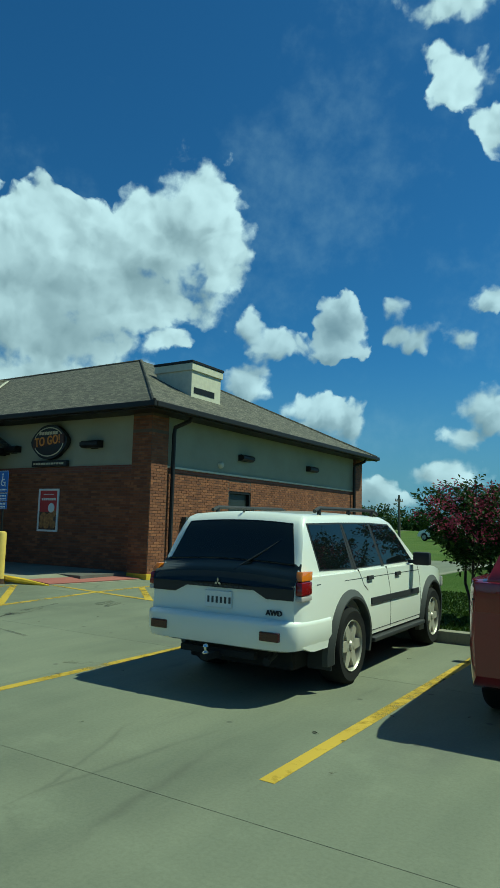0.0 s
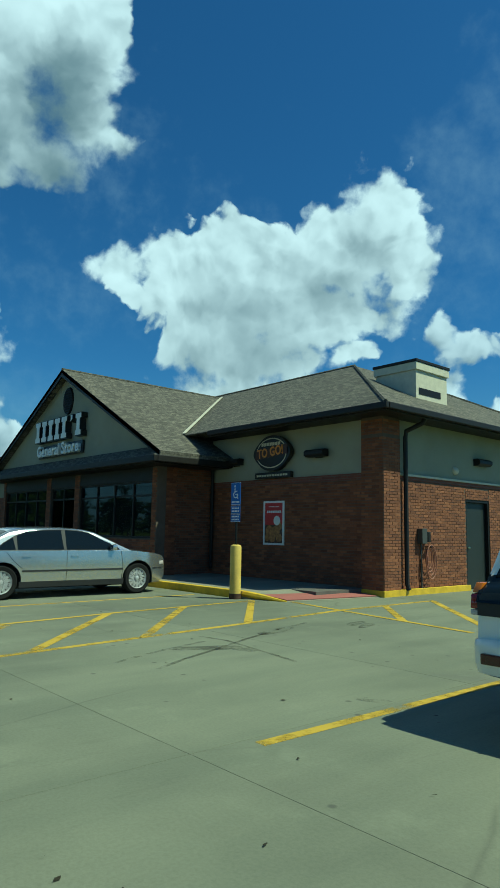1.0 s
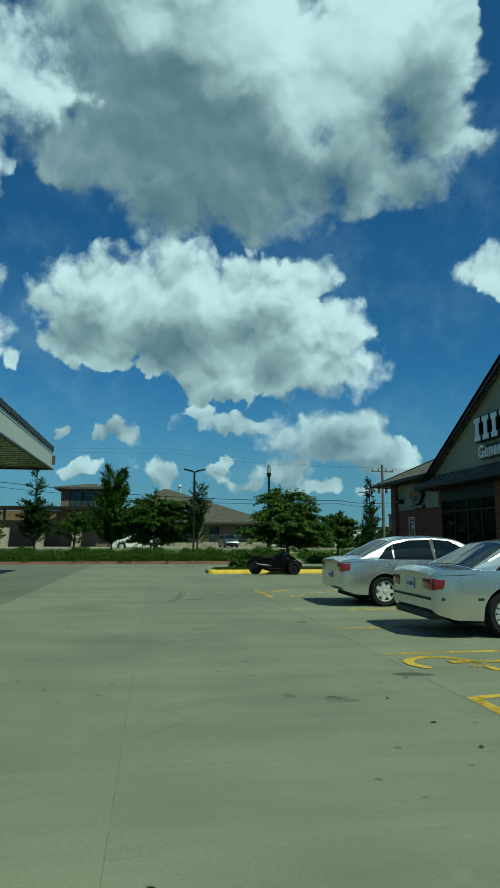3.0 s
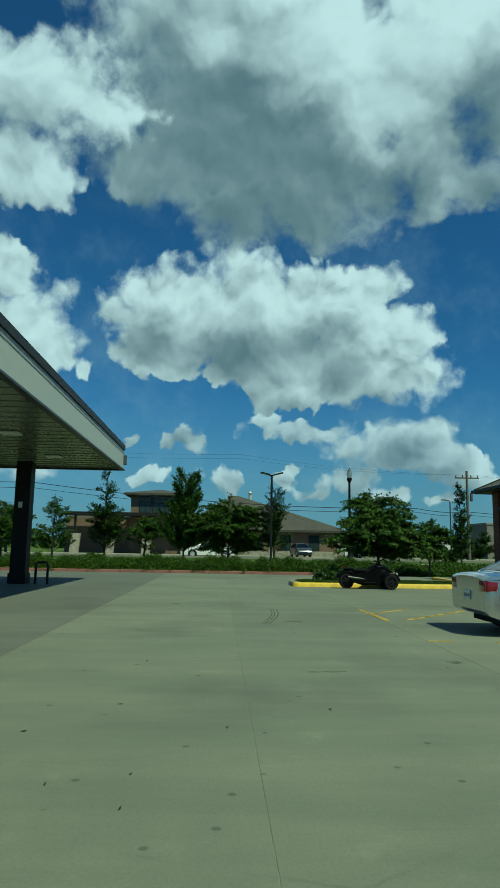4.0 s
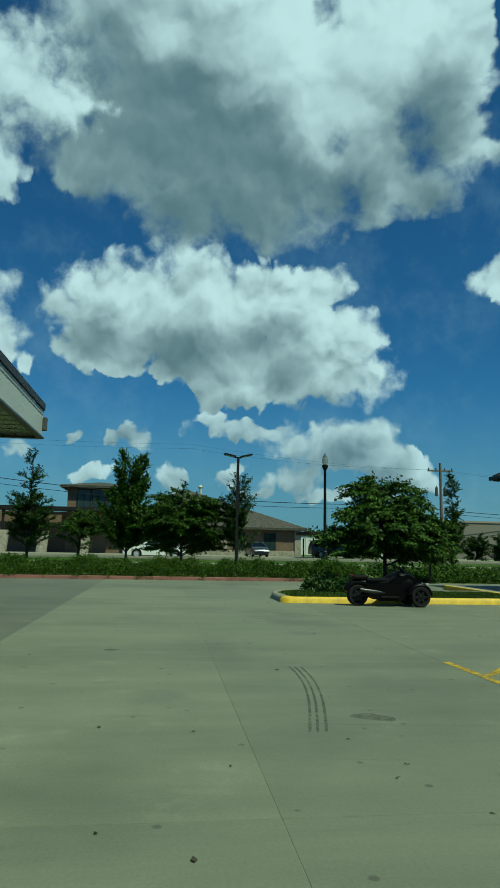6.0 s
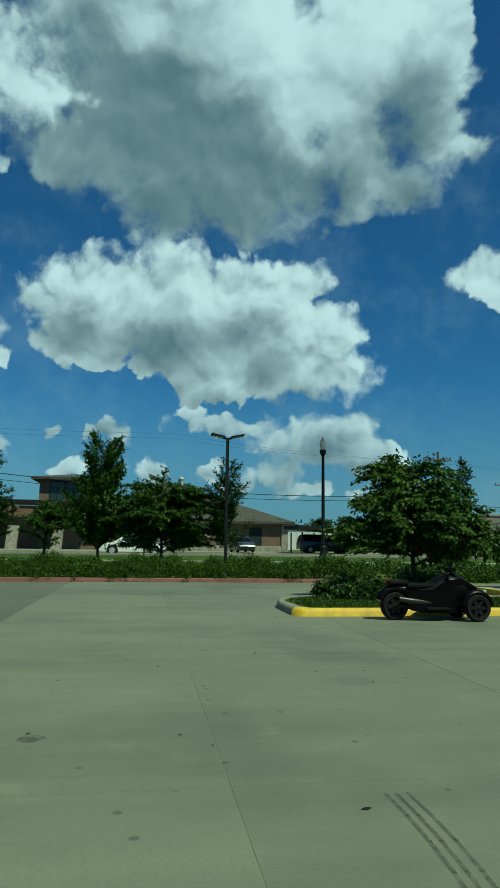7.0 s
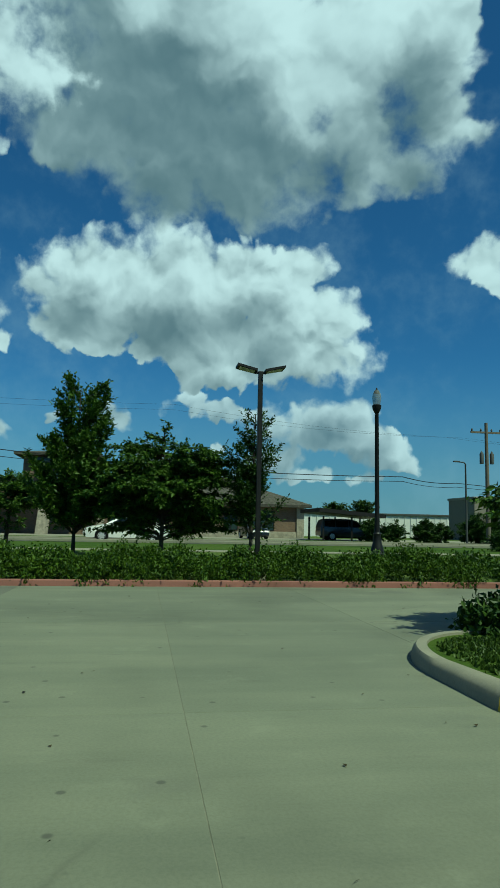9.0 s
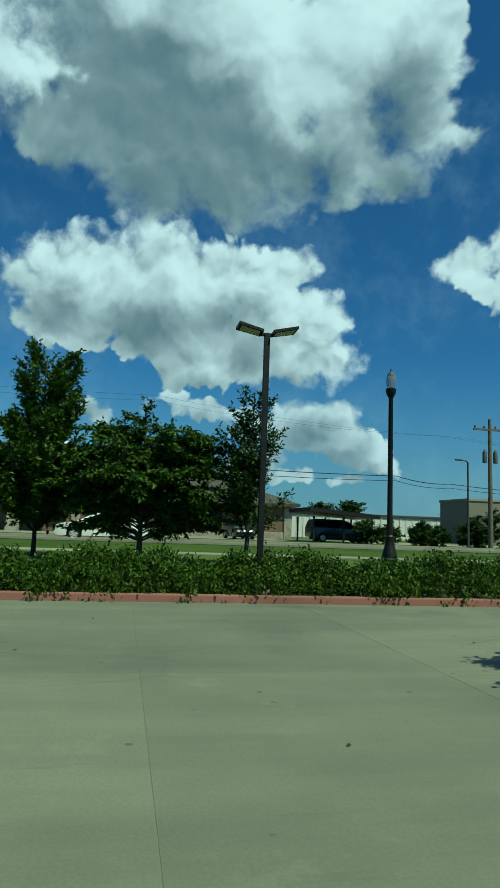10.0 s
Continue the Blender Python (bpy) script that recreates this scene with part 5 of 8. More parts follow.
def wheel_meshes(r, w, spokes, rim_mat, style="bar"):
    bm = B()
    rr = r * 0.66
    lathe(bm, ((rr, -w / 2 + 0.012), (r * 0.90, -w / 2), (r * 0.965, -w / 2 + 0.02), (r, -w / 2 + 0.045), (r, w / 2 - 0.045), (r * 0.965, w / 2 - 0.02), (r * 0.90, w / 2), (rr, w / 2 - 0.012)), "x", sides=36, caps=False)
    tyre = mesh_of("tyre", bm, TYRE, 35)
    bm = B()
    lathe(bm, ((0.0, w / 2 - 0.035), (0.045, w / 2 - 0.03), (0.055, w / 2 - 0.06), (rr * 0.93, w / 2 - 0.085), (rr * 0.95, w / 2 - 0.02), (rr, w / 2 - 0.004), (rr * 1.01, w / 2 - 0.012), (rr * 1.01, w / 2 - 0.09), (0, w / 2 - 0.10)), "x", sides=36)
    for k in range(spokes):
        a = 2 * math.pi * k / spokes
        d, t = Vector((0, math.cos(a), math.sin(a))), Vector((0, -math.sin(a), math.cos(a)))
        x = Vector((w / 2 - 0.075, 0, 0))
        if style == "mesh":
            for tw in (-1, 1):
                p0, p1 = d * 0.07, (d * math.cos(0.16) + t * math.sin(0.16) * tw) * rr * 0.94
                n = (p1 - p0).cross(Vector((1, 0, 0))).normalized() * 0.009
                prism(bm, (x + p0 - n, x + p1 - n, x + p1 + n, x + p0 + n), (0.05, 0, 0))
        else:
            wd0, wd1 = rr * 0.24, rr * 0.16 * (6 / spokes) ** 0.5
            prism(bm, (x + d * 0.05 - t * wd0, x + d * rr * 0.94 - t * wd1, x + d * rr * 0.94 + t * wd1, x + d * 0.05 + t * wd0), (0.05, 0, 0))
    lathe(bm, ((0.0, w / 2 - 0.005), (0.035, w / 2 - 0.01), (0.05, w / 2 - 0.03), (0.05, w / 2 - 0.06)), "x", sides=18)
    rim = mesh_of("rim", bm, [rim_mat], 30)
    bm = B()
    lathe(bm, ((0.0, w / 2 - 0.078), (rr * 0.92, w / 2 - 0.078), (rr * 0.92, w / 2 - 0.082), (0, w / 2 - 0.082)), "x", sides=24)
    back = mesh_of("brake", bm, UNDER)
    return tyre, rim, back


def add_wheels(car, shape, r, w, track, spokes, rim_mat, style="bar"):
    tyre, rim, back = wheel_meshes(r, w, spokes, rim_mat, style)
    for ya, za in shape.axles:
        for s in (1, -1):
            wh = new("wheel")
            wh.parent = car
            wh.matrix_basis = pose(s * track / 2, ya, r, 0, 0, 0 if s == 1 else 180)
            for name, me in (("tyre", tyre), ("rim", rim), ("brake", back)):
                ob = new(name, me)
                ob.parent = wh
    bm = B()
    y0, y1 = shape.axles[0][0] - shape.arch - 0.25, shape.axles[1][0] + shape.arch + 0.12
    hw = track / 2 - w / 2 - 0.03
    box(bm, -hw, hw, y0, y1, r * 0.55, 0.62, 0.03)
    part("underbody", bm, UNDER, car, "dark underside")
    for ya, za in shape.axles:
        boxpart("axle", UNDER, car, -track / 2 + 0.05, track / 2 - 0.05, ya - 0.04, ya + 0.04, r - 0.05, r + 0.05, 0.02)


def mirror(car, x, y, z, mat, k=1.0):
    for s in (1, -1):
        bm = B()
        box(bm, x - 0.02, x + 0.17 * k, y - 0.05, y + 0.06, z - 0.07 * k, z + 0.07 * k, 0.035)
        box(bm, x - 0.10, x, y - 0.02, y + 0.04, z - 0.06, z - 0.02, 0.01)
        for v in bm.verts:
            v.co.x *= s
        part("wing_mirror", bm, mat, car, smooth=45)


def plate(car, y, z, w=0.29, h=0.15, face=-1, tone=None):
    p = boxpart("number_plate", WHITE_SIGN, car, -w / 2, w / 2, y - 0.006, y + 0.006, z - h / 2, z + h / 2, 0.004, "white number plate with dark bars")
    for k in range(6):
        x = -w * 0.40 + w * 0.16 * k
        boxpart("plate_bar", GREYPLASTIC if tone is None else tone, p, x, x + w * 0.075, y - 0.009, y + 0.0, z - h * 0.22, z + h * 0.16)


def inside_seats(car, shape, y_list, z):
    for y in y_list:
        for x in (-0.36, 0.36):
            bm = B()
            box(bm, x - 0.24, x + 0.24, y - 0.08, y + 0.08, z - 0.1, z + 0.40, 0.05)
            box(bm, x - 0.13, x + 0.13, y - 0.07, y + 0.04, z + 0.40, z + 0.58, 0.04)
            part("seat", bm, BLACKPLASTIC, car)


FOGRED = plain("fog_red", (0.055, 0.007, 0.007), 0.25, var=0.1, coat=0.5)


# the white four-wheel drive
def build_suv():
    car = thing("parked_suv", "white four-door sport utility with dark tinted windows and roof rails", "car")
    sh = CarShape(-2.44, 2.12, 0.845,
                  [(-2.44, 0.99), (-2.40, 1.03), (-2.2, 1.06), (0.9, 1.06), (1.0, 1.05), (1.5, 1.01), (1.95, 0.93), (2.08, 0.80), (2.12, 0.62)],
                  [(-2.44, 0.50), (-2.2, 0.42), (-1.8, 0.42), (-0.9, 0.40), (0.9, 0.40), (1.8, 0.40), (2.12, 0.42)],
                  [(-1.3625, 0.37), (1.3625, 0.37)], 0.455,
                  [(-2.36, 1.04), (-2.30, 1.12), (-2.10, 1.58), (-2.0, 1.615), (-1.0, 1.645), (0.0, 1.635), (0.25, 1.58), (1.02, 1.06)],
                  (0.775, 0.655, 1.64), nose=0.13, tail=0.06, nose_len=0.8, tail_len=0.5)
    sh.body(car, WHITEPAINT)
    sh.cabin_shell(car, WHITEPAINT)
    add_wheels(car, sh, 0.365, 0.255, 1.475, 6, ALLOY)
    sh.flare(car, GREYPLASTIC, 0.075, 0.035)
    for pts in ([(-2.03, 1.52), (-1.92, 1.115), (-1.20, 1.10), (-1.31, 1.535)], [(-1.24, 1.535), (-1.06, 1.10), (-0.35, 1.10), (-0.55, 1.545)], [(-0.48, 1.545), (-0.26, 1.10), (0.72, 1.12), (0.30, 1.43), (0.10, 1.53)]):
        sh.pane(car, pts, CARGLASS)
    sh.pane(car, [(-1.29, 1.55), (-1.11, 1.08), (-1.06, 1.08), (-1.24, 1.55)], BLACKPLASTIC, "window_pillar", out=0.004)
    sh.pane(car, [(-0.55, 1.555), (-0.34, 1.08), (-0.27, 1.08), (-0.48, 1.555)], BLACKPLASTIC, "window_pillar", out=0.004)
    sh.pane(car, [(-2.06, 1.535), (-1.94, 1.10), (-1.2, 1.085), (0.76, 1.10), (0.32, 1.445), (0.10, 1.548), (-0.5, 1.56), (-1.3, 1.552)], BLACKPLASTIC, "window_surround", "black window surround", out=0.002)
    # rear window reaching down into a black panel
    sh.screen(car, -2.285, -2.115, 0.985, 0.93, CARGLASS, "rear_window", "dark tinted rear window")
    bm = B()
    prism(bm, ((-0.765, -2.452, 0.985), (0.765, -2.452, 0.985), (0.765, -2.452, 0.87), (0.50, -2.452, 0.87), (0.37, -2.452, 0.935), (-0.37, -2.452, 0.935), (-0.50, -2.452, 0.87), (-0.765, -2.452, 0.87)), (0, 0.05, 0))
    part("tailgate_panel", bm, BLACKPLASTIC, car, "black trim panel below the rear window")
    bm = B()
    rows = []
    for y, z, crown, half in ((-2.275, 1.175, 0.032, 0.755), (-2.31, 1.112, 0.045, 0.765), (-2.36, 1.082, 0.052, 0.772), (-2.405, 1.055, 0.055, 0.775), (-2.44, 1.01, 0.045, 0.775), (-2.462, 0.968, 0.0, 0.768), (-2.40, 0.962, 0.0, 0.768)):
        rows.append([bm.verts.new((half * (-1 + k / 6), y, z + crown * (1 - (-1 + k / 6) ** 2))) for k in range(13)])
    for r0, r1 in zip(rows, rows[1:]):
        for k in range(12):
            bm.faces.new((r0[k], r0[k + 1], r1[k + 1], r1[k]))
    part("lower_window", bm, CARGLASS, car, "dark glass curving under the rear window", smooth=50)
    sh.screen(car, 0.32, 0.96, 0.90, 0.985, CARGLASS, "windscreen")
    # bumpers and lower gate edge
    bm = B()
    way = [(sh.side(y, 0.55) + 0.012, y) for y in (-1.85, -2.0, -2.15, -2.3)] + [(0.815, -2.42), (0.775, -2.49), (0.70, -2.53), (0.55, -2.552), (0.3, -2.562), (0.0, -2.565)]
    way = way + [(-x, y) for x, y in reversed(way[:-1])]
    ring = []
    for x, y in way:
        d = Vector((-x, -1.75 - y, 0))
        d = Vector((-x / abs(x), 0, 0)) if y > -2.2 else d.normalized()
        ring.append([bm.verts.new(Vector((x, y, z)) + d * inset) for inset, z in ((0.13, 0.705), (0.035, 0.70), (0.008, 0.685), (0.0, 0.655), (0.0, 0.53), (0.025, 0.455), (0.12, 0.43))])
    for p0, p1 in zip(ring, ring[1:]):
        for k in range(6):
            bm.faces.new((p0[k], p1[k], p1[k + 1], p0[k + 1]))
    for k in (0, -1):
        bm.faces.new(ring[k])
    part("rear_bumper", bm, WHITEPAINT, car, smooth=50)
    for s in (1, -1):
        bm = B()
        a, b = sorted((s * 0.50, s * 0.69))
        box(bm, a, b, -2.566, -2.51, 0.53, 0.61, 0.012)
        part("fog_lamp", bm, FOGRED, car, "red bumper lamp in a dark bezel")
        for mat, z0, z1, nm in ((TAILAMBER, 1.035, 1.115, "amber"), (TAILRED, 0.915, 1.03, "red"), (TAILCLEAR, 0.865, 0.91, "clear")):
            bm = B()
            a, b = sorted((s * 0.775, s * 0.838))
            vs = box(bm, a, b, -2.43, -2.23, z0, z1, 0.012)
            for v in bm.verts:
                if v.co.z > 1.0:
                    v.co.x -= 0.02 * s * (v.co.z - 1.0) / 0.1
                    v.co.y += 0.05 * (v.co.z - 1.0) / 0.1
            part("tail_lamp", bm, mat, car, nm + " tail lamp lens", smooth=35)
        bm = B()
        a, b = sorted((s * 0.40, s * 0.78))
        box(bm, a, b, 2.06, 2.125, 0.70, 0.84, 0.02)
        part("headlamp", bm, TAILCLEAR, car)
        # mud flap and running board
        a, b = sorted((s * 0.60, s * 0.84))
        boxpart("mud_flap", BLACKPLASTIC, car, a, b, -1.83, -1.80, 0.20, 0.50, 0.005)
        a, b = sorted((s * 0.70, s * 0.90))
        boxpart("running_board", BLACKPLASTIC, car, a, b, -0.86, 0.88, 0.33, 0.375, 0.015, "black running board")
        bm = B()
        tube(bm, ((s * 0.60, -1.72, 1.655), (s * 0.60, -1.62, 1.685), (s * 0.605, -0.2, 1.70), (s * 0.605, -0.05, 1.66)), 0.02, 8)
        for y in (-1.62, -0.9, -0.22):
            tube(bm, ((s * 0.60, y, 1.62), (s * 0.60, y, 1.685)), 0.022, 6)
        part("roof_rail", bm, BLACKPLASTIC, car, "black roof rail", smooth=40)
    for y in (-0.82, 0.05):
        sh.patch(car, [(y - 0.09, 0.965), (y + 0.06, 0.965), (y + 0.06, 1.005), (y - 0.09, 1.005)], BLACKPLASTIC, "door_handle", out=0.022)
    sh.patch(car, [(-0.83, 0.71), (0.78, 0.71), (0.78, 0.775), (-0.83, 0.775)], BLACKPLASTIC, "side_moulding", "black side moulding", out=0.014)
    # flank crease drawn as a thin grey strip, its shade given as colour
    sh.patch(car, [(-2.1, 0.985), (0.85, 0.985), (0.85, 0.993), (-2.1, 0.993)], GREYPLASTIC, "crease_line", out=0.002)
    sh.seam(car, [(-1.12, 1.08), (-1.0, 0.92), (-0.90, 0.86)])
    sh.seam(car, [(-0.30, 1.08), (-0.24, 0.85), (-0.24, 0.42)])
    sh.seam(car, [(0.80, 1.06), (0.86, 0.9), (0.86, 0.50)])
    sh.seam(car, [(-0.88, 0.44), (0.86, 0.44)])
    mirror(car, 0.85, 0.62, 1.14, BLACKPLASTIC, 1.15)
    plate(car, -2.455, 0.83)
    bm = B()
    for s in (0, 120, 240):
        a = radians(s + 90)
        d, t = Vector((math.cos(a), 0, math.sin(a))), Vector((-math.sin(a), 0, math.cos(a)))
        c = Vector((0, -2.468, 0.985))
        prism(bm, (c, c + d * 0.02 + t * 0.012, c + d * 0.04, c + d * 0.02 - t * 0.012), (0, -0.006, 0))
    part("emblem", bm, CHROME, car, "small chrome emblem")
    for k in range(10):
        boxpart("badge_bar", GREYPLASTIC, car, -0.27 + 0.055 * k, -0.235 + 0.055 * k, -2.458, -2.44, 0.942, 0.958)
    badge = lettering("AWD", 0.16, 0.012)
    badge.transform(pose(0.50, -2.452, 0.735, 90))
    badge.materials.append(BLACKPLASTIC)
    new("badge", badge).parent = car
    bm = B()
    tube(bm, ((0.10, -2.36, 1.10), (0.35, -2.25, 1.27), (0.50, -2.19, 1.38)), 0.008, 6)
    part("rear_wiper", bm, BLACKPLASTIC, car)
    bm = B()
    box(bm, -0.40, 0.40, -2.47, -2.40, 0.34, 0.40, 0.01)
    box(bm, -0.04, 0.04, -2.66, -2.40, 0.32, 0.38, 0.01)
    part("tow_bar", bm, UNDER, car)
    bm = B()
    lathe(bm, ((0.0, 0.46), (0.018, 0.455), (0.026, 0.435), (0.018, 0.415), (0.012, 0.40), (0.03, 0.385), (0.03, 0.37), (0, 0.37)), "z", (0, -2.63, 0), 14)
    part("tow_ball", bm, CHROME, car, "chrome tow ball", smooth=40)
    bm = B()
    tube(bm, ((0.45, -2.2, 0.36), (0.52, -2.46, 0.34)), 0.035, 10)
    part("exhaust_pipe", bm, UNDER, car)
    bm = B()
    tube(bm, ((-0.02, -2.02, 1.63), (0.0, -2.05, 1.66)), 0.01, 6)
    part("washer_nozzle", bm, BLACKPLASTIC, car)
    inside_seats(car, sh, (-1.1, 0.05), 0.75)
    return car


def build_sedan(name, label, paint, hw, top, roof, cab, wb, rear, front, r, rim, spokes, style, windows, lamps, plate_z, rubber=True, group="", nose=0.16, tail=0.10):
    car = thing(name, label, "car", group=group)
    sh = CarShape(rear, front, hw, top,
                  [(rear, 0.34), (rear + 0.3, 0.25), (-wb / 2, 0.22), (wb / 2, 0.22), (front - 0.25, 0.22), (front, 0.30)],
                  [(-wb / 2, r), (wb / 2, r)], r + 0.055, roof, cab, nose=nose, tail=tail)
    sh.body(car, paint)
    sh.cabin_shell(car, paint)
    add_wheels(car, sh, r, 0.225, 2 * hw - 0.27, spokes, rim, style)
    ends = [p for w in windows["side"] for p in w]
    z_low = min(z for y, z in ends) - 0.012
    y_a, y_b = min(y for y, z in ends) - 0.03, max(y for y, z in ends) + 0.035
    crest = sorted((y, z + 0.014) for w in windows["side"] for y, z in w if z > z_low + 0.05)
    sh.pane(car, [(y_a, z_low)] + crest + [(y_b, z_low)], BLACKPLASTIC, "window_surround", "black window surround", out=0.002)
    for pts in windows["side"]:
        sh.pane(car, pts, CARGLASS)
    for y0, y1, z0, z1 in windows["pillar"]:
        sh.pane(car, [(y0, z0), (y1, z0), (y1 - 0.03, z1), (y0 - 0.03, z1)], BLACKPLASTIC, "window_pillar", out=0.008)
    sh.screen(car, *windows["rear"], CARGLASS, "rear_window", "sloping rear window")
    sh.screen(car, *windows["front"], CARGLASS, "windscreen")
    for y in windows["handles"]:
        zh = windows["handle_z"]
        sh.patch(car, [(y - 0.09, zh), (y + 0.08, zh), (y + 0.08, zh + 0.03), (y - 0.09, zh + 0.03)], paint, "door_handle", out=0.02)
    for pts in windows["seams"]:
        sh.seam(car, pts)
    if rubber:
        sh.patch(car, [(rear + 0.12, 0.515), (-wb / 2 - r - 0.06, 0.515), (-wb / 2 - r - 0.06, 0.55), (rear + 0.12, 0.55)], BLACKPLASTIC, "side_moulding", "black rubbing strip", out=0.012)
        sh.patch(car, [(-wb / 2 + r + 0.06, 0.515), (wb / 2 - r - 0.06, 0.515), (wb / 2 - r - 0.06, 0.55), (-wb / 2 + r + 0.06, 0.55)], BLACKPLASTIC, "side_moulding", "black rubbing strip", out=0.012)
        sh.patch(car, [(wb / 2 + r + 0.06, 0.515), (front - 0.15, 0.515), (front - 0.15, 0.55), (wb / 2 + r + 0.06, 0.55)], BLACKPLASTIC, "side_moulding", "black rubbing strip", out=0.012)
        w = sh.plan(rear) * 0.93
        bm = B()
        box(bm, -w, w, rear - 0.015, rear + 0.02, 0.515, 0.55, 0.006)
        part("bumper_strip", bm, BLACKPLASTIC, car)
        sh.patch(car, [(-wb / 2 + r + 0.02, 0.22), (wb / 2 - r - 0.02, 0.22), (wb / 2 - r - 0.02, 0.33), (-wb / 2 + r + 0.02, 0.33)], BLACKPLASTIC, "sill", "dark sill", out=0.004)
        w = sh.plan(rear) * 0.90
        boxpart("valance", BLACKPLASTIC, car, -w, w, rear + 0.005, rear + 0.25, 0.24, 0.34, 0.02)
    # shade of the shoulder crease, laid on as a narrow grey strip
    sh.patch(car, [(rear + 0.30, windows["handle_z"] + 0.045), (front - 0.55, windows["handle_z"] + 0.035), (front - 0.55, windows["handle_z"] + 0.041), (rear + 0.30, windows["handle_z"] + 0.052)], GREYPLASTIC, "crease_line", out=0.0015)
    sh.pane(car, [(y_a, z_low - 0.014), (y_b, z_low - 0.014), (y_b, z_low - 0.002), (y_a, z_low - 0.002)], CHROME, "window_trim", "bright trim along the window line", out=0.006)
    z0, z1, wrap, inner = lamps
    for s in (1, -1):
        bm = B()
        a, b = sorted((s * inner, s * (sh.side(rear + 0.03, z1) * 0.985)))
        box(bm, a, b, rear - 0.004, rear + 0.06, z0, z1, 0.015)
        lamp = part("tail_lamp", bm, TAILRED, car, "red tail lamp", smooth=35)
        sh.skin(lamp, rear + 0.02, rear + wrap * 0.75, z0, z1, TAILRED, "side_lens", s, slant=wrap * 0.15)
        sh.skin(car, front - 0.05, front - 0.24, 0.60, 0.69, TAILCLEAR, "headlamp", s)
    plate(car, rear - 0.012, plate_z)
    mirror(car, windows["mirror"][0], windows["mirror"][1], windows["mirror"][2], paint, 0.9)
    inside_seats(car, sh, (-0.75, 0.25), 0.55)
    return car, sh


suv = build_suv()
suv.matrix_world = pose(7.19, -5.16, 0, 0, 0, 0.7) @ Matrix.Scale(0.92, 4)

LONG_SEDAN = dict(
    side=[[(-1.60, 0.935), (-1.42, 1.06), (-1.24, 1.165), (-1.20, 0.935)], [(-1.16, 0.935), (-1.16, 1.20), (-0.95, 1.275), (-0.60, 1.312), (-0.22, 1.322), (-0.22, 0.935)], [(-0.16, 0.935), (-0.16, 1.322), (0.12, 1.308), (0.36, 1.265), (1.02, 0.965), (1.02, 0.935)]],
    pillar=[(-0.22, -0.16, 0.93, 1.315)],
    rear=(-1.92, -1.32, 0.95, 0.90), front=(0.52, 1.24, 0.90, 0.95), handles=(-1.0, 0.0), handle_z=0.80,
    seams=[[(-1.40, 0.90), (-1.25, 0.72), (-1.08, 0.58)], [(-0.18, 0.90), (-0.18, 0.26)], [(1.04, 0.90), (1.08, 0.6), (1.06, 0.26)], [(-1.95, 0.87), (-2.46, 0.85)]],
    mirror=(0.86, 0.84, 0.98))
bmw, _ = build_sedan("parked_saloon", "long silver saloon with black rubbing strips and mesh alloy wheels", SILVERPAINT, 0.93,
                     [(-2.55, 0.86), (-2.52, 0.905), (-2.40, 0.93), (-1.9, 0.935), (-1.5, 0.92), (1.0, 0.91), (1.4, 0.90), (1.9, 0.85), (2.18, 0.79), (2.28, 0.70), (2.30, 0.55)],
                     [(-2.00, 0.92), (-1.30, 1.295), (-1.02, 1.345), (-0.3, 1.362), (0.22, 1.345), (0.50, 1.29), (1.32, 0.905)],
                     (0.85, 0.685, 1.36), 2.93, -2.55, 2.30, 0.325, ALLOY_SILVER, 14, "mesh", LONG_SEDAN, (0.65, 0.81, 0.21, 0.46), 0.71, group="silver cars before the shop", nose=0.30, tail=0.16)
bmw.matrix_world = pose(-4.36, -5.52, 0, 0, 0, -1.0)

SMALL_SEDAN = dict(
    side=[[(-1.42, 0.96), (-1.22, 1.17), (-1.10, 1.23), (-1.10, 0.96)], [(-1.06, 0.96), (-1.06, 1.245), (-0.70, 1.33), (-0.22, 1.35), (-0.22, 0.95)], [(-0.16, 0.95), (-0.16, 1.35), (0.20, 1.32), (0.85, 0.97), (0.85, 0.94)]],
    pillar=[(-0.22, -0.16, 0.94, 1.35)],
    rear=(-1.72, -1.12, 0.94, 0.88), front=(0.40, 1.08, 0.88, 0.95), handles=(-0.92, 0.02), handle_z=0.83,
    seams=[[(-1.25, 0.93), (-1.1, 0.72), (-0.95, 0.58)], [(-0.18, 0.93), (-0.18, 0.28)], [(0.92, 0.92), (0.95, 0.6), (0.93, 0.28)], [(-1.75, 0.91), (-2.15, 0.88)]],
    mirror=(0.80, 0.68, 0.98))
hyundai, _ = build_sedan("parked_saloon", "small silver saloon with swept red tail lamps and steel wheels", SILVERPAINT, 0.855,
                         [(-2.22, 0.90), (-2.17, 0.94), (-2.05, 0.955), (-1.7, 0.965), (-1.3, 0.945), (0.9, 0.93), (1.2, 0.91), (1.8, 0.80), (2.15, 0.68), (2.27, 0.5)],
                         [(-1.80, 0.96), (-1.05, 1.35), (-0.75, 1.40), (-0.2, 1.42), (0.2, 1.39), (0.42, 1.34), (1.15, 0.93)],
                         (0.79, 0.57, 1.42), 2.61, -2.22, 2.27, 0.305, ALLOY_SILVER, 7, "bar", SMALL_SEDAN, (0.70, 0.88, 0.24, 0.52), 0.62, rubber=False, group="silver cars before the shop")
hyundai.matrix_world = pose(-8.72, -5.93, 0, 0, 0, 0)
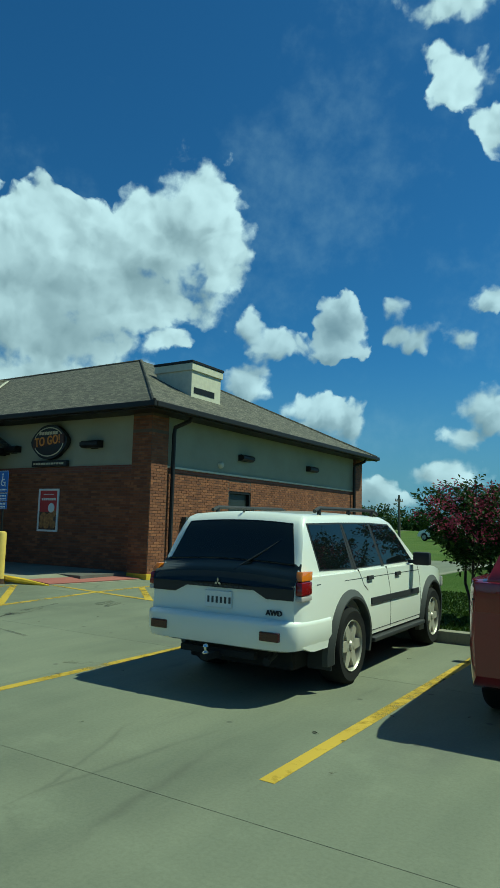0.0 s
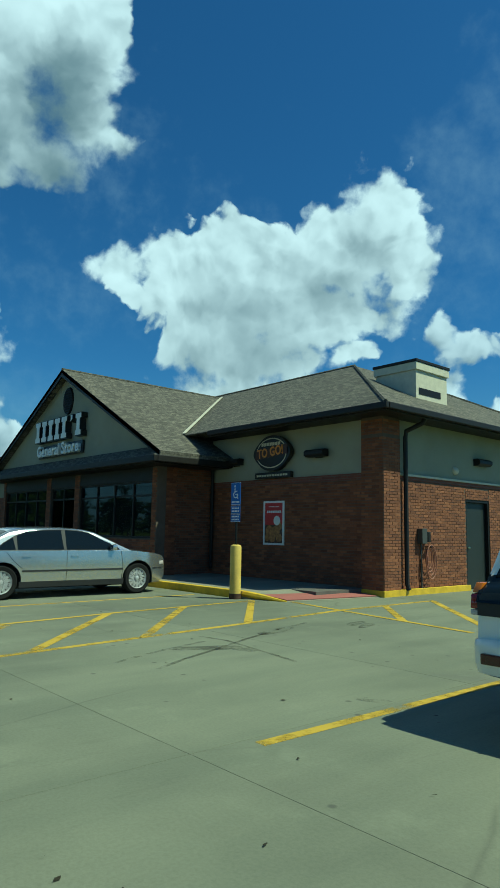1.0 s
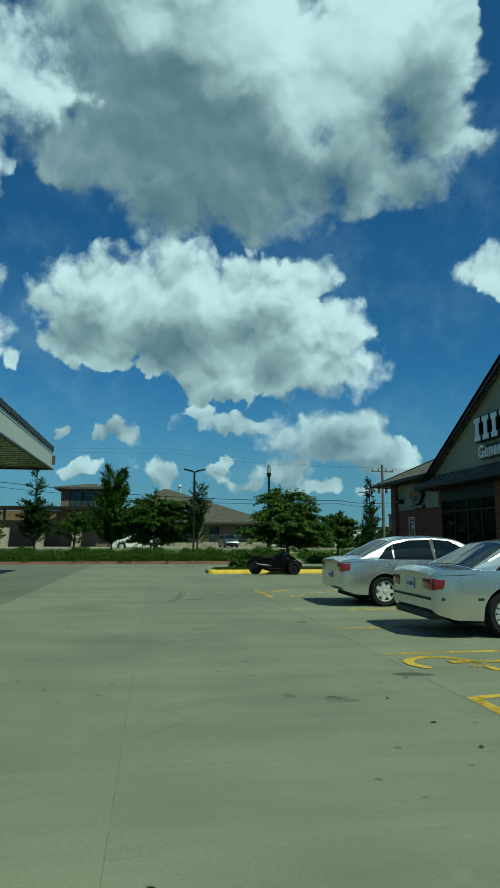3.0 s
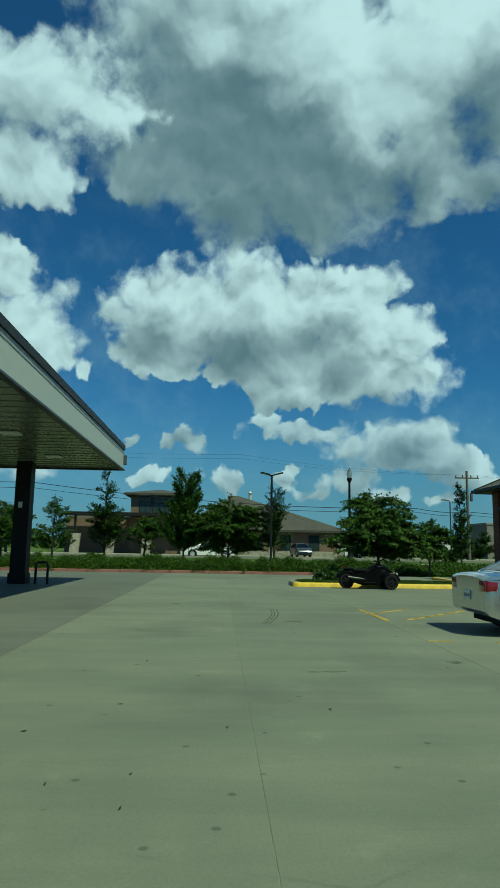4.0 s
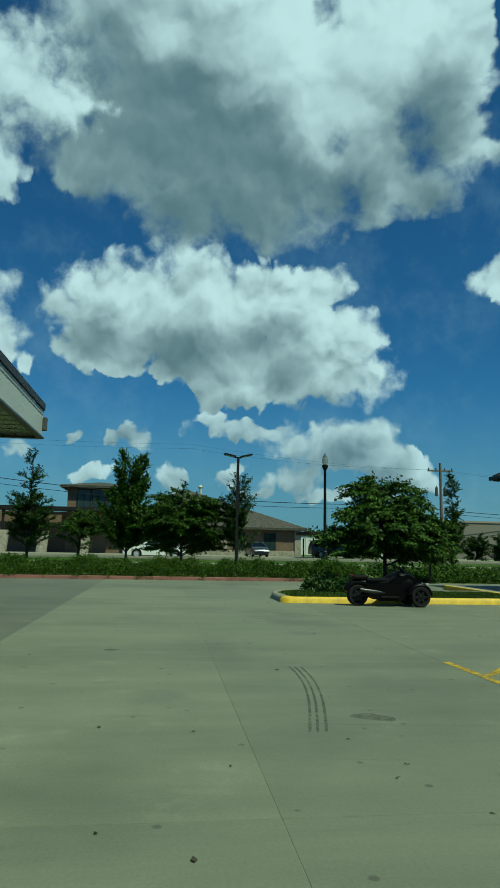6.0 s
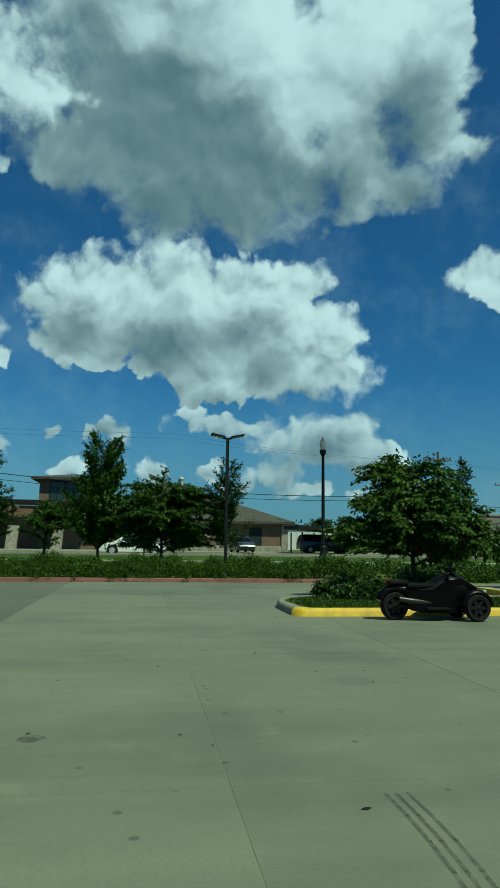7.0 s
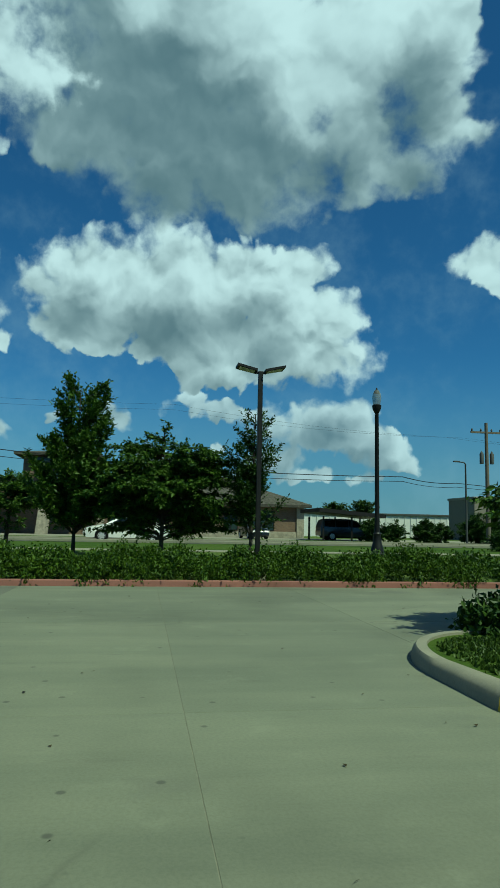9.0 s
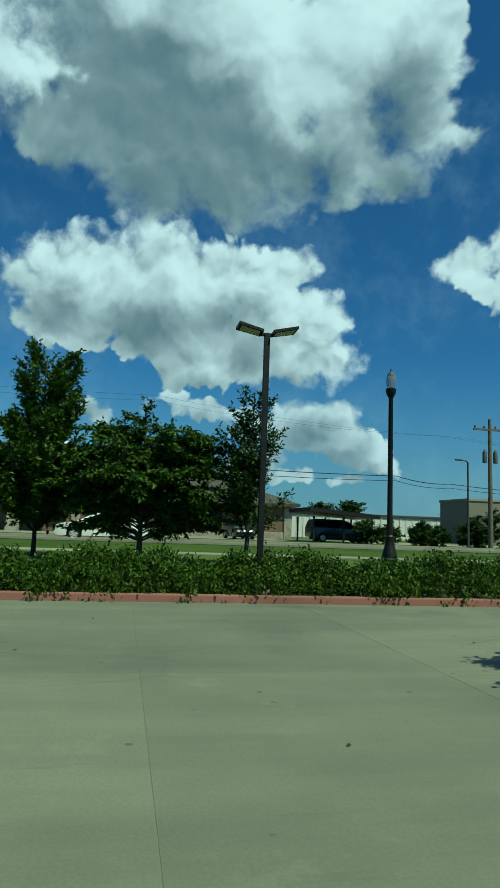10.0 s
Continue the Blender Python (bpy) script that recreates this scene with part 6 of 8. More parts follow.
redcar, _ = build_sedan("parked_hatchback", "dark red car with clear and red tail lamps", REDPAINT, 0.86,
                        [(-2.15, 0.92), (-2.12, 0.97), (-2.0, 1.0), (-1.3, 1.0), (0.9, 0.98), (1.2, 0.96), (1.8, 0.86), (2.15, 0.72), (2.25, 0.5)],
                        [(-2.10, 1.0), (-1.85, 1.40), (-1.6, 1.50), (-0.4, 1.55), (0.2, 1.52), (0.42, 1.46), (1.15, 0.98)],
                        (0.69, 0.48, 1.50), 2.60, -2.15, 2.25, 0.32, ALLOY_SILVER, 7, "bar",
                        dict(SMALL_SEDAN, rear=(-2.06, -1.87, 0.95, 0.90), side=[[(-1.70, 1.03), (-1.60, 1.36), (-0.95, 1.45), (-0.90, 1.02)], [(-0.84, 1.02), (-0.86, 1.45), (-0.22, 1.48), (-0.22, 1.0)], [(-0.16, 1.0), (-0.16, 1.48), (0.20, 1.44), (0.85, 1.02), (0.85, 0.99)]], pillar=[(-0.22, -0.16, 1.0, 1.45)]), (0.80, 1.0, 0.36, 0.55), 0.72, rubber=False)
redcar.matrix_world = pose(10.0, -5.02, 0, 0, 0, 1.5) @ Matrix.Scale(1.04, 4)
whitecar, _ = build_sedan("street_saloon", "white saloon on the street", WHITEPAINT, 0.88,
                          [(-2.4, 0.84), (-2.36, 0.88), (-2.2, 0.92), (-1.9, 0.95), (-1.5, 0.94), (1.0, 0.93), (1.4, 0.90), (2.0, 0.80), (2.30, 0.70), (2.4, 0.55)],
                          [(-1.95, 0.95), (-1.25, 1.34), (-0.95, 1.40), (-0.3, 1.42), (0.25, 1.39), (0.55, 1.32), (1.25, 0.93)],
                          (0.81, 0.58, 1.42), 2.77, -2.4, 2.4, 0.32, ALLOY_SILVER, 7, "bar", LONG_SEDAN, (0.66, 0.82, 0.25, 0.45), 0.7, rubber=False)
whitecar.matrix_world = pose(-54.6, -13.3, lay(-54) + 0.018, 0, 0, 180)

# ---- plants ----
def leaf_cloud(name, centres, spread, per, size, mat, rng, parent=None, hang=0.35):
    """Many small pointed leaves scattered round the ends of twigs."""
    c = np.repeat(np.asarray(centres, float), per, axis=0)
    n = len(c)
    c = c + rng.normal(0, 1, (n, 3)) * spread
    d = rng.normal(0, 1, (n, 3))
    d[:, 2] -= hang * 1.5
    d /= np.linalg.norm(d, axis=1)[:, None]
    s = np.cross(d, rng.normal(0, 1, (n, 3)))
    s /= np.linalg.norm(s, axis=1)[:, None] + 1e-9
    up = np.cross(s, d)
    L = size * rng.uniform(0.7, 1.35, (n, 1))
    w = L * 0.27
    base, tip = c - d * L / 2, c + d * L / 2 - up * L * 0.10
    a, b = c + s * w + up * L * 0.05, c - s * w + up * L * 0.05
    verts = np.stack([base, a, tip, b], 1).reshape(-1, 3)
    idx = np.arange(n)[:, None] * 4
    me = bpy.data.meshes.new(name)
    me.from_pydata(verts.tolist(), [], (idx + np.array([[0, 1, 2, 3]])).tolist())
    me.materials.append(mat)
    ob = new(name, me)
    if parent:
        ob.parent = parent
    return ob


def leaf_sprays(name, bases, ways, lens, per, size, mat, rng, parent, hang):
    """Pointed leaves set in two ranks along many twigs; each twig droops a little towards its tip."""
    n = len(bases)
    t = np.tile((np.arange(per) + 0.6) / per, n)[:, None]
    o, d, L0 = (np.repeat(np.asarray(v, float), per, axis=0) for v in (bases, ways, np.asarray(lens)[:, None]))
    d /= np.linalg.norm(d, axis=1)[:, None]
    side = np.cross(d, (0, 0, 1.0)) + rng.normal(0, 0.25, d.shape)
    side /= np.linalg.norm(side, axis=1)[:, None] + 1e-9
    rank = np.tile(np.where(np.arange(per) % 2, 1.0, -1.0), n)[:, None]
    c = o + d * L0 * t + rng.normal(0, 0.02, d.shape)
    c[:, 2] -= (hang * 0.30 * L0 * t * t)[:, 0]
    way = d * 0.75 + side * rank * 0.8 + rng.normal(0, 0.30, d.shape)
    way[:, 2] -= hang
    way /= np.linalg.norm(way, axis=1)[:, None]
    s = np.cross(way, rng.normal(0, 0.45, way.shape) + (0, 0, 1.0))
    s /= np.linalg.norm(s, axis=1)[:, None] + 1e-9
    up = np.cross(s, way)
    L = size * rng.uniform(0.65, 1.35, (len(c), 1))
    verts = np.stack([c, c + way * L * 0.45 + s * L * 0.27 + up * L * 0.05, c + way * L - up * L * 0.16, c + way * L * 0.45 - s * L * 0.27 + up * L * 0.05], 1).reshape(-1, 3)
    me = bpy.data.meshes.new(name)
    me.from_pydata(verts.tolist(), [], (np.arange(len(c))[:, None] * 4 + np.array([[0, 1, 2, 3]])).tolist())
    me.materials.append(mat)
    ob = new(name, me)
    ob.parent = parent
    return ob


def sample_crown(heaps, n, rng):
    """Points near the skin of a union of egg-shaped heaps (x, y, z, rx, ry, rz)."""
    h = np.array(heaps)
    vol = h[:, 3] * h[:, 4] * h[:, 5]
    k = rng.choice(len(h), n, p=vol / vol.sum())
    v = rng.normal(0, 1, (n, 3))
    v /= np.linalg.norm(v, axis=1)[:, None]
    r = rng.uniform(0.35, 1.0, (n, 1)) ** 0.5
    return h[k, :3] + v * r * h[k, 3:]


def tree(x, y, label, heaps, trunk, stem=0.09, boughs=60, leaf=0.13, rise=0.5, mat=None, seed=1, z=None, hang=0.35, name="tree", stems=1, per=11, spread=0.16, flat=0.6, droop=0.0):
    """A tapered trunk whose boughs run out to the skin of the crown, each with tufts of leaves along its outer part."""
    rng = np.random.default_rng(seed)
    ob = thing(name, label, "tree" if name == "tree" else "shrub", at=pose(x, y, lay(x) if z is None else z))
    h = np.array(heaps)
    vol = h[:, 3] * h[:, 4] * h[:, 5]
    k = rng.choice(len(h), boughs, p=(vol ** 0.6) / (vol ** 0.6).sum())
    v = rng.normal(0, 1, (boughs, 3))
    v[:, 2] += 0.25
    v /= np.linalg.norm(v, axis=1)[:, None]
    ends = h[k, :3] + v * rng.uniform(0.55, 1.08, (boughs, 1)) * h[k, 3:]
    high = max(q[2] + q[5] for q in heaps)
    cx, cy = np.mean(h[:, 0]), np.mean(h[:, 1])
    bm = B()
    for s in range(stems):
        ox, oy = (0, 0) if stems == 1 else (rng.uniform(-0.25, 0.25), rng.uniform(-0.25, 0.25))
        tube(bm, [(ox * 0.3, oy * 0.3, -0.1), (ox * 0.4 + rng.uniform(-0.03, 0.03), oy * 0.4, trunk * 0.5), (ox + cx * 0.2, oy + cy * 0.2, trunk), (ox + cx * 0.6, oy + cy * 0.6, (trunk + high) / 2), (ox + cx, oy + cy, high * 0.9)],
             [stem * 1.25, stem, stem * 0.85, stem * 0.45, 0.012], 8)
    part("trunk", bm, BARK, ob, smooth=50)
    bases, ways, lens = [], [], []
    for p in ends:
        run = math.hypot(p[0] - cx, p[1] - cy)
        t = max(trunk * 0.8, min(high * 0.85, p[2] - run * rise))
        f = min(1, max(0, (t - trunk) / max(0.1, high - trunk)))
        root, end = Vector((cx * f, cy * f, t)), Vector(p)
        mid = root.lerp(end, 0.55) + Vector((rng.uniform(-0.1, 0.1), rng.uniform(-0.1, 0.1), 0.10 * run * (1 - rise) + 0.03))
        end.z -= droop * run
        bm = B()
        tube(bm, (root, mid, end), (stem * 0.30, stem * 0.17, 0.005), 5)
        part("limb", bm, BARK, ob)
        n = max(6, int((end - root).length / (spread * 0.42)))
        along = (end - root).normalized()
        for j in range(n):
            w = 0.18 + 0.84 * (j + rng.uniform(0, 1)) / n
            bases.append(root.lerp(mid, w / 0.55) if w < 0.55 else mid.lerp(end, min(1.0, (w - 0.55) / 0.45)))
            stray = rng.normal(0, 0.75 * (1.25 - 0.75 * w), 3)
            stray[2] = stray[2] * flat + 0.12
            ways.append(along + Vector(stray))
            lens.append(spread * rng.uniform(1.3, 2.6) * (1.25 - 0.45 * w))
    leaf_sprays("crown", bases, ways, lens, per, leaf, mat or LEAF, rng, ob, hang)
    return ob


tree(-24.5, -5.9, "broad dark green tree on the kerbed island with drooping boughs", [(0, 0, 2.0, 1.7, 2.0, 0.9), (0.1, -1.3, 1.75, 1.1, 1.0, 0.7), (0.1, 1.2, 1.6, 1.2, 1.1, 0.75), (0, 0.35, 2.7, 1.1, 1.1, 0.75), (0, -0.7, 2.8, 0.8, 0.8, 0.75)], 0.75, 0.075, 180, 0.115, 0.25, LEAF, 3, 0.12, 0.6, droop=0.14, per=12)
tree(-31.2, -1.7, "small dark green tree beyond the island", [(0, 0, 1.7, 1.2, 1.25, 0.8), (0, 0.3, 2.2, 0.8, 0.8, 0.6)], 0.8, 0.06, 60, 0.13, 0.35, LEAF, 4)
tree(-38.6, 2.7, "slim upright tree with small leaves", [(0, 0, 1.8, 0.7, 0.75, 1.0), (0, 0, 3.0, 0.5, 0.5, 1.1), (0, 0, 4.4, 0.28, 0.28, 0.9)], 0.8, 0.06, 60, 0.12, 1.2, LEAF_DARK, 5, flat=1.0)
tree(-38.0, -14.6, "tall green pear tree with upswept boughs behind the hedge", [(0, 0.1, 2.3, 1.5, 1.9, 1.0), (0, 0.15, 3.4, 0.9, 1.0, 1.0), (0, 0.5, 4.3, 0.45, 0.42, 0.9), (0, 0.6, 4.9, 0.42, 0.34, 1.0), (0, -0.4, 4.4, 0.42, 0.38, 1.15), (0, -1.0, 3.1, 0.5, 0.5, 0.8)], 0.75, 0.06, 140, 0.125, 1.3, LEAF, 6, hang=-0.2, flat=1.1, spread=0.17)
tree(-37.0, -11.9, "broad spreading green tree behind the hedge", [(0, 0, 2.1, 1.8, 2.3, 0.9), (0, -1.5, 2.1, 1.1, 1.2, 0.8), (0, 1.5, 2.1, 1.1, 1.2, 0.8), (0, 0.9, 2.95, 1.2, 1.4, 0.65), (0, -1.0, 2.95, 1.2, 1.4, 0.65), (0, -0.1, 3.5, 0.3, 0.4, 0.7), (0, 1.5, 1.35, 1.0, 1.0, 0.5), (0, -1.3, 1.35, 1.0, 1.0, 0.5)], 0.65, 0.075, 210, 0.125, 0.3, LEAF, 7, hang=0.4, droop=0.08, per=12)
tree(-36.4, -9.25, "slim upright tree beside the twin lamp post", [(0, 0.1, 1.9, 0.8, 0.95, 0.9), (0, 0.1, 3.0, 0.75, 0.85, 1.0), (0, -0.2, 4.1, 0.32, 0.32, 0.9), (0, 0.35, 4.0, 0.3, 0.28, 0.85)], 0.8, 0.06, 80, 0.105, 1.2, LEAF_DARK, 8, hang=-0.1, flat=1.1, spread=0.15, per=9)
tree(-38.3, -19.4, "tall conical green tree behind the hedge", [(0, 0, 1.7, 1.5, 1.45, 0.8), (0, 0, 2.7, 1.15, 1.1, 0.9), (0, 0, 3.9, 0.6, 0.6, 0.9), (0, 0, 5.0, 0.25, 0.25, 0.8)], 0.6, 0.08, 90, 0.115, 0.5, LEAF_DARK, 9, hang=-0.1)
tree(-38.6, -22.6, "young green tree behind the hedge", [(0, 0, 1.5, 1.3, 1.3, 0.8), (0, 0.2, 2.6, 0.8, 0.8, 0.9), (0, 0, 3.5, 0.3, 0.3, 0.5)], 0.6, 0.07, 60, 0.115, 0.5, LEAF, 10)
tree(-38.4, -25.6, "young green tree behind the hedge", [(0, 0, 1.6, 1.3, 1.3, 0.9), (0, 0, 2.8, 0.8, 0.8, 0.9)], 0.6, 0.07, 60, 0.115, 0.5, LEAF, 11)
tree(-42.0, -17.4, "round olive green tree behind the hedge", [(0, 0, 1.7, 1.3, 1.4, 0.9), (0, 0.3, 2.3, 0.9, 0.9, 0.5)], 0.7, 0.08, 65, 0.12, 0.3, LEAF, 12)
for k, (x, y, s) in enumerate(((-64.5, 4.6, 1.0), (-64.8, 6.4, 0.8), (-64.2, 8.5, 0.9), (-65.0, 10.2, 0.8), (-63.8, 12.4, 1.2), (-66.0, 14.6, 1.5), (-65.4, 17.0, 1.4), (-66.0, 20.0, 1.5), (-47.0, 5.0, 0.5))):
    tree(x, y, "rounded green shrub by the far street side", [(0, 0, 0.8 * s, 0.9 * s, 1.1 * s, 0.8 * s), (0, 0.3 * s, 1.4 * s, 0.5 * s, 0.5 * s, 0.5 * s)], 0.25, 0.04, 55, 0.15, 0.6, LEAF_DARK, 20 + k, name="shrub", per=12)
for k, (x, y, h) in enumerate(((-104, 13.0, 4.6), (-106, 17.5, 5.0), (-60.0, 34.0, 4.5), (-66, -34, 4.5), (-72, -40, 5.5), (-70, -47, 5.0))):
    tree(x, y, "distant dark green tree beyond the buildings", [(0, 0, h * 0.62, h * 0.42, h * 0.45, h * 0.36), (0, 1.0, h * 0.75, h * 0.3, h * 0.3, h * 0.25)], h * 0.3, 0.14, 45, 0.30, 0.5, LEAF_DARK, 40 + k, spread=0.34)


def hedge():
    rng = np.random.default_rng(77)
    n = 7600
    y = rng.uniform(-46, -4.4, n)
    u = rng.uniform(-1, 1, n)
    lump = 0.10 * np.sin(y * 1.9) + 0.07 * np.sin(y * 4.3 + 1.0) + 0.05 * np.sin(y * 9.1)
    top = 0.66 + lump - 0.36 * np.abs(u) ** 3
    z = lay(-31) + 0.12 + (top - 0.05) * rng.uniform(0.05, 1.0, n) ** 0.55
    x = -32.6 + u * (1.0 + 0.12 * np.sin(y * 3.1))
    ob = leaf_cloud("hedge", np.stack([x, y, z], 1), 0.08, 24, 0.078, LEAF_BUSH, rng, None, 0.5)
    tagged(ob, "low loose green hedge hanging over the red kerb", "hedge", kind="stuff")
    # sprigs that hang over the kerb
    m = 1700
    y = rng.uniform(-46, -4.4, m)
    keep = (np.sin(y * 2.3) + np.sin(y * 5.1 + 2) + rng.normal(0, 0.7, m)) > 0.3
    y = y[keep]
    z = rng.uniform(0.02, 0.50, len(y))
    ob = leaf_cloud("hedge_sprigs", np.stack([-31.38 + 0.08 * rng.normal(0, 1, len(y)) - z * 0.5, y, z], 1), 0.07, 20, 0.075, LEAF_BUSH, rng, None, 1.2)
    tagged(ob, "green sprigs drooping over the kerb", "hedge", kind="stuff")
    # ground cover past the hedge's end
    m = 1500
    y, x = rng.uniform(-3.0, 6.0, m), rng.uniform(-36.5, -32.0, m)
    z = np.array([lay(v) for v in x]) + 0.05 + 0.28 * rng.uniform(0, 1, m) * (0.6 + 0.4 * np.sin(y * 1.7))
    ob = leaf_cloud("ground_cover", np.stack([x, y, z], 1), 0.10, 16, 0.12, LEAF_BUSH, rng, None, 0.4)
    tagged(ob, "low green ground cover past the hedge's end", "ground cover", kind="stuff")


hedge()


def turf_blades(name, label, x0, x1, y0, y1, z, n, seed, keep=None):
    """Short mown blades standing on a bed."""
    rng = np.random.default_rng(seed)
    p = np.stack([rng.uniform(x0, x1, n), rng.uniform(y0, y1, n), np.full(n, z + 0.012)], 1)
    if keep:
        p = p[[keep(x, y) for x, y, _ in p]]
    ob = leaf_cloud(name, p, (0.02, 0.02, 0.008), 5, 0.06, TURFBLADE, rng, None, -1.4)
    tagged(ob, label, "grass", kind="stuff")


TURFBLADE = foliage_mat("turf_blade", (0.030, 0.060, 0.008), (0.085, 0.130, 0.020), 0.2)
turf_blades("grass", "mown grass blades on the kerbed island", -23.75, -21.15, -9.45, -3.0, 0.12, 5200, 91, lambda x, y: y > -8.4 or (x + 22.45) ** 2 / 1.5 + (y + 8.45) ** 2 < 1.25)
turf_blades("grass", "mown grass blades in the bed by the parked cars", 5.15, 11.5, -3.5, 1.5, 0.11, 6500, 92)


def low_bush(x, y, r, h, mat, seed, label, z0=0.1, stretch=1.0, n=150):
    rng = np.random.default_rng(seed)
    v = rng.normal(0, 1, (n, 3))
    v /= np.linalg.norm(v, axis=1)[:, None]
    p = v * rng.uniform(0.5, 1, (n, 1)) * np.array([r, r * stretch, h])
    p[:, 2] = np.abs(p[:, 2])
    ob = thing("bush", label, "shrub", at=pose(x, y, z0))
    for q in p[:22]:
        bm = B()
        tube(bm, ((q[0] * 0.1, q[1] * 0.1, -0.02), (q[0] * 0.5, q[1] * 0.5, q[2] * 0.75), q), (0.014, 0.010, 0.004), 5)
        part("stem", bm, BARK, ob)
    leaf_cloud("foliage", p, 0.07, 22, 0.10, mat, rng, ob, 0.3)
    return ob


low_bush(-23.3, -7.2, 0.75, 0.42, LEAF_DARK, 61, "dark straggling bush on the kerbed island", 0.12, 1.7, 220)
low_bush(-24.2, -8.0, 0.5, 0.5, LEAF_DARK, 62, "dark straggling bush on the kerbed island", 0.12, 1.3, 110)
BLOSSOM = foliage_mat("pink_blossom", (0.22, 0.02, 0.05), (0.42, 0.08, 0.13), 0.2)


def crape_myrtle(x, y, seed, heaps):
    ob = tree(x, y, "crape myrtle with dark leaves and crimson blossom", heaps, 0.5, 0.022, 70, 0.07, 0.9, LEAF_DARK, seed, 0.11, stems=5, per=9, spread=0.11)
    rng = np.random.default_rng(seed + 500)
    p = sample_crown(heaps, 150, rng)
    p = p[p[:, 2] > 1.15]
    leaf_cloud("blossom", p, 0.055, 30, 0.04, BLOSSOM, rng, ob, 0.0)
    return ob


crape_myrtle(8.05, -2.2, 71, [(0, 0, 1.45, 0.75, 0.7, 0.5), (0.55, 0.2, 1.6, 0.6, 0.6, 0.45), (-0.35, 0, 1.55, 0.5, 0.5, 0.4), (0.1, 0, 1.1, 0.7, 0.6, 0.35)])
crape_myrtle(10.2, -1.9, 72, [(0, 0, 1.45, 0.8, 0.7, 0.55), (0.4, 0.2, 1.7, 0.6, 0.6, 0.45)])


def far_woods(name, label, x0, y0, x1, y1, n, h, seed):
    rng = np.random.default_rng(seed)
    t = rng.uniform(0, 1, n)
    x, y = x0 + (x1 - x0) * t + rng.normal(0, 3, n), y0 + (y1 - y0) * t + rng.normal(0, 3, n)
    top = h * (0.7 + 0.2 * np.sin(t * 31) + 0.14 * np.sin(t * 87 + 1))
    z = top * rng.uniform(0, 1, n) ** 0.6
    ob = leaf_cloud(name, np.stack([x, y, z], 1), 0.8, 22, 0.8, LEAF_DARK, rng)
    tagged(ob, label, "woods", kind="stuff")


far_woods("far_woods", "distant belt of dark green trees", -160, 60, -40, 150, 800, 5.0, 81)
far_woods("far_woods", "distant belt of dark green trees", -60, 150, 120, 110, 900, 6.0, 82)
far_woods("far_woods", "distant belt of dark green trees", -150, -140, -150, 40, 700, 5.0, 83)
far_woods("far_woods", "distant belt of dark green trees", 120, 110, 150, -120, 500, 7.0, 84)
far_woods("far_woods", "distant belt of dark green trees", 150, -120, -150, -140, 800, 7.0, 85)

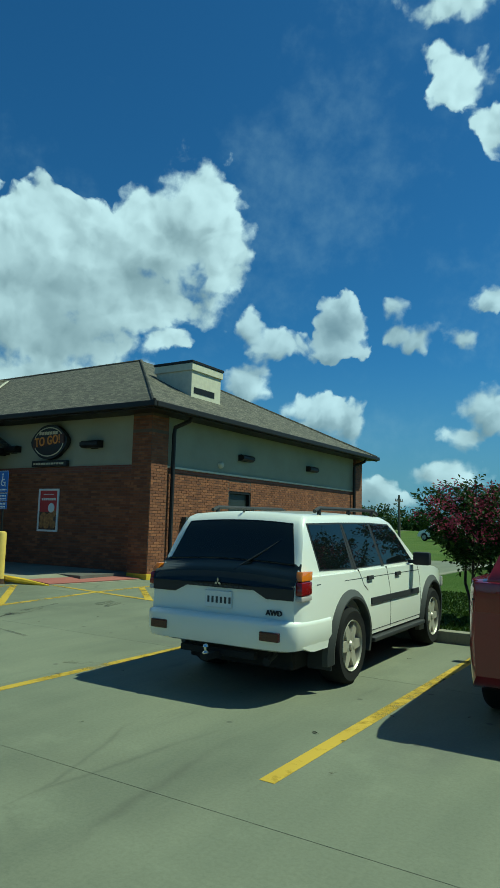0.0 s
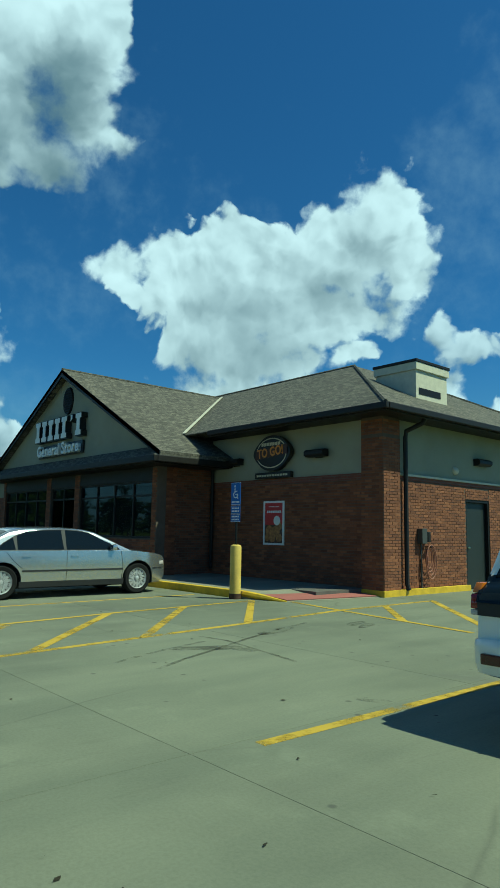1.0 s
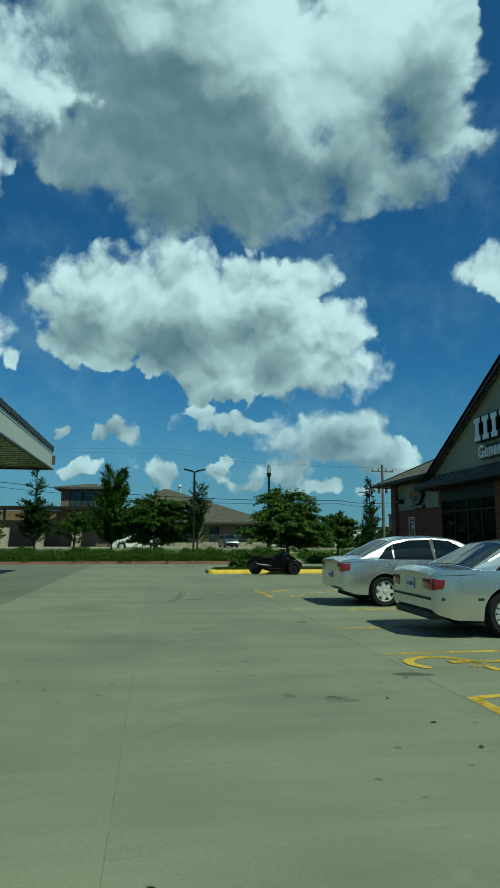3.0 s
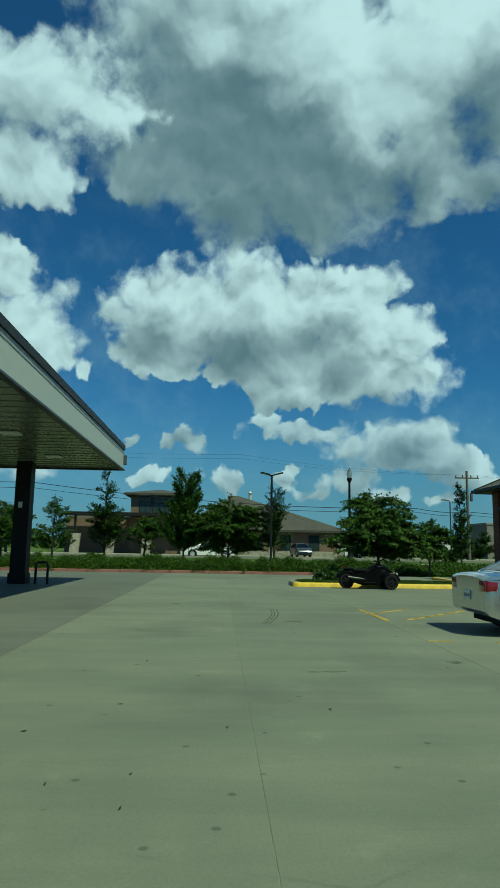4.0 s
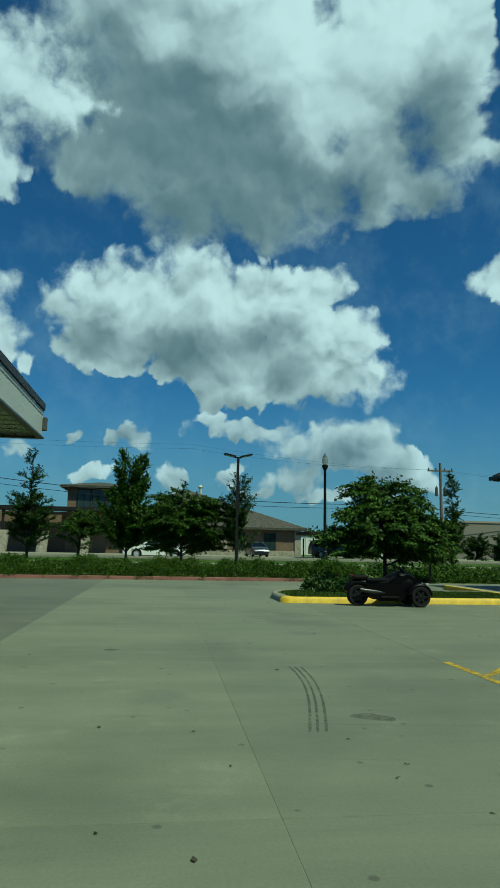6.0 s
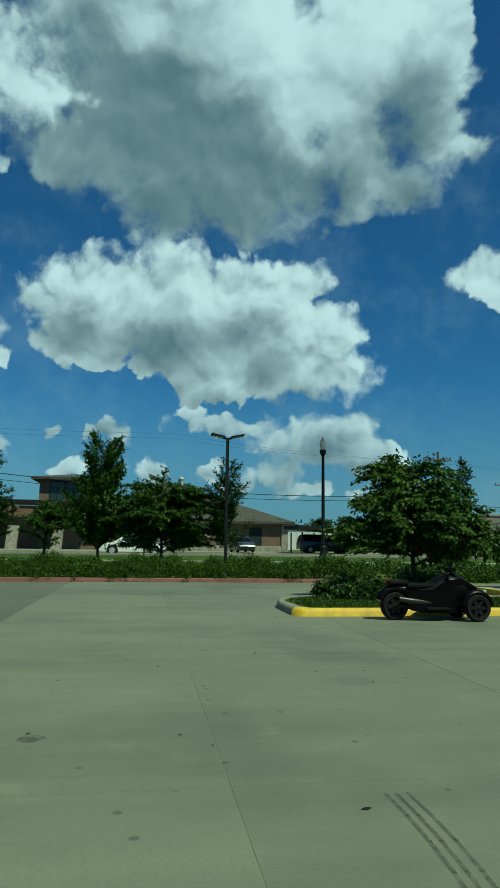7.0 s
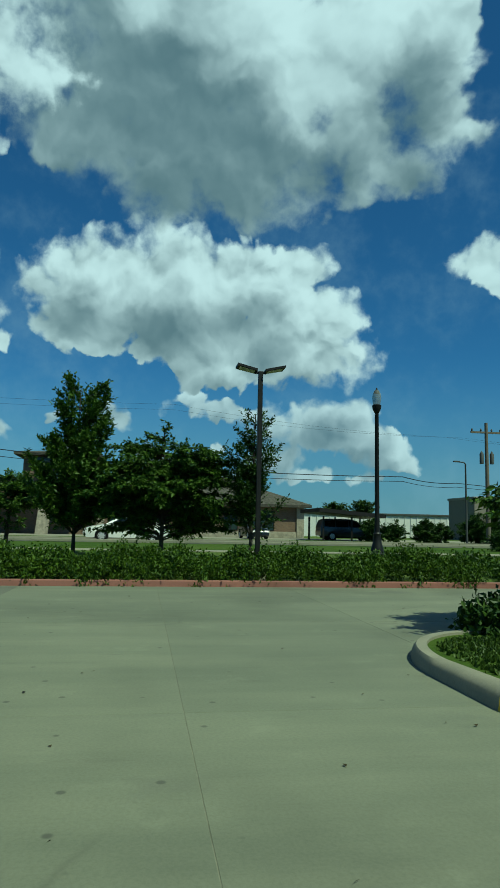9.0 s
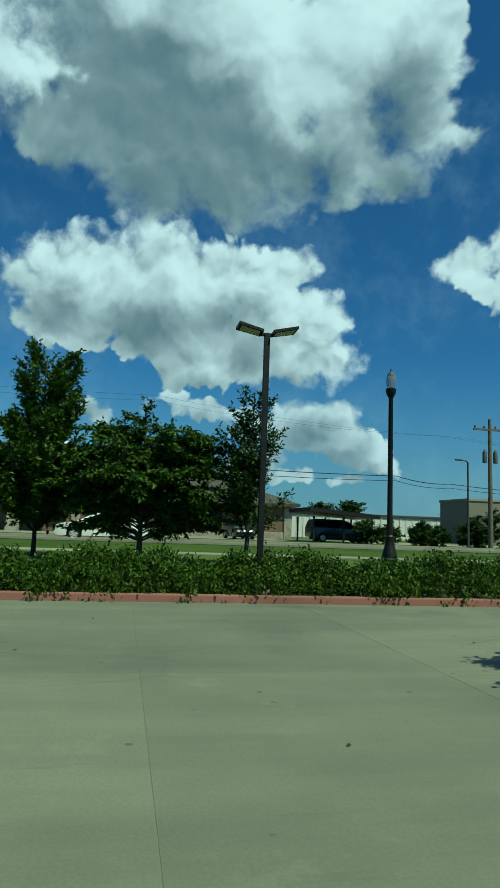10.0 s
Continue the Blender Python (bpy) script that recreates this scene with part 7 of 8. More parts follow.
# ---- forecourt roof ----
def canopy():
    ob = thing("fuel_canopy", "white flat fuel canopy with a dark top edge and ribbed deck", "canopy")
    x0, x1, y0, y1, zb, zt = -22.35, 4.0, -23.6, -16.12, 4.17, 5.06
    boxpart("fascia_panel", CANOPY_WHITE, ob, x0, x1, y1 - 0.08, y1, zb, zt - 0.173, 0.01)
    boxpart("fascia_panel", CANOPY_WHITE, ob, x0, x1, y0, y0 + 0.08, zb, zt - 0.173, 0.01)
    boxpart("fascia_panel", CANOPY_WHITE, ob, x0, x0 + 0.08, y0 + 0.083, y1 - 0.083, zb, zt - 0.173, 0.01)
    boxpart("fascia_panel", CANOPY_WHITE, ob, x1 - 0.08, x1, y0 + 0.083, y1 - 0.083, zb, zt - 0.173, 0.01)
    grey = plain("canopy_shade_band", (0.30, 0.31, 0.28), 0.45, var=0.08)
    boxpart("stripe", grey, ob, x0 - 0.004, x1, y1 + 0.001, y1 + 0.012, zt - 0.30, zt - 0.175, 0.0, "grey band below the top edge")
    for a in ((x0 - 0.03, x1 + 0.03, y1 - 0.1, y1 + 0.05), (x0 - 0.03, x1 + 0.03, y0 - 0.05, y0 + 0.1), (x0 - 0.05, x0 + 0.1, y0 + 0.103, y1 - 0.103)):
        boxpart("top_edge", FASCIA, ob, *a, zt - 0.17, zt + 0.02, 0.012, "dark metal coping")
        boxpart("bottom_edge", plain("bottom_trim", (0.03, 0.034, 0.03), 0.4, var=0.1), ob, *[v + (0.015 if k % 2 else 0.005) for k, v in enumerate(a)], zb - 0.055, zb - 0.002, 0.008)
    boxpart("roof_deck", CANOPY_WHITE, ob, x0 + 0.1, x1 - 0.1, y0 + 0.1, y1 - 0.1, 4.5, 4.55)
    n = 88
    w = (x1 - x0 - 0.24) / n
    for k in range(n):
        a = x0 + 0.12 + k * w
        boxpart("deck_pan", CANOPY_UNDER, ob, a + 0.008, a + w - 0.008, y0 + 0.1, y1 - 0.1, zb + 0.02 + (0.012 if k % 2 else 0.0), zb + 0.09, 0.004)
    for x in (-19.0, -14.5, -10.0):
        for y in (-17.9, -21.6):
            bm = B()
            box(bm, x - 0.25, x + 0.25, y - 0.25, y + 0.25, zb - 0.03, zb + 0.015, 0.02)
            part("deck_lamp", bm, WHITE_SIGN, ob, "square recessed lamp housing")
    cladding = plain("column_cladding", (0.012, 0.010, 0.009), 0.55, var=0.15, spec=0.3)
    for x in (-20.6, -10.0, 0.5):
        c = boxpart("column", cladding, ob, x - 0.26, x + 0.26, -19.47, -18.95, -0.02, 4.16, 0.02, "dark square clad column")
        boxpart("base_guard", cladding, c, x - 0.30, x + 0.30, -19.51, -18.91, 0.0, 0.35, 0.02)
    boxpart("notice", WHITE_SIGN, ob, -20.338, -20.32, -19.32, -19.18, 2.55, 2.75, 0.002, "small pale notice on the column")
    bm = B()
    box(bm, x0 - 0.20, x0 - 0.035, y1 - 0.10, y1 + 0.10, 4.36, 4.72, 0.02)
    part("floodlight", bm, GREYPLASTIC, ob)
    return ob


canopy()


def island_guard(x, y):
    bm = B()
    tube(bm, ((x, y, 0), (x, y, 0.62), (x, y + 0.06, 0.72), (x, y + 0.34, 0.72), (x, y + 0.40, 0.62), (x, y + 0.40, 0)), 0.045, 8)
    thing("pump_guard", "black hooped steel guard beside the canopy column", "guard rail", bm=bm, material=DARKMETAL, smooth=40)


island_guard(-20.4, -18.6)


# ---- lamp posts ----
def twin_lamp(x, y, top):
    ob = thing("parking_lamp", "dark bronze square pole with two flat lamp heads", "street lamp", at=pose(x, y, 0))
    bm = B()
    lathe(bm, ((0.0, -0.1), (0.27, -0.1), (0.27, 0.50), (0.25, 0.53), (0, 0.53)), "z", sides=20)
    part("footing", bm, WALK, ob, "round concrete footing", smooth=35)
    boxpart("base_cover", DARKMETAL, ob, -0.13, 0.13, -0.13, 0.13, 0.53, 0.62, 0.01)
    boxpart("pole", DARKMETAL, ob, -0.055, 0.055, -0.055, 0.055, 0.6, top, 0.006)
    for s in (-1, 1):
        bm = B()
        prism(bm, [(0.18, s * 0.10, top - 0.02), (-0.20, s * 0.10, top - 0.02), (-0.24, s * 0.60, top + 0.09), (0.22, s * 0.60, top + 0.09)], (0, 0, 0.055))
        head = part("lamp_head", bm, DARKMETAL, ob, "flat tilted lamp head")
        bm = B()
        prism(bm, [(0.12, s * 0.16, top - 0.018), (-0.14, s * 0.16, top - 0.018), (-0.17, s * 0.54, top + 0.066), (0.16, s * 0.54, top + 0.066)], (0, 0, 0.012))
        part("lens", bm, CANOPY_WHITE, head, "pale lens")
        boxpart("arm", DARKMETAL, ob, -0.03, 0.03, min(s * 0.05, s * 0.14), max(s * 0.05, s * 0.14), top - 0.06, top + 0.0, 0.004)
    return ob


twin_lamp(-32.4, -9.72, 5.18)


def lantern_post(x, y, z, h):
    ob = thing("street_lamp", "black fluted post with an acorn glass lantern", "street lamp", at=pose(x, y, z))
    bm = B()
    lathe(bm, ((0.0, 0.0), (0.30, 0.0), (0.30, 0.10), (0.24, 0.16), (0.22, 0.30), (0.16, 0.50), (0.13, 0.75), (0.14, 0.80), (0.10, 0.86), (0.085, 1.2), (0.07, h - 0.95), (0.085, h - 0.92), (0.0, h - 0.9)), "z", sides=16)
    part("post", bm, DARKMETAL, ob, smooth=30)
    bm = B()
    lathe(bm, ((0.0, h - 0.93), (0.09, h - 0.92), (0.15, h - 0.80), (0.17, h - 0.66), (0.12, h - 0.63), (0, h - 0.63)), "z", sides=16)
    part("fitter", bm, DARKMETAL, ob, smooth=30)
    bm = B()
    lathe(bm, ((0.0, h - 0.64), (0.13, h - 0.63), (0.155, h - 0.50), (0.17, h - 0.38), (0.14, h - 0.22), (0.08, h - 0.10), (0.0, h - 0.08)), "z", sides=18)
    part("globe", bm, glass_mat("clear_globe", (0.85, 0.87, 0.85), body=(0.30, 0.31, 0.29), clear=0.6), ob, "clear ribbed glass globe", smooth=40)
    bm = B()
    lathe(bm, ((0.0, h - 0.24), (0.115, h - 0.20), (0.07, h - 0.12), (0.03, h - 0.06), (0.02, h), (0.0, h)), "z", sides=14)
    part("finial", bm, DARKMETAL, ob, smooth=40)
    return ob


lantern_post(-39.3, -4.2, lay(-39.3), 6.12)


def cobra_lamp(x, y, h):
    ob = thing("street_lamp", "slim grey street lamp with a short arm", "street lamp", at=pose(x, y, lay(x)))
    bm = B()
    tube(bm, ((0, 0, 0), (0, 0, h - 0.1), (0, -0.12, h), (0, -0.5, h + 0.03)), (0.08, 0.055, 0.05, 0.04), 8)
    part("pole", bm, GREYPLASTIC, ob, smooth=40)
    boxpart("lamp_head", GREYPLASTIC, ob, -0.1, 0.1, -0.85, -0.42, h, h + 0.1, 0.03)


cobra_lamp(-58.4, 9.0, 5.6)
POLEWOOD = plain("pole_wood", (0.13, 0.11, 0.085), 0.9, var=0.25, scale=4)


def power_pole(x, y, h, drums=True):
    ob = thing("power_pole", "weathered wooden power pole with crossarm and insulators", "utility pole", at=pose(x, y, lay(x)))
    bm = B()
    tube(bm, ((0, 0, -0.2), (0, 0, h)), (0.17, 0.11), 10)
    part("pole", bm, POLEWOOD, ob, smooth=40)
    boxpart("crossarm", POLEWOOD, ob, -0.06, 0.06, -1.15, 1.15, h - 0.75, h - 0.62, 0.01)
    for y2 in (-1.05, -0.4, 0.4, 1.05):
        bm = B()
        lathe(bm, ((0.0, h - 0.62), (0.05, h - 0.60), (0.07, h - 0.52), (0.03, h - 0.42), (0, h - 0.40)), "z", (0, y2, 0), 8)
        part("insulator", bm, GREYPLASTIC, ob)
    if drums:
        for y2 in (-0.38, 0.38):
            bm = B()
            lathe(bm, ((0.0, h - 2.9), (0.14, h - 2.88), (0.14, h - 2.2), (0.0, h - 1.95)), "z", (0, y2, 0), 12)
            part("transformer", bm, GREYPLASTIC, ob, smooth=40)


power_pole(-59.0, 10.9, 8.5)
power_pole(-84, 31.0, 9.0, False)
power_pole(-15.2, 60.0, 4.9, False)


def cable(pts, r=0.02):
    bm = B()
    out = []
    for a, b in zip(pts, pts[1:]):
        a, b = Vector(a), Vector(b)
        for k in range(12):
            t = k / 12
            out.append(a.lerp(b, t) - Vector((0, 0, (b - a).length * 0.018 * 4 * t * (1 - t))))
    out.append(Vector(pts[-1]))
    tube(bm, out, r, 5)
    thing("overhead_cable", "thin dark overhead cable", "cable", bm=bm, material=DARKMETAL, group="overhead cables")


cable(((-70, -75, 10.5), (-71, -33, 8.0), (-72, 10, 6.0), (-80, 19, 6.2), (-84, 60, 6.5)), 0.035)
cable(((-70, -75, 9.9), (-71, -33, 7.4), (-72, 10, 5.6), (-80, 19, 5.8), (-84, 60, 6.0)), 0.025)
cable(((-78, -75, 15.5), (-78, -10, 12.6), (-80, 19.9, 10.9), (-84, 60, 11)), 0.008)
cable(((-78, -75, 14.9), (-78, -10, 12.1), (-80, 18.0, 10.9), (-84, 60, 10.6)), 0.008)


# ---- shop fittings ----
def wall_lamp(m):
    ob = thing("wall_lamp", "dark bronze half-round wall lamp on stucco", "wall lamp", at=m, group="shop wall lamps")
    bm = B()
    n = 10
    prof = [(-0.30 * math.cos(math.pi * k / n) if False else -0.10 - 0.13 * math.sin(math.pi * k / n), 0.09 * math.cos(math.pi * k / n)) for k in range(n + 1)]
    prism(bm, [(-0.31, 0.0, 0.09), (-0.31, -0.16, 0.09), (-0.31, -0.23, 0.04), (-0.31, -0.23, -0.04), (-0.31, -0.16, -0.09), (-0.31, 0.0, -0.09)], (0.62, 0, 0))
    part("housing", bm, FASCIA, ob)
    boxpart("back_plate", FASCIA, ob, -0.12, 0.12, -0.01, 0.03, -0.11, 0.11, 0.005)
    return ob


lamp0 = wall_lamp(pose(-2.05, 0.13, 3.30))
for m in (pose(-5.22, 0.13, 3.28), pose(-26.0, 0.13, 3.20), pose(-0.15, 4.28, 3.27, 0, 0, 90), pose(-0.15, 8.56, 3.29, 0, 0, 90)):
    copy_thing(lamp0, m)


def round_sign():
    """Food logo board: plain shapes in its colours."""
    ob = thing("wall_sign", "oval black and orange food sign with a dark banner", "sign", at=pose(-3.62, 0.14, 3.42))
    dark, orange, cream = plain("sign_black", (0.012, 0.011, 0.010), 0.4, var=0.1), plain("sign_orange", (0.62, 0.25, 0.04), 0.5, var=0.1), plain("sign_cream", (0.62, 0.55, 0.38), 0.5, var=0.06)
    bm = B()
    n = 28
    prism(bm, [((0.66 + 0.05 * math.cos(4 * a)) * math.cos(a), -0.02, 0.47 * math.sin(a)) for a in [2 * math.pi * k / n for k in range(n)]], (0, -0.14, 0))
    part("board", bm, dark, ob, smooth=30)
    bm = B()
    prism(bm, [(0.58 * math.cos(a), -0.162, 0.40 * math.sin(a)) for a in [2 * math.pi * k / n for k in range(n)]], (0, -0.006, 0))
    part("rim", bm, cream, ob)
    bm = B()
    prism(bm, [(0.55 * math.cos(a), -0.166, 0.37 * math.sin(a)) for a in [2 * math.pi * k / n for k in range(n)]], (0, -0.008, 0))
    part("field", bm, dark, ob)
    bm = B()
    prism(bm, [(-0.60, -0.175, -0.16), (0.62, -0.175, -0.05), (0.60, -0.175, 0.20), (-0.56, -0.175, 0.07)], (0, -0.012, 0))
    part("ribbon", bm, plain("sign_brown", (0.06, 0.022, 0.012), 0.5, var=0.1), ob, "dark brown ribbon behind the words")
    words = lettering("TO GO!", 0.98, 0.02)
    words.transform(pose(-0.50, -0.19, -0.125, 90, -5) @ Matrix.Diagonal((1, 1.25, 1, 1)))
    words.materials.append(orange)
    new("words", words).parent = ob
    for k in range(7):
        x = -0.36 + 0.105 * k
        bm = B()
        prism(bm, [(x, -0.175, 0.19), (x + 0.08, -0.175, 0.20), (x + 0.08, -0.175, 0.28), (x, -0.175, 0.27)], (0, -0.012, 0))
        part("emblem_block", bm, cream, ob)
    boxpart("banner", dark, ob, -0.68, 0.68, -0.12, -0.02, -0.66, -0.50, 0.01)
    for k in range(12):
        boxpart("banner_bar", cream, ob, -0.60 + 0.10 * k, -0.53 + 0.10 * k, -0.126, -0.12, -0.61, -0.56)
    return ob


copy_thing(round_sign(), pose(-23.8, 0.14, 3.42))


def poster(m):
    ob = thing("wall_poster", "red food poster in a white metal frame on brick", "poster", at=m)
    red, tan, dark = plain("poster_red", (0.46, 0.03, 0.03), 0.4, var=0.1), plain("poster_food", (0.38, 0.17, 0.05), 0.5, var=0.5, scale=14), plain("poster_brown", (0.10, 0.045, 0.02), 0.5, var=0.5, scale=12)
    for a in ((-0.39, -0.34, -0.57, 0.57), (0.34, 0.39, -0.57, 0.57), (-0.34, 0.34, 0.52, 0.57), (-0.34, 0.34, -0.57, -0.52)):
        boxpart("frame", WHITE_SIGN, ob, a[0], a[1], -0.035, 0.0, a[2], a[3], 0.004, "white frame")
    boxpart("sheet", red, ob, -0.34, 0.34, -0.014, 0.0, -0.52, 0.52)
    boxpart("picture", dark, ob, -0.34, 0.34, -0.018, -0.0145, -0.52, -0.05)
    bm = B()
    for x, z, r in ((-0.16, -0.2, 0.14), (0.08, -0.22, 0.15), (0.2, -0.08, 0.11), (-0.05, -0.38, 0.12), (0.2, -0.38, 0.11), (-0.24, -0.38, 0.09)):
        lathe(bm, ((0.0, -0.022), (r * 0.8, -0.022), (r, -0.019), (0, -0.0185)), "y", (x, 0, z), 14)
    part("picture", bm, tan, ob)
    bm = B()
    lathe(bm, ((0.0, -0.026), (0.12, -0.026), (0.125, -0.02), (0, -0.02)), "y", (0.12, 0, 0.06), 18)
    part("price_disc", bm, WHITE_SIGN, ob)
    for k in range(7):
        boxpart("headline_bar", WHITE_SIGN, ob, -0.27 + 0.08 * k, -0.21 + 0.08 * k, -0.018, -0.0145, 0.26, 0.32)
    for k in range(9):
        boxpart("headline_bar", WHITE_SIGN, ob, -0.20 + 0.045 * k, -0.17 + 0.045 * k, -0.018, -0.0145, 0.41, 0.43)
    return ob


poster(pose(-3.64, 0.135, 1.595))
poster(pose(-24.7, 0.135, 1.9)).scale = (0.9, 1, 0.9)


def shop_letters():
    """The shop's name as plain raised blocks, and the two words below it."""
    ob = thing("shop_sign", "raised white and black sign blocks on the gable", "sign")
    y = GY - 0.02
    edge = plain("letter_side", (0.015, 0.015, 0.015), 0.4, var=0.1)
    n, x0, x1 = 7, -13.62, -10.05
    w = (x1 - x0) / n
    for k in range(n):
        a = x0 + k * w
        z0, z1 = 4.30, 5.06
        if k == 5:
            z0 = 4.80
            a, w2 = a + 0.16, 0.16
        else:
            w2 = w * 0.84
        def slab(e, ya, yb):
            """An upright block with broad feet and head."""
            bm = B()
            if k == 5:
                prism(bm, ((a + e, ya, z0 + e), (a + w2 - e, ya, z0 + 0.1), (a + w2 - e, ya, z1 - e), (a + e, ya, z1 - e)), (0, yb - ya, 0))
            else:
                m, f = a + w2 / 2, 0.17
                prism(bm, [(x, ya, z) for x, z in ((a + e, z0 + e), (a + w2 - e, z0 + e), (a + w2 - e, z0 + f), (m + 0.13 - e, z0 + f + 0.03), (m + 0.13 - e, z1 - f - 0.03), (a + w2 - e, z1 - f), (a + w2 - e, z1 - e), (a + e, z1 - e), (a + e, z1 - f), (m - 0.13 + e, z1 - f - 0.03), (m - 0.13 + e, z0 + f + 0.03), (a + e, z0 + f))], (0, yb - ya, 0))
            return bm

        blk = part("letter_block", slab(0.0, y - 0.20, y), edge, ob, "dark-sided raised sign block")
        bm = slab(0.028, y - 0.217, y - 0.204)
        part("face", bm, WHITE_SIGN, blk, "white sign face")
    x = -13.47
    for text, width in (("General", 1.72), ("Store", 1.24)):
        me = lettering(text, width, 0.10)
        me.transform(pose(x, y - 0.13, 3.82, 90) @ Matrix.Diagonal((1, 1.05, 1, 1)))
        me.materials.append(WHITE_SIGN)
        new("words", me).parent = ob
        x += width + 0.19
    boxpart("word_backing", edge, ob, -13.52, -10.24, y - 0.075, y, 3.76, 4.18, 0.02, "dark backing behind the words")


shop_letters()


def bollard_sign(x, y):
    ob = thing("bollard_sign", "yellow bollard carrying blue accessible parking signs", "parking sign", at=pose(x, y, 0))
    bm = B()
    lathe(bm, ((0.0, 0.0), (0.115, 0.0), (0.115, 1.03), (0.105, 1.07), (0.06, 1.09), (0.0, 1.09)), "z", sides=24)
    part("bollard", bm, YELLOW_POST, ob, "faded yellow sleeve", smooth=35)
    bm = B()
    lathe(bm, ((0.0, 0.002), (0.118, 0.002), (0.118, 0.11), (0.0, 0.11)), "z", sides=24)
    part("base_band", bm, plain("rust", (0.07, 0.035, 0.02), 0.9, var=0.4, scale=20), ob, "rusty worn foot", smooth=35)
    bm = B()
    tube(bm, ((0, 0, 1.05), (0, 0, 2.36)), 0.022, 8)
    part("post", bm, DARKMETAL, ob)
    plates = ((1.90, 2.36), (1.72, 1.885), (1.55, 1.705))
    for z0, z1 in plates:
        p = boxpart("sign_plate", BLUE_SIGN, ob, -0.15, 0.15, -0.034, -0.026, z0, z1, 0.003, "blue metal plate with white marks")
        for a in ((-0.145, 0.145, z1 - 0.010, z1 - 0.004), (-0.145, 0.145, z0 + 0.004, z0 + 0.010)):
            boxpart("sign_mark", WHITE_SIGN, p, a[0], a[1], -0.037, -0.034, a[2], a[3])
        if z1 - z0 < 0.2:
            for k in range(5):
                for r in range(2):
                    boxpart("sign_mark", WHITE_SIGN, p, -0.115 + 0.048 * k, -0.08 + 0.048 * k, -0.037, -0.034, z0 + 0.035 + 0.06 * r, z0 + 0.065 + 0.06 * r)
        else:
            bm = B()
            c = Vector((0.0, -0.035, 2.11))
            for k in range(2, 14):
                a0, a1 = math.pi * (0.55 + k * 0.11), math.pi * (0.55 + (k + 1) * 0.11)
                prism(bm, [c + Vector((r * math.cos(a), 0, r * math.sin(a))) for r, a in ((0.055, a0), (0.075, a0), (0.075, a1), (0.055, a1))], (0, -0.003, 0))
            prism(bm, [c + Vector(v) for v in ((-0.035, 0, 0.02), (-0.012, 0, 0.02), (-0.012, 0, 0.15), (-0.035, 0, 0.15))], (0, -0.003, 0))
            prism(bm, [c + Vector(v) for v in ((-0.012, 0, 0.06), (0.05, 0, 0.06), (0.05, 0, 0.078), (-0.012, 0, 0.078))], (0, -0.003, 0))
            prism(bm, [c + Vector(v) for v in ((-0.012, 0, 0.015), (0.05, 0, 0.015), (0.085, 0, -0.08), (0.065, 0, -0.085), (0.036, 0, -0.003), (-0.012, 0, -0.003))], (0, -0.003, 0))
            lathe(bm, ((0.0, -0.003), (0.021, -0.003), (0.021, 0.0), (0, 0.0)), "y", tuple(c + Vector((-0.024, 0, 0.175))), 12)
            part("symbol", bm, WHITE_SIGN, p)
            for k in range(6):
                boxpart("sign_mark", WHITE_SIGN, p, -0.12 + 0.042 * k, -0.09 + 0.042 * k, -0.037, -0.034, 1.945, 1.975)
    return ob


bollard_sign(-1.46, -2.98)


def meter_and_hose():
    ob = thing("meter_box", "grey electric meter box on the brick wall", "meter box")
    boxpart("case", GREYPLASTIC, ob, -0.10, 0.05, 1.38, 1.58, 1.15, 1.50, 0.01)
    boxpart("cover", FASCIA, ob, -0.10, 0.06, 1.60, 1.70, 1.18, 1.42, 0.01)
    bm = B()
    tube(bm, ((-0.06, 1.48, 1.15), (-0.06, 1.48, 0.05)), 0.02, 8)
    part("conduit", bm, GREYPLASTIC, ob)
    ob = thing("garden_hose", "coiled reddish hose hanging on the brick wall", "hose")
    hose = plain("hose_red", (0.34, 0.14, 0.09), 0.6, var=0.15)
    for k in range(4):
        bm = B()
        w, h = 0.13 + 0.025 * k, 0.24 + 0.05 * k
        tube(bm, [(-0.02 + 0.025 * k, 1.72 + w * math.sin(a), 0.82 - 0.03 * k + h * math.cos(a)) for a in [2 * math.pi * j / 24 for j in range(25)]], 0.011, 6, False)
        part("coil", bm, hose, ob)
    bm = B()
    tube(bm, ((0.0, 1.66, 0.9), (0.02, 1.63, 0.6), (0.01, 1.68, 0.42)), 0.011, 6)
    part("tail", bm, hose, ob)
    boxpart("hook", DARKMETAL, ob, -0.10, 0.06, 1.70, 1.74, 1.06, 1.09, 0.005)
    ob = thing("wall_bell", "round grey alarm bell on the stucco", "alarm bell")
    bm = B()
    lathe(bm, ((0.0, 0.11), (0.05, 0.105), (0.085, 0.07), (0.095, 0.02), (0.095, -0.03), (0, -0.03)), "x", (-0.12, 3.06, 2.97), 18)
    part("gong", bm, STUCCO_TRIM, ob, smooth=40)


meter_and_hose()


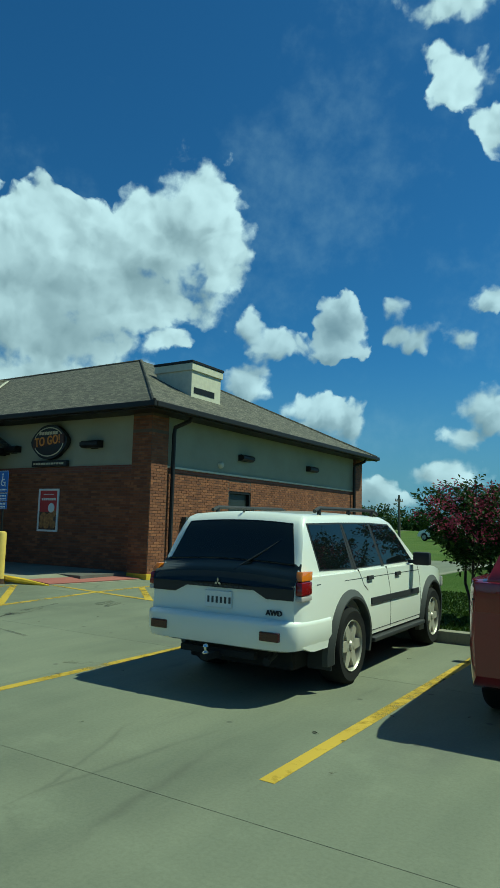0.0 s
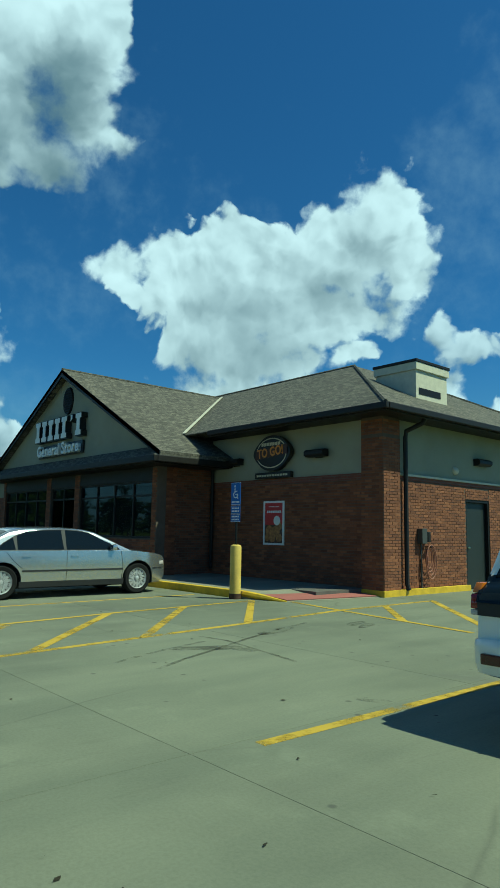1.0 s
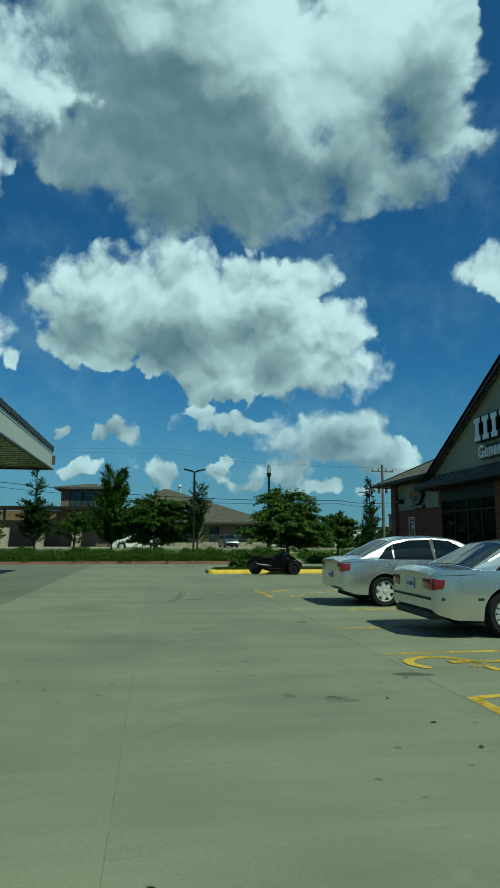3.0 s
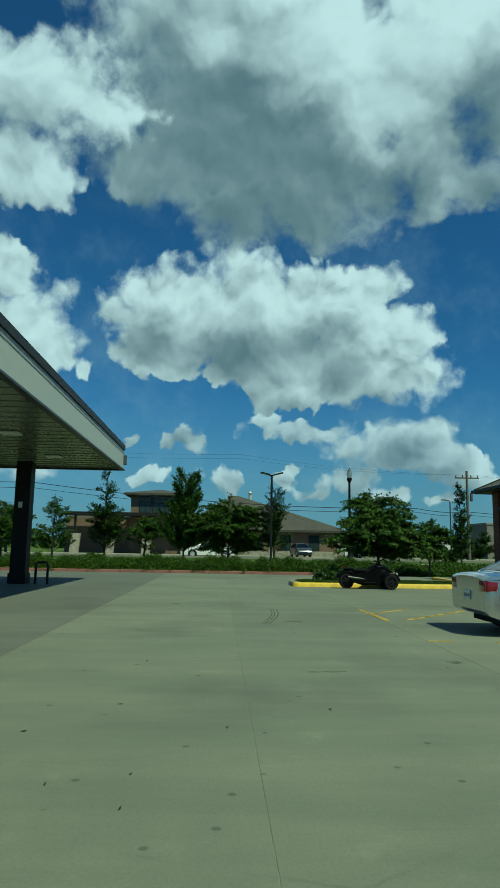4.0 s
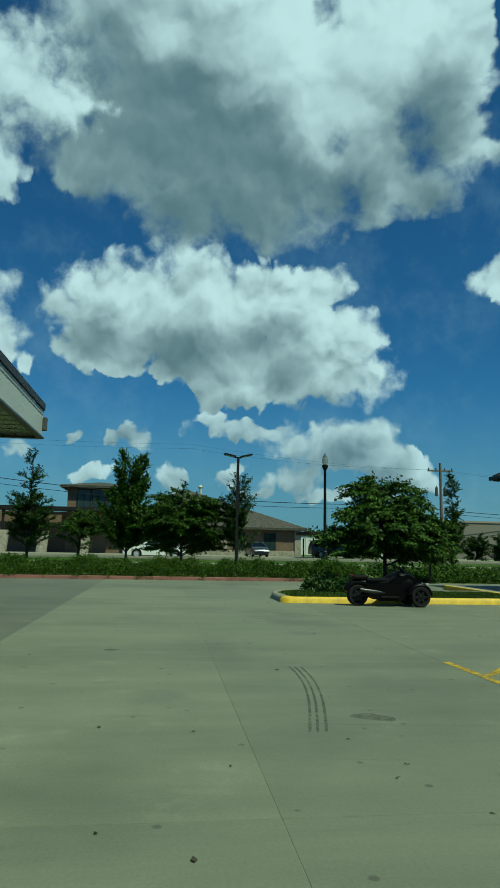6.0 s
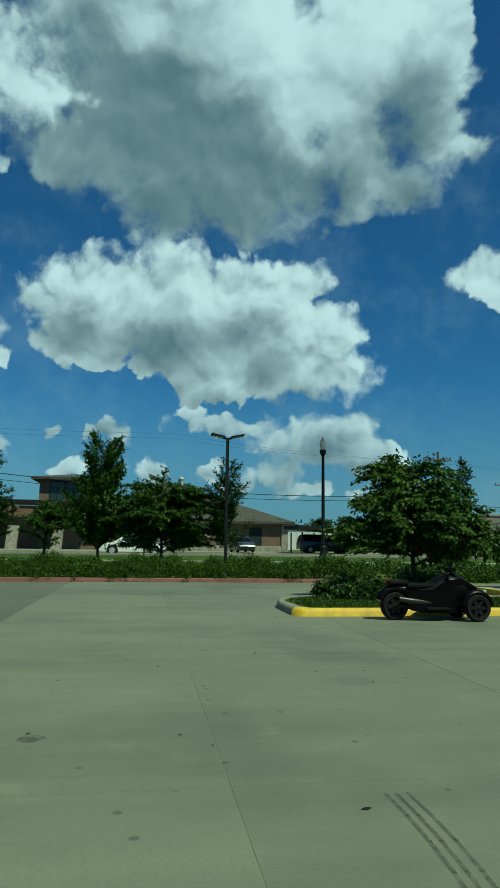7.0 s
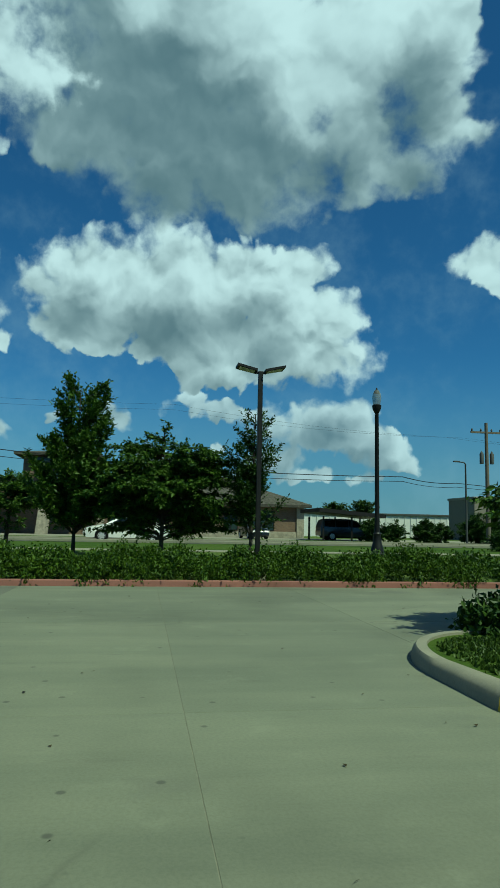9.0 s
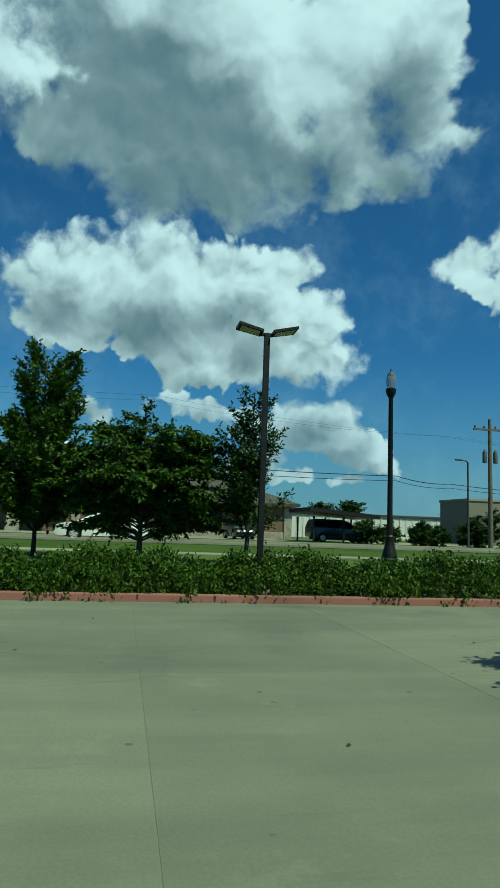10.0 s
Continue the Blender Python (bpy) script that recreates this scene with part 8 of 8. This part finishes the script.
def trike():
    """Black three-wheeled motorcycle: two wheels ahead, one broad wheel behind; it points along +y."""
    ob = thing("three_wheel_motorcycle", "black three-wheeled motorcycle parked by the yellow kerb", "motorcycle")
    gloss = plain("black_gloss", (0.003, 0.003, 0.0034), 0.35, var=0.1, spec=0.12)
    matt = plain("black_seat", (0.006, 0.006, 0.006), 0.6, var=0.1, spec=0.15)

    def wheel(x, y, r, w, side):
        tyre, rim, back = wheel_meshes(r, w, 6, DARKMETAL, "bar")
        e = new("wheel")
        e.parent = ob
        e.matrix_basis = pose(x, y, r, 0, 0, 0 if side > 0 else 180)
        for nm, me in (("tyre", tyre), ("rim", rim)):
            o = new(nm, me)
            o.parent = e

    wheel(0, -0.86, 0.30, 0.22, 1)
    wheel(0.46, 0.86, 0.29, 0.17, 1)
    wheel(-0.46, 0.86, 0.29, 0.17, -1)
    bm = B()
    sec = ((-0.95, 0.07, 0.62, 0.78), (-0.6, 0.14, 0.44, 0.76), (-0.2, 0.18, 0.30, 0.76), (0.1, 0.24, 0.20, 0.90), (0.38, 0.30, 0.16, 1.03), (0.62, 0.33, 0.16, 1.0), (0.85, 0.30, 0.20, 0.84), (1.05, 0.22, 0.26, 0.68), (1.18, 0.08, 0.34, 0.54))
    rings = []
    for y, w, z0, z1 in sec:
        zm = (z0 + z1) / 2
        rings.append([bm.verts.new((w * math.cos(a) * (1 if abs(math.cos(a)) < 0.9 else 1.0), y, zm + (z1 - z0) / 2 * math.sin(a))) for a in [2 * math.pi * k / 14 for k in range(14)]])
    for a, b in zip(rings, rings[1:]):
        for k in range(14):
            bm.faces.new((a[k], a[(k + 1) % 14], b[(k + 1) % 14], b[k]))
    bm.faces.new(rings[0])
    bm.faces.new(rings[-1][::-1])
    part("body", bm, gloss, ob, "glossy black bodywork", smooth=50)
    for s in (1, -1):
        bm = B()
        prism(bm, [(s * 0.20, y, z) for y, z in ((-0.66, 0.30), (-0.72, 0.52), (-0.55, 0.66), (0.05, 0.64), (0.30, 0.86), (0.62, 0.90), (0.96, 0.72), (1.10, 0.50), (0.62, 0.42), (0.50, 0.16), (-0.30, 0.16))], (s * 0.09, 0, 0))
        bmesh.ops.bevel(bm, geom=list(bm.edges), offset=0.02, segments=2, affect="EDGES")
        part("side_panel", bm, gloss, ob, "black side panel over the engine", smooth=40)
        boxpart("footboard", matt, ob, *sorted((s * 0.26, s * 0.42)), -0.28, 0.26, 0.24, 0.29, 0.015)
    bm = B()
    box(bm, -0.17, 0.17, -0.62, 0.12, 0.68, 0.79, 0.05)
    box(bm, -0.14, 0.14, -1.0, -0.55, 0.76, 0.86, 0.05)
    part("seat", bm, matt, ob, smooth=45)
    for s in (1, -1):
        bm = B()
        n = 10
        pts = []
        for k in range(n + 1):
            a = math.pi * (0.05 + 0.9 * k / n)
            pts.append((s * 0.46, 0.86 + 0.33 * math.cos(a), 0.29 + 0.33 * math.sin(a)))
        tube(bm, pts, 0.06, 8)
        for v in bm.verts:
            v.co.x = s * 0.46 + (v.co.x - s * 0.46) * 1.15
        part("mudguard", bm, gloss, ob, smooth=50)
        bm = B()
        tube(bm, ((s * 0.2, 0.6, 0.40), (s * 0.44, 0.86, 0.30)), 0.03, 8)
        tube(bm, ((s * 0.2, 0.95, 0.45), (s * 0.44, 0.86, 0.34)), 0.025, 8)
        part("suspension_arm", bm, DARKMETAL, ob)
        bm = B()
        tube(bm, ((s * 0.05, 0.42, 0.98), (s * 0.32, 0.30, 1.03), (s * 0.40, 0.16, 1.0)), 0.018, 8)
        part("handlebar", bm, DARKMETAL, ob)
        bm = B()
        box(bm, s * 0.36 - 0.06, s * 0.36 + 0.06, 0.38, 0.43, 1.06, 1.15, 0.02)
        part("mirror", bm, matt, ob)
        bm = B()
        box(bm, s * 0.20 - 0.07, s * 0.20 + 0.07, 1.12, 1.2, 0.56, 0.66, 0.02)
        part("headlamp", bm, TAILCLEAR, ob)
    bm = B()
    prism(bm, ((-0.2, 0.52, 0.93), (0.2, 0.52, 0.93), (0.14, 0.36, 1.13), (-0.14, 0.36, 1.13)), (0, 0.012, 0.004))
    part("windshield", bm, CARGLASS, ob)
    bm = B()
    tube(bm, ((0.24, -0.10, 0.38), (0.25, -0.55, 0.42)), (0.05, 0.075), 12)
    tube(bm, ((0.25, -0.55, 0.42), (0.25, -0.86, 0.47)), (0.075, 0.055), 12)
    part("silencer", bm, plain("dull_steel", (0.05, 0.05, 0.048), 0.4, 0.6), ob, "dull steel silencer", smooth=40)
    bm = B()
    tube(bm, ((0.14, -0.86, 0.30), (0.15, -0.3, 0.36), (0.14, 0.1, 0.42)), 0.035, 8)
    tube(bm, ((-0.14, -0.86, 0.30), (-0.15, -0.3, 0.36), (-0.14, 0.1, 0.42)), 0.035, 8)
    part("swing_arm", bm, DARKMETAL, ob)
    boxpart("tail_lamp", TAILRED, ob, -0.12, 0.12, -1.06, -1.01, 0.83, 0.88, 0.01)
    bm = B()
    tube(bm, [(0, -0.86 - 0.36 * math.cos(a), 0.30 + 0.36 * math.sin(a)) for a in [math.pi * (0.10 + 0.55 * k / 8) for k in range(9)]], 0.10, 8)
    part("rear_mudguard", bm, gloss, ob, smooth=50)
    return ob


trike().matrix_world = pose(-20.45, -7.28, 0, 0, 0, 1.5) @ Matrix.Scale(0.85, 4)


# ---- across the street ----
STONE = plain("pale_stone", (0.33, 0.29, 0.22), 0.9, var=0.35, scale=3, bump=0.4)
TANWALL = brick_mat("tan_brick", (0.21, 0.135, 0.085), (0.15, 0.098, 0.062), (0.18, 0.16, 0.13))
FARROOF = shingle_mat("far_roof", 0.7)
PALEWALL = plain("white_siding", (0.62, 0.62, 0.58), 0.7, var=0.06)
DIMGLASS = glass_mat("far_glass", clear=0.1, body=(0.03, 0.05, 0.05))


def hip_house(name, label, x0, x1, y0, y1, zw, zr, over, wall, ridge=None):
    """A low building: walls, a closed hip roof, windows and stone piers on the street side."""
    z = lay(x1)
    ob = thing(name, label, "house")
    boxpart("wall", wall, ob, x0, x1, y0, y1, z - 0.1, zw, 0.01)
    bm = B()
    a = [bm.verts.new(p) for p in ((x0 - over, y0 - over, zw), (x1 + over, y0 - over, zw), (x1 + over, y1 + over, zw), (x0 - over, y1 + over, zw))]
    lo = [bm.verts.new((v.co.x, v.co.y, zw - 0.25)) for v in a]
    xm, ry0, ry1 = (x0 + x1) / 2, *(ridge or (y0 + (x1 - x0) / 2, y1 - (x1 - x0) / 2))
    r0, r1 = bm.verts.new((xm, ry0, zr)), bm.verts.new((xm, ry1, zr))
    for f in ((a[1], a[2], r1, r0), (a[3], a[0], r0, r1), (a[0], a[1], r0), (a[2], a[3], r1)):
        bm.faces.new(f)
    for k in range(4):
        bm.faces.new((a[k], a[(k + 1) % 4], lo[(k + 1) % 4], lo[k]))
    bm.faces.new(lo[::-1])
    part("roof", bm, FARROOF, ob, "shingled hip roof")
    return ob


def far_window(ob, x, y0, y1, z0, z1, bars=1):
    w = new("window")
    w.parent = ob
    bm = B()
    for a in ((y0, y1, z0, z0 + 0.08), (y0, y1, z1 - 0.08, z1), (y0, y0 + 0.08, z0 + 0.08, z1 - 0.08), (y1 - 0.08, y1, z0 + 0.08, z1 - 0.08)):
        box(bm, x - 0.02, x + 0.06, *a)
    for k in range(1, bars + 1):
        y = y0 + (y1 - y0) * k / (bars + 1)
        box(bm, x - 0.02, x + 0.05, y - 0.03, y + 0.03, z0 + 0.08, z1 - 0.08)
    part("frame", bm, FASCIA, w)
    boxpart("pane", DIMGLASS, w, x, x + 0.02, y0 + 0.08, y1 - 0.08, z0 + 0.08, z1 - 0.08)


low = hip_house("low_office", "low brick office with a broad grey shingle hip roof", -92, -77, -17, 2.2, 3.45, 8.0, 0.7, TANWALL, (-10.8, -10.2))
for y in (-15.5, -12.0, -8.6, -5.2, -1.8):
    far_window(low, -77.0, y, y + 1.3, 1.0, 2.85)
for y in (-16.6, -6.6, 1.6):
    boxpart("stone_pier", STONE, low, -77.35, -76.85, y, y + 0.7, 0.2, 3.15, 0.03, "pale stone pier")
boxpart("stone_base", STONE, low, -77.08, -76.9, -17, 2.2, 0.2, 0.95, 0.02, "pale stone plinth")
bm = B()
lathe(bm, ((0, 7.0), (0.2, 7.0), (0.2, 8.2), (0.32, 8.3), (0.1, 8.6), (0, 8.6)), "z", (-84.0, -8.6, 0), 10)
part("roof_vent", bm, CANOPY_WHITE, low, "pale roof vent")
tower = hip_house("tall_office", "two-storey brick corner office with a flat dark hip roof", -90, -77.6, -23.2, -17.1, 7.55, 8.5, 0.75, TANWALL, (-20.6, -19.8))
for y in (-22.2, -20.6, -19.0):
    far_window(tower, -77.6, y, y + 1.5, 5.2, 7.2)
boxpart("porch_roof", FASCIA, tower, -77.58, -74.8, -30.5, -17.2, 4.7, 5.1, 0.02, "flat dark porch roof")
for y in (-29.2, -25.2, -21.0):
    bm = B()
    prism(bm, ((-75.6, y - 0.5, 0.3), (-75.0, y - 0.5, 0.3), (-75.1, y - 0.32, 2.6), (-75.5, y - 0.32, 2.6)), (0, 1.0, 0))
    part("stone_pier", bm, STONE, tower, "tapered stone pier")
    boxpart("post", FASCIA, tower, -75.4, -75.2, y - 0.12, y + 0.12, 2.6, 4.7)
boxpart("wall", TANWALL, tower, -90, -78.4, -31, -23.25, 0.2, 4.7, 0.01)


def carport():
    ob = thing("carport", "dark flat carport on thin posts", "carport")
    bm = B()
    prism(bm, ((-72.5, 0.9, 2.62), (-66.5, 1.0, 2.62), (-66.5, 6.4, 2.22), (-72.5, 6.4, 2.22)), (0, 0, 0.30))
    part("roof", bm, FASCIA, ob)
    for x in (-71.8, -67.2):
        for y in (1.5, 3.8, 6.0):
            boxpart("post", FASCIA, ob, x - 0.06, x + 0.06, y - 0.06, y + 0.06, 0.3, 2.3)


carport()
white = thing("warehouse", "long low white metal warehouse", "warehouse")
boxpart("wall", PALEWALL, white, -118, -95, 4, 28, 0.2, 3.1, 0.02)
boxpart("roof_edge", GREYPLASTIC, white, -118.2, -94.8, 3.8, 28.2, 3.1, 3.32, 0.02)
for k in range(30):
    boxpart("rib", PALEWALL, white, -95.0, -94.93, 4.3 + 0.8 * k, 4.4 + 0.8 * k, 0.3, 3.08)
block = thing("flat_building", "plain grey brown flat-roofed building", "building")
boxpart("wall", plain("grey_brown_wall", (0.20, 0.175, 0.14), 0.85, var=0.12), block, -88, -82, 22.0, 46, 0.2, 4.75, 0.02)
boxpart("parapet", plain("parapet", (0.27, 0.24, 0.20), 0.85, var=0.1), block, -88.1, -81.9, 21.9, 46.1, 4.75, 5.0, 0.02)

van = thing("parked_van", "dark minivan under the carport", "van", at=pose(-68.3, 4.2, lay(-68) + 0.02, 0, 0, 90))
van.matrix_world = pose(-69.2, 4.0, lay(-69) + 0.022, 0, 0, 0)
sh = CarShape(-2.4, 2.45, 0.93, [(-2.4, 0.7), (-2.35, 1.0), (1.3, 1.0), (1.5, 0.98), (2.1, 0.85), (2.45, 0.6)], [(-2.4, 0.35), (2.45, 0.3)], [(-1.45, 0.33), (1.5, 0.33)], 0.39,
              [(-2.38, 1.0), (-2.2, 1.65), (-1.8, 1.72), (0.2, 1.70), (0.6, 1.6), (1.55, 1.0)], (0.88, 0.70, 1.72))
sh.body(van, BLUEPAINT)
sh.cabin_shell(van, BLUEPAINT)
add_wheels(van, sh, 0.33, 0.22, 1.6, 7, ALLOY_SILVER)
for pts in ([(-2.1, 1.08), (-2.05, 1.55), (-1.2, 1.60), (-1.2, 1.06)], [(-1.12, 1.06), (-1.12, 1.60), (-0.1, 1.60), (-0.1, 1.06)], [(-0.02, 1.06), (-0.02, 1.60), (0.5, 1.52), (1.2, 1.08)]):
    sh.pane(van, pts, CARGLASS)
hatch, _ = build_sedan("parked_compact", "dark blue compact car before the low office", BLUEPAINT, 0.85,
                       [(-2.05, 0.90), (-2.02, 0.93), (-1.3, 0.96), (0.9, 0.94), (1.2, 0.92), (1.8, 0.82), (2.05, 0.70), (2.15, 0.5)],
                       [(-2.0, 0.94), (-1.6, 1.38), (-0.4, 1.46), (0.2, 1.43), (0.42, 1.38), (1.15, 0.95)],
                       (0.79, 0.58, 1.45), 2.55, -2.05, 2.15, 0.31, ALLOY_SILVER, 7, "bar",
                       dict(SMALL_SEDAN, rear=(-1.95, -1.66, 0.95, 0.90)), (0.75, 0.92, 0.3, 0.5), 0.7, rubber=False)
hatch.matrix_world = pose(-70.6, -3.5, lay(-70) + 0.022, 0, 0, -84)
pickup = thing("parked_wagon", "pale car parked far beyond the shop", "car", at=pose(-8.7, 54.2, 0, 0, 0, 70))
sh2 = CarShape(-2.4, 2.45, 0.93, [(-2.4, 0.8), (-2.35, 1.1), (1.3, 1.1), (1.5, 1.08), (2.1, 0.95), (2.45, 0.6)], [(-2.4, 0.45), (2.45, 0.4)], [(-1.45, 0.37), (1.5, 0.37)], 0.43,
               [(-2.38, 1.1), (-2.2, 1.7), (0.2, 1.75), (0.6, 1.66), (1.55, 1.1)], (0.88, 0.70, 1.75))
sh2.body(pickup, WHITEPAINT)
sh2.cabin_shell(pickup, WHITEPAINT)
add_wheels(pickup, sh2, 0.37, 0.24, 1.6, 7, ALLOY_SILVER)
sh2.pane(pickup, [(-2.1, 1.18), (-2.05, 1.6), (0.5, 1.6), (1.2, 1.18)], CARGLASS)


def litter():
    """Fallen leaves and bits of grit on the lot."""
    rng = np.random.default_rng(9)
    n = 260
    p = np.stack([rng.uniform(-29.5, 9.5, n), rng.uniform(-15.5, -4.5, n), np.full(n, 0.012)], 1)
    ob = leaf_cloud("fallen_leaves", p, (0.02, 0.02, 0.0), 1, 0.055, DRYLEAF, rng, None, 0.0)
    for v in ob.data.vertices:
        v.co.z = 0.004 + abs(v.co.z - 0.012) * 0.35
    tagged(ob, "small dry leaves and grit scattered on the concrete", "fallen leaves", kind="stuff")


DRYLEAF = foliage_mat("dry_leaf", (0.020, 0.017, 0.010), (0.075, 0.060, 0.030), 0.1)
litter()
lay_slabs()
lay_bricks()
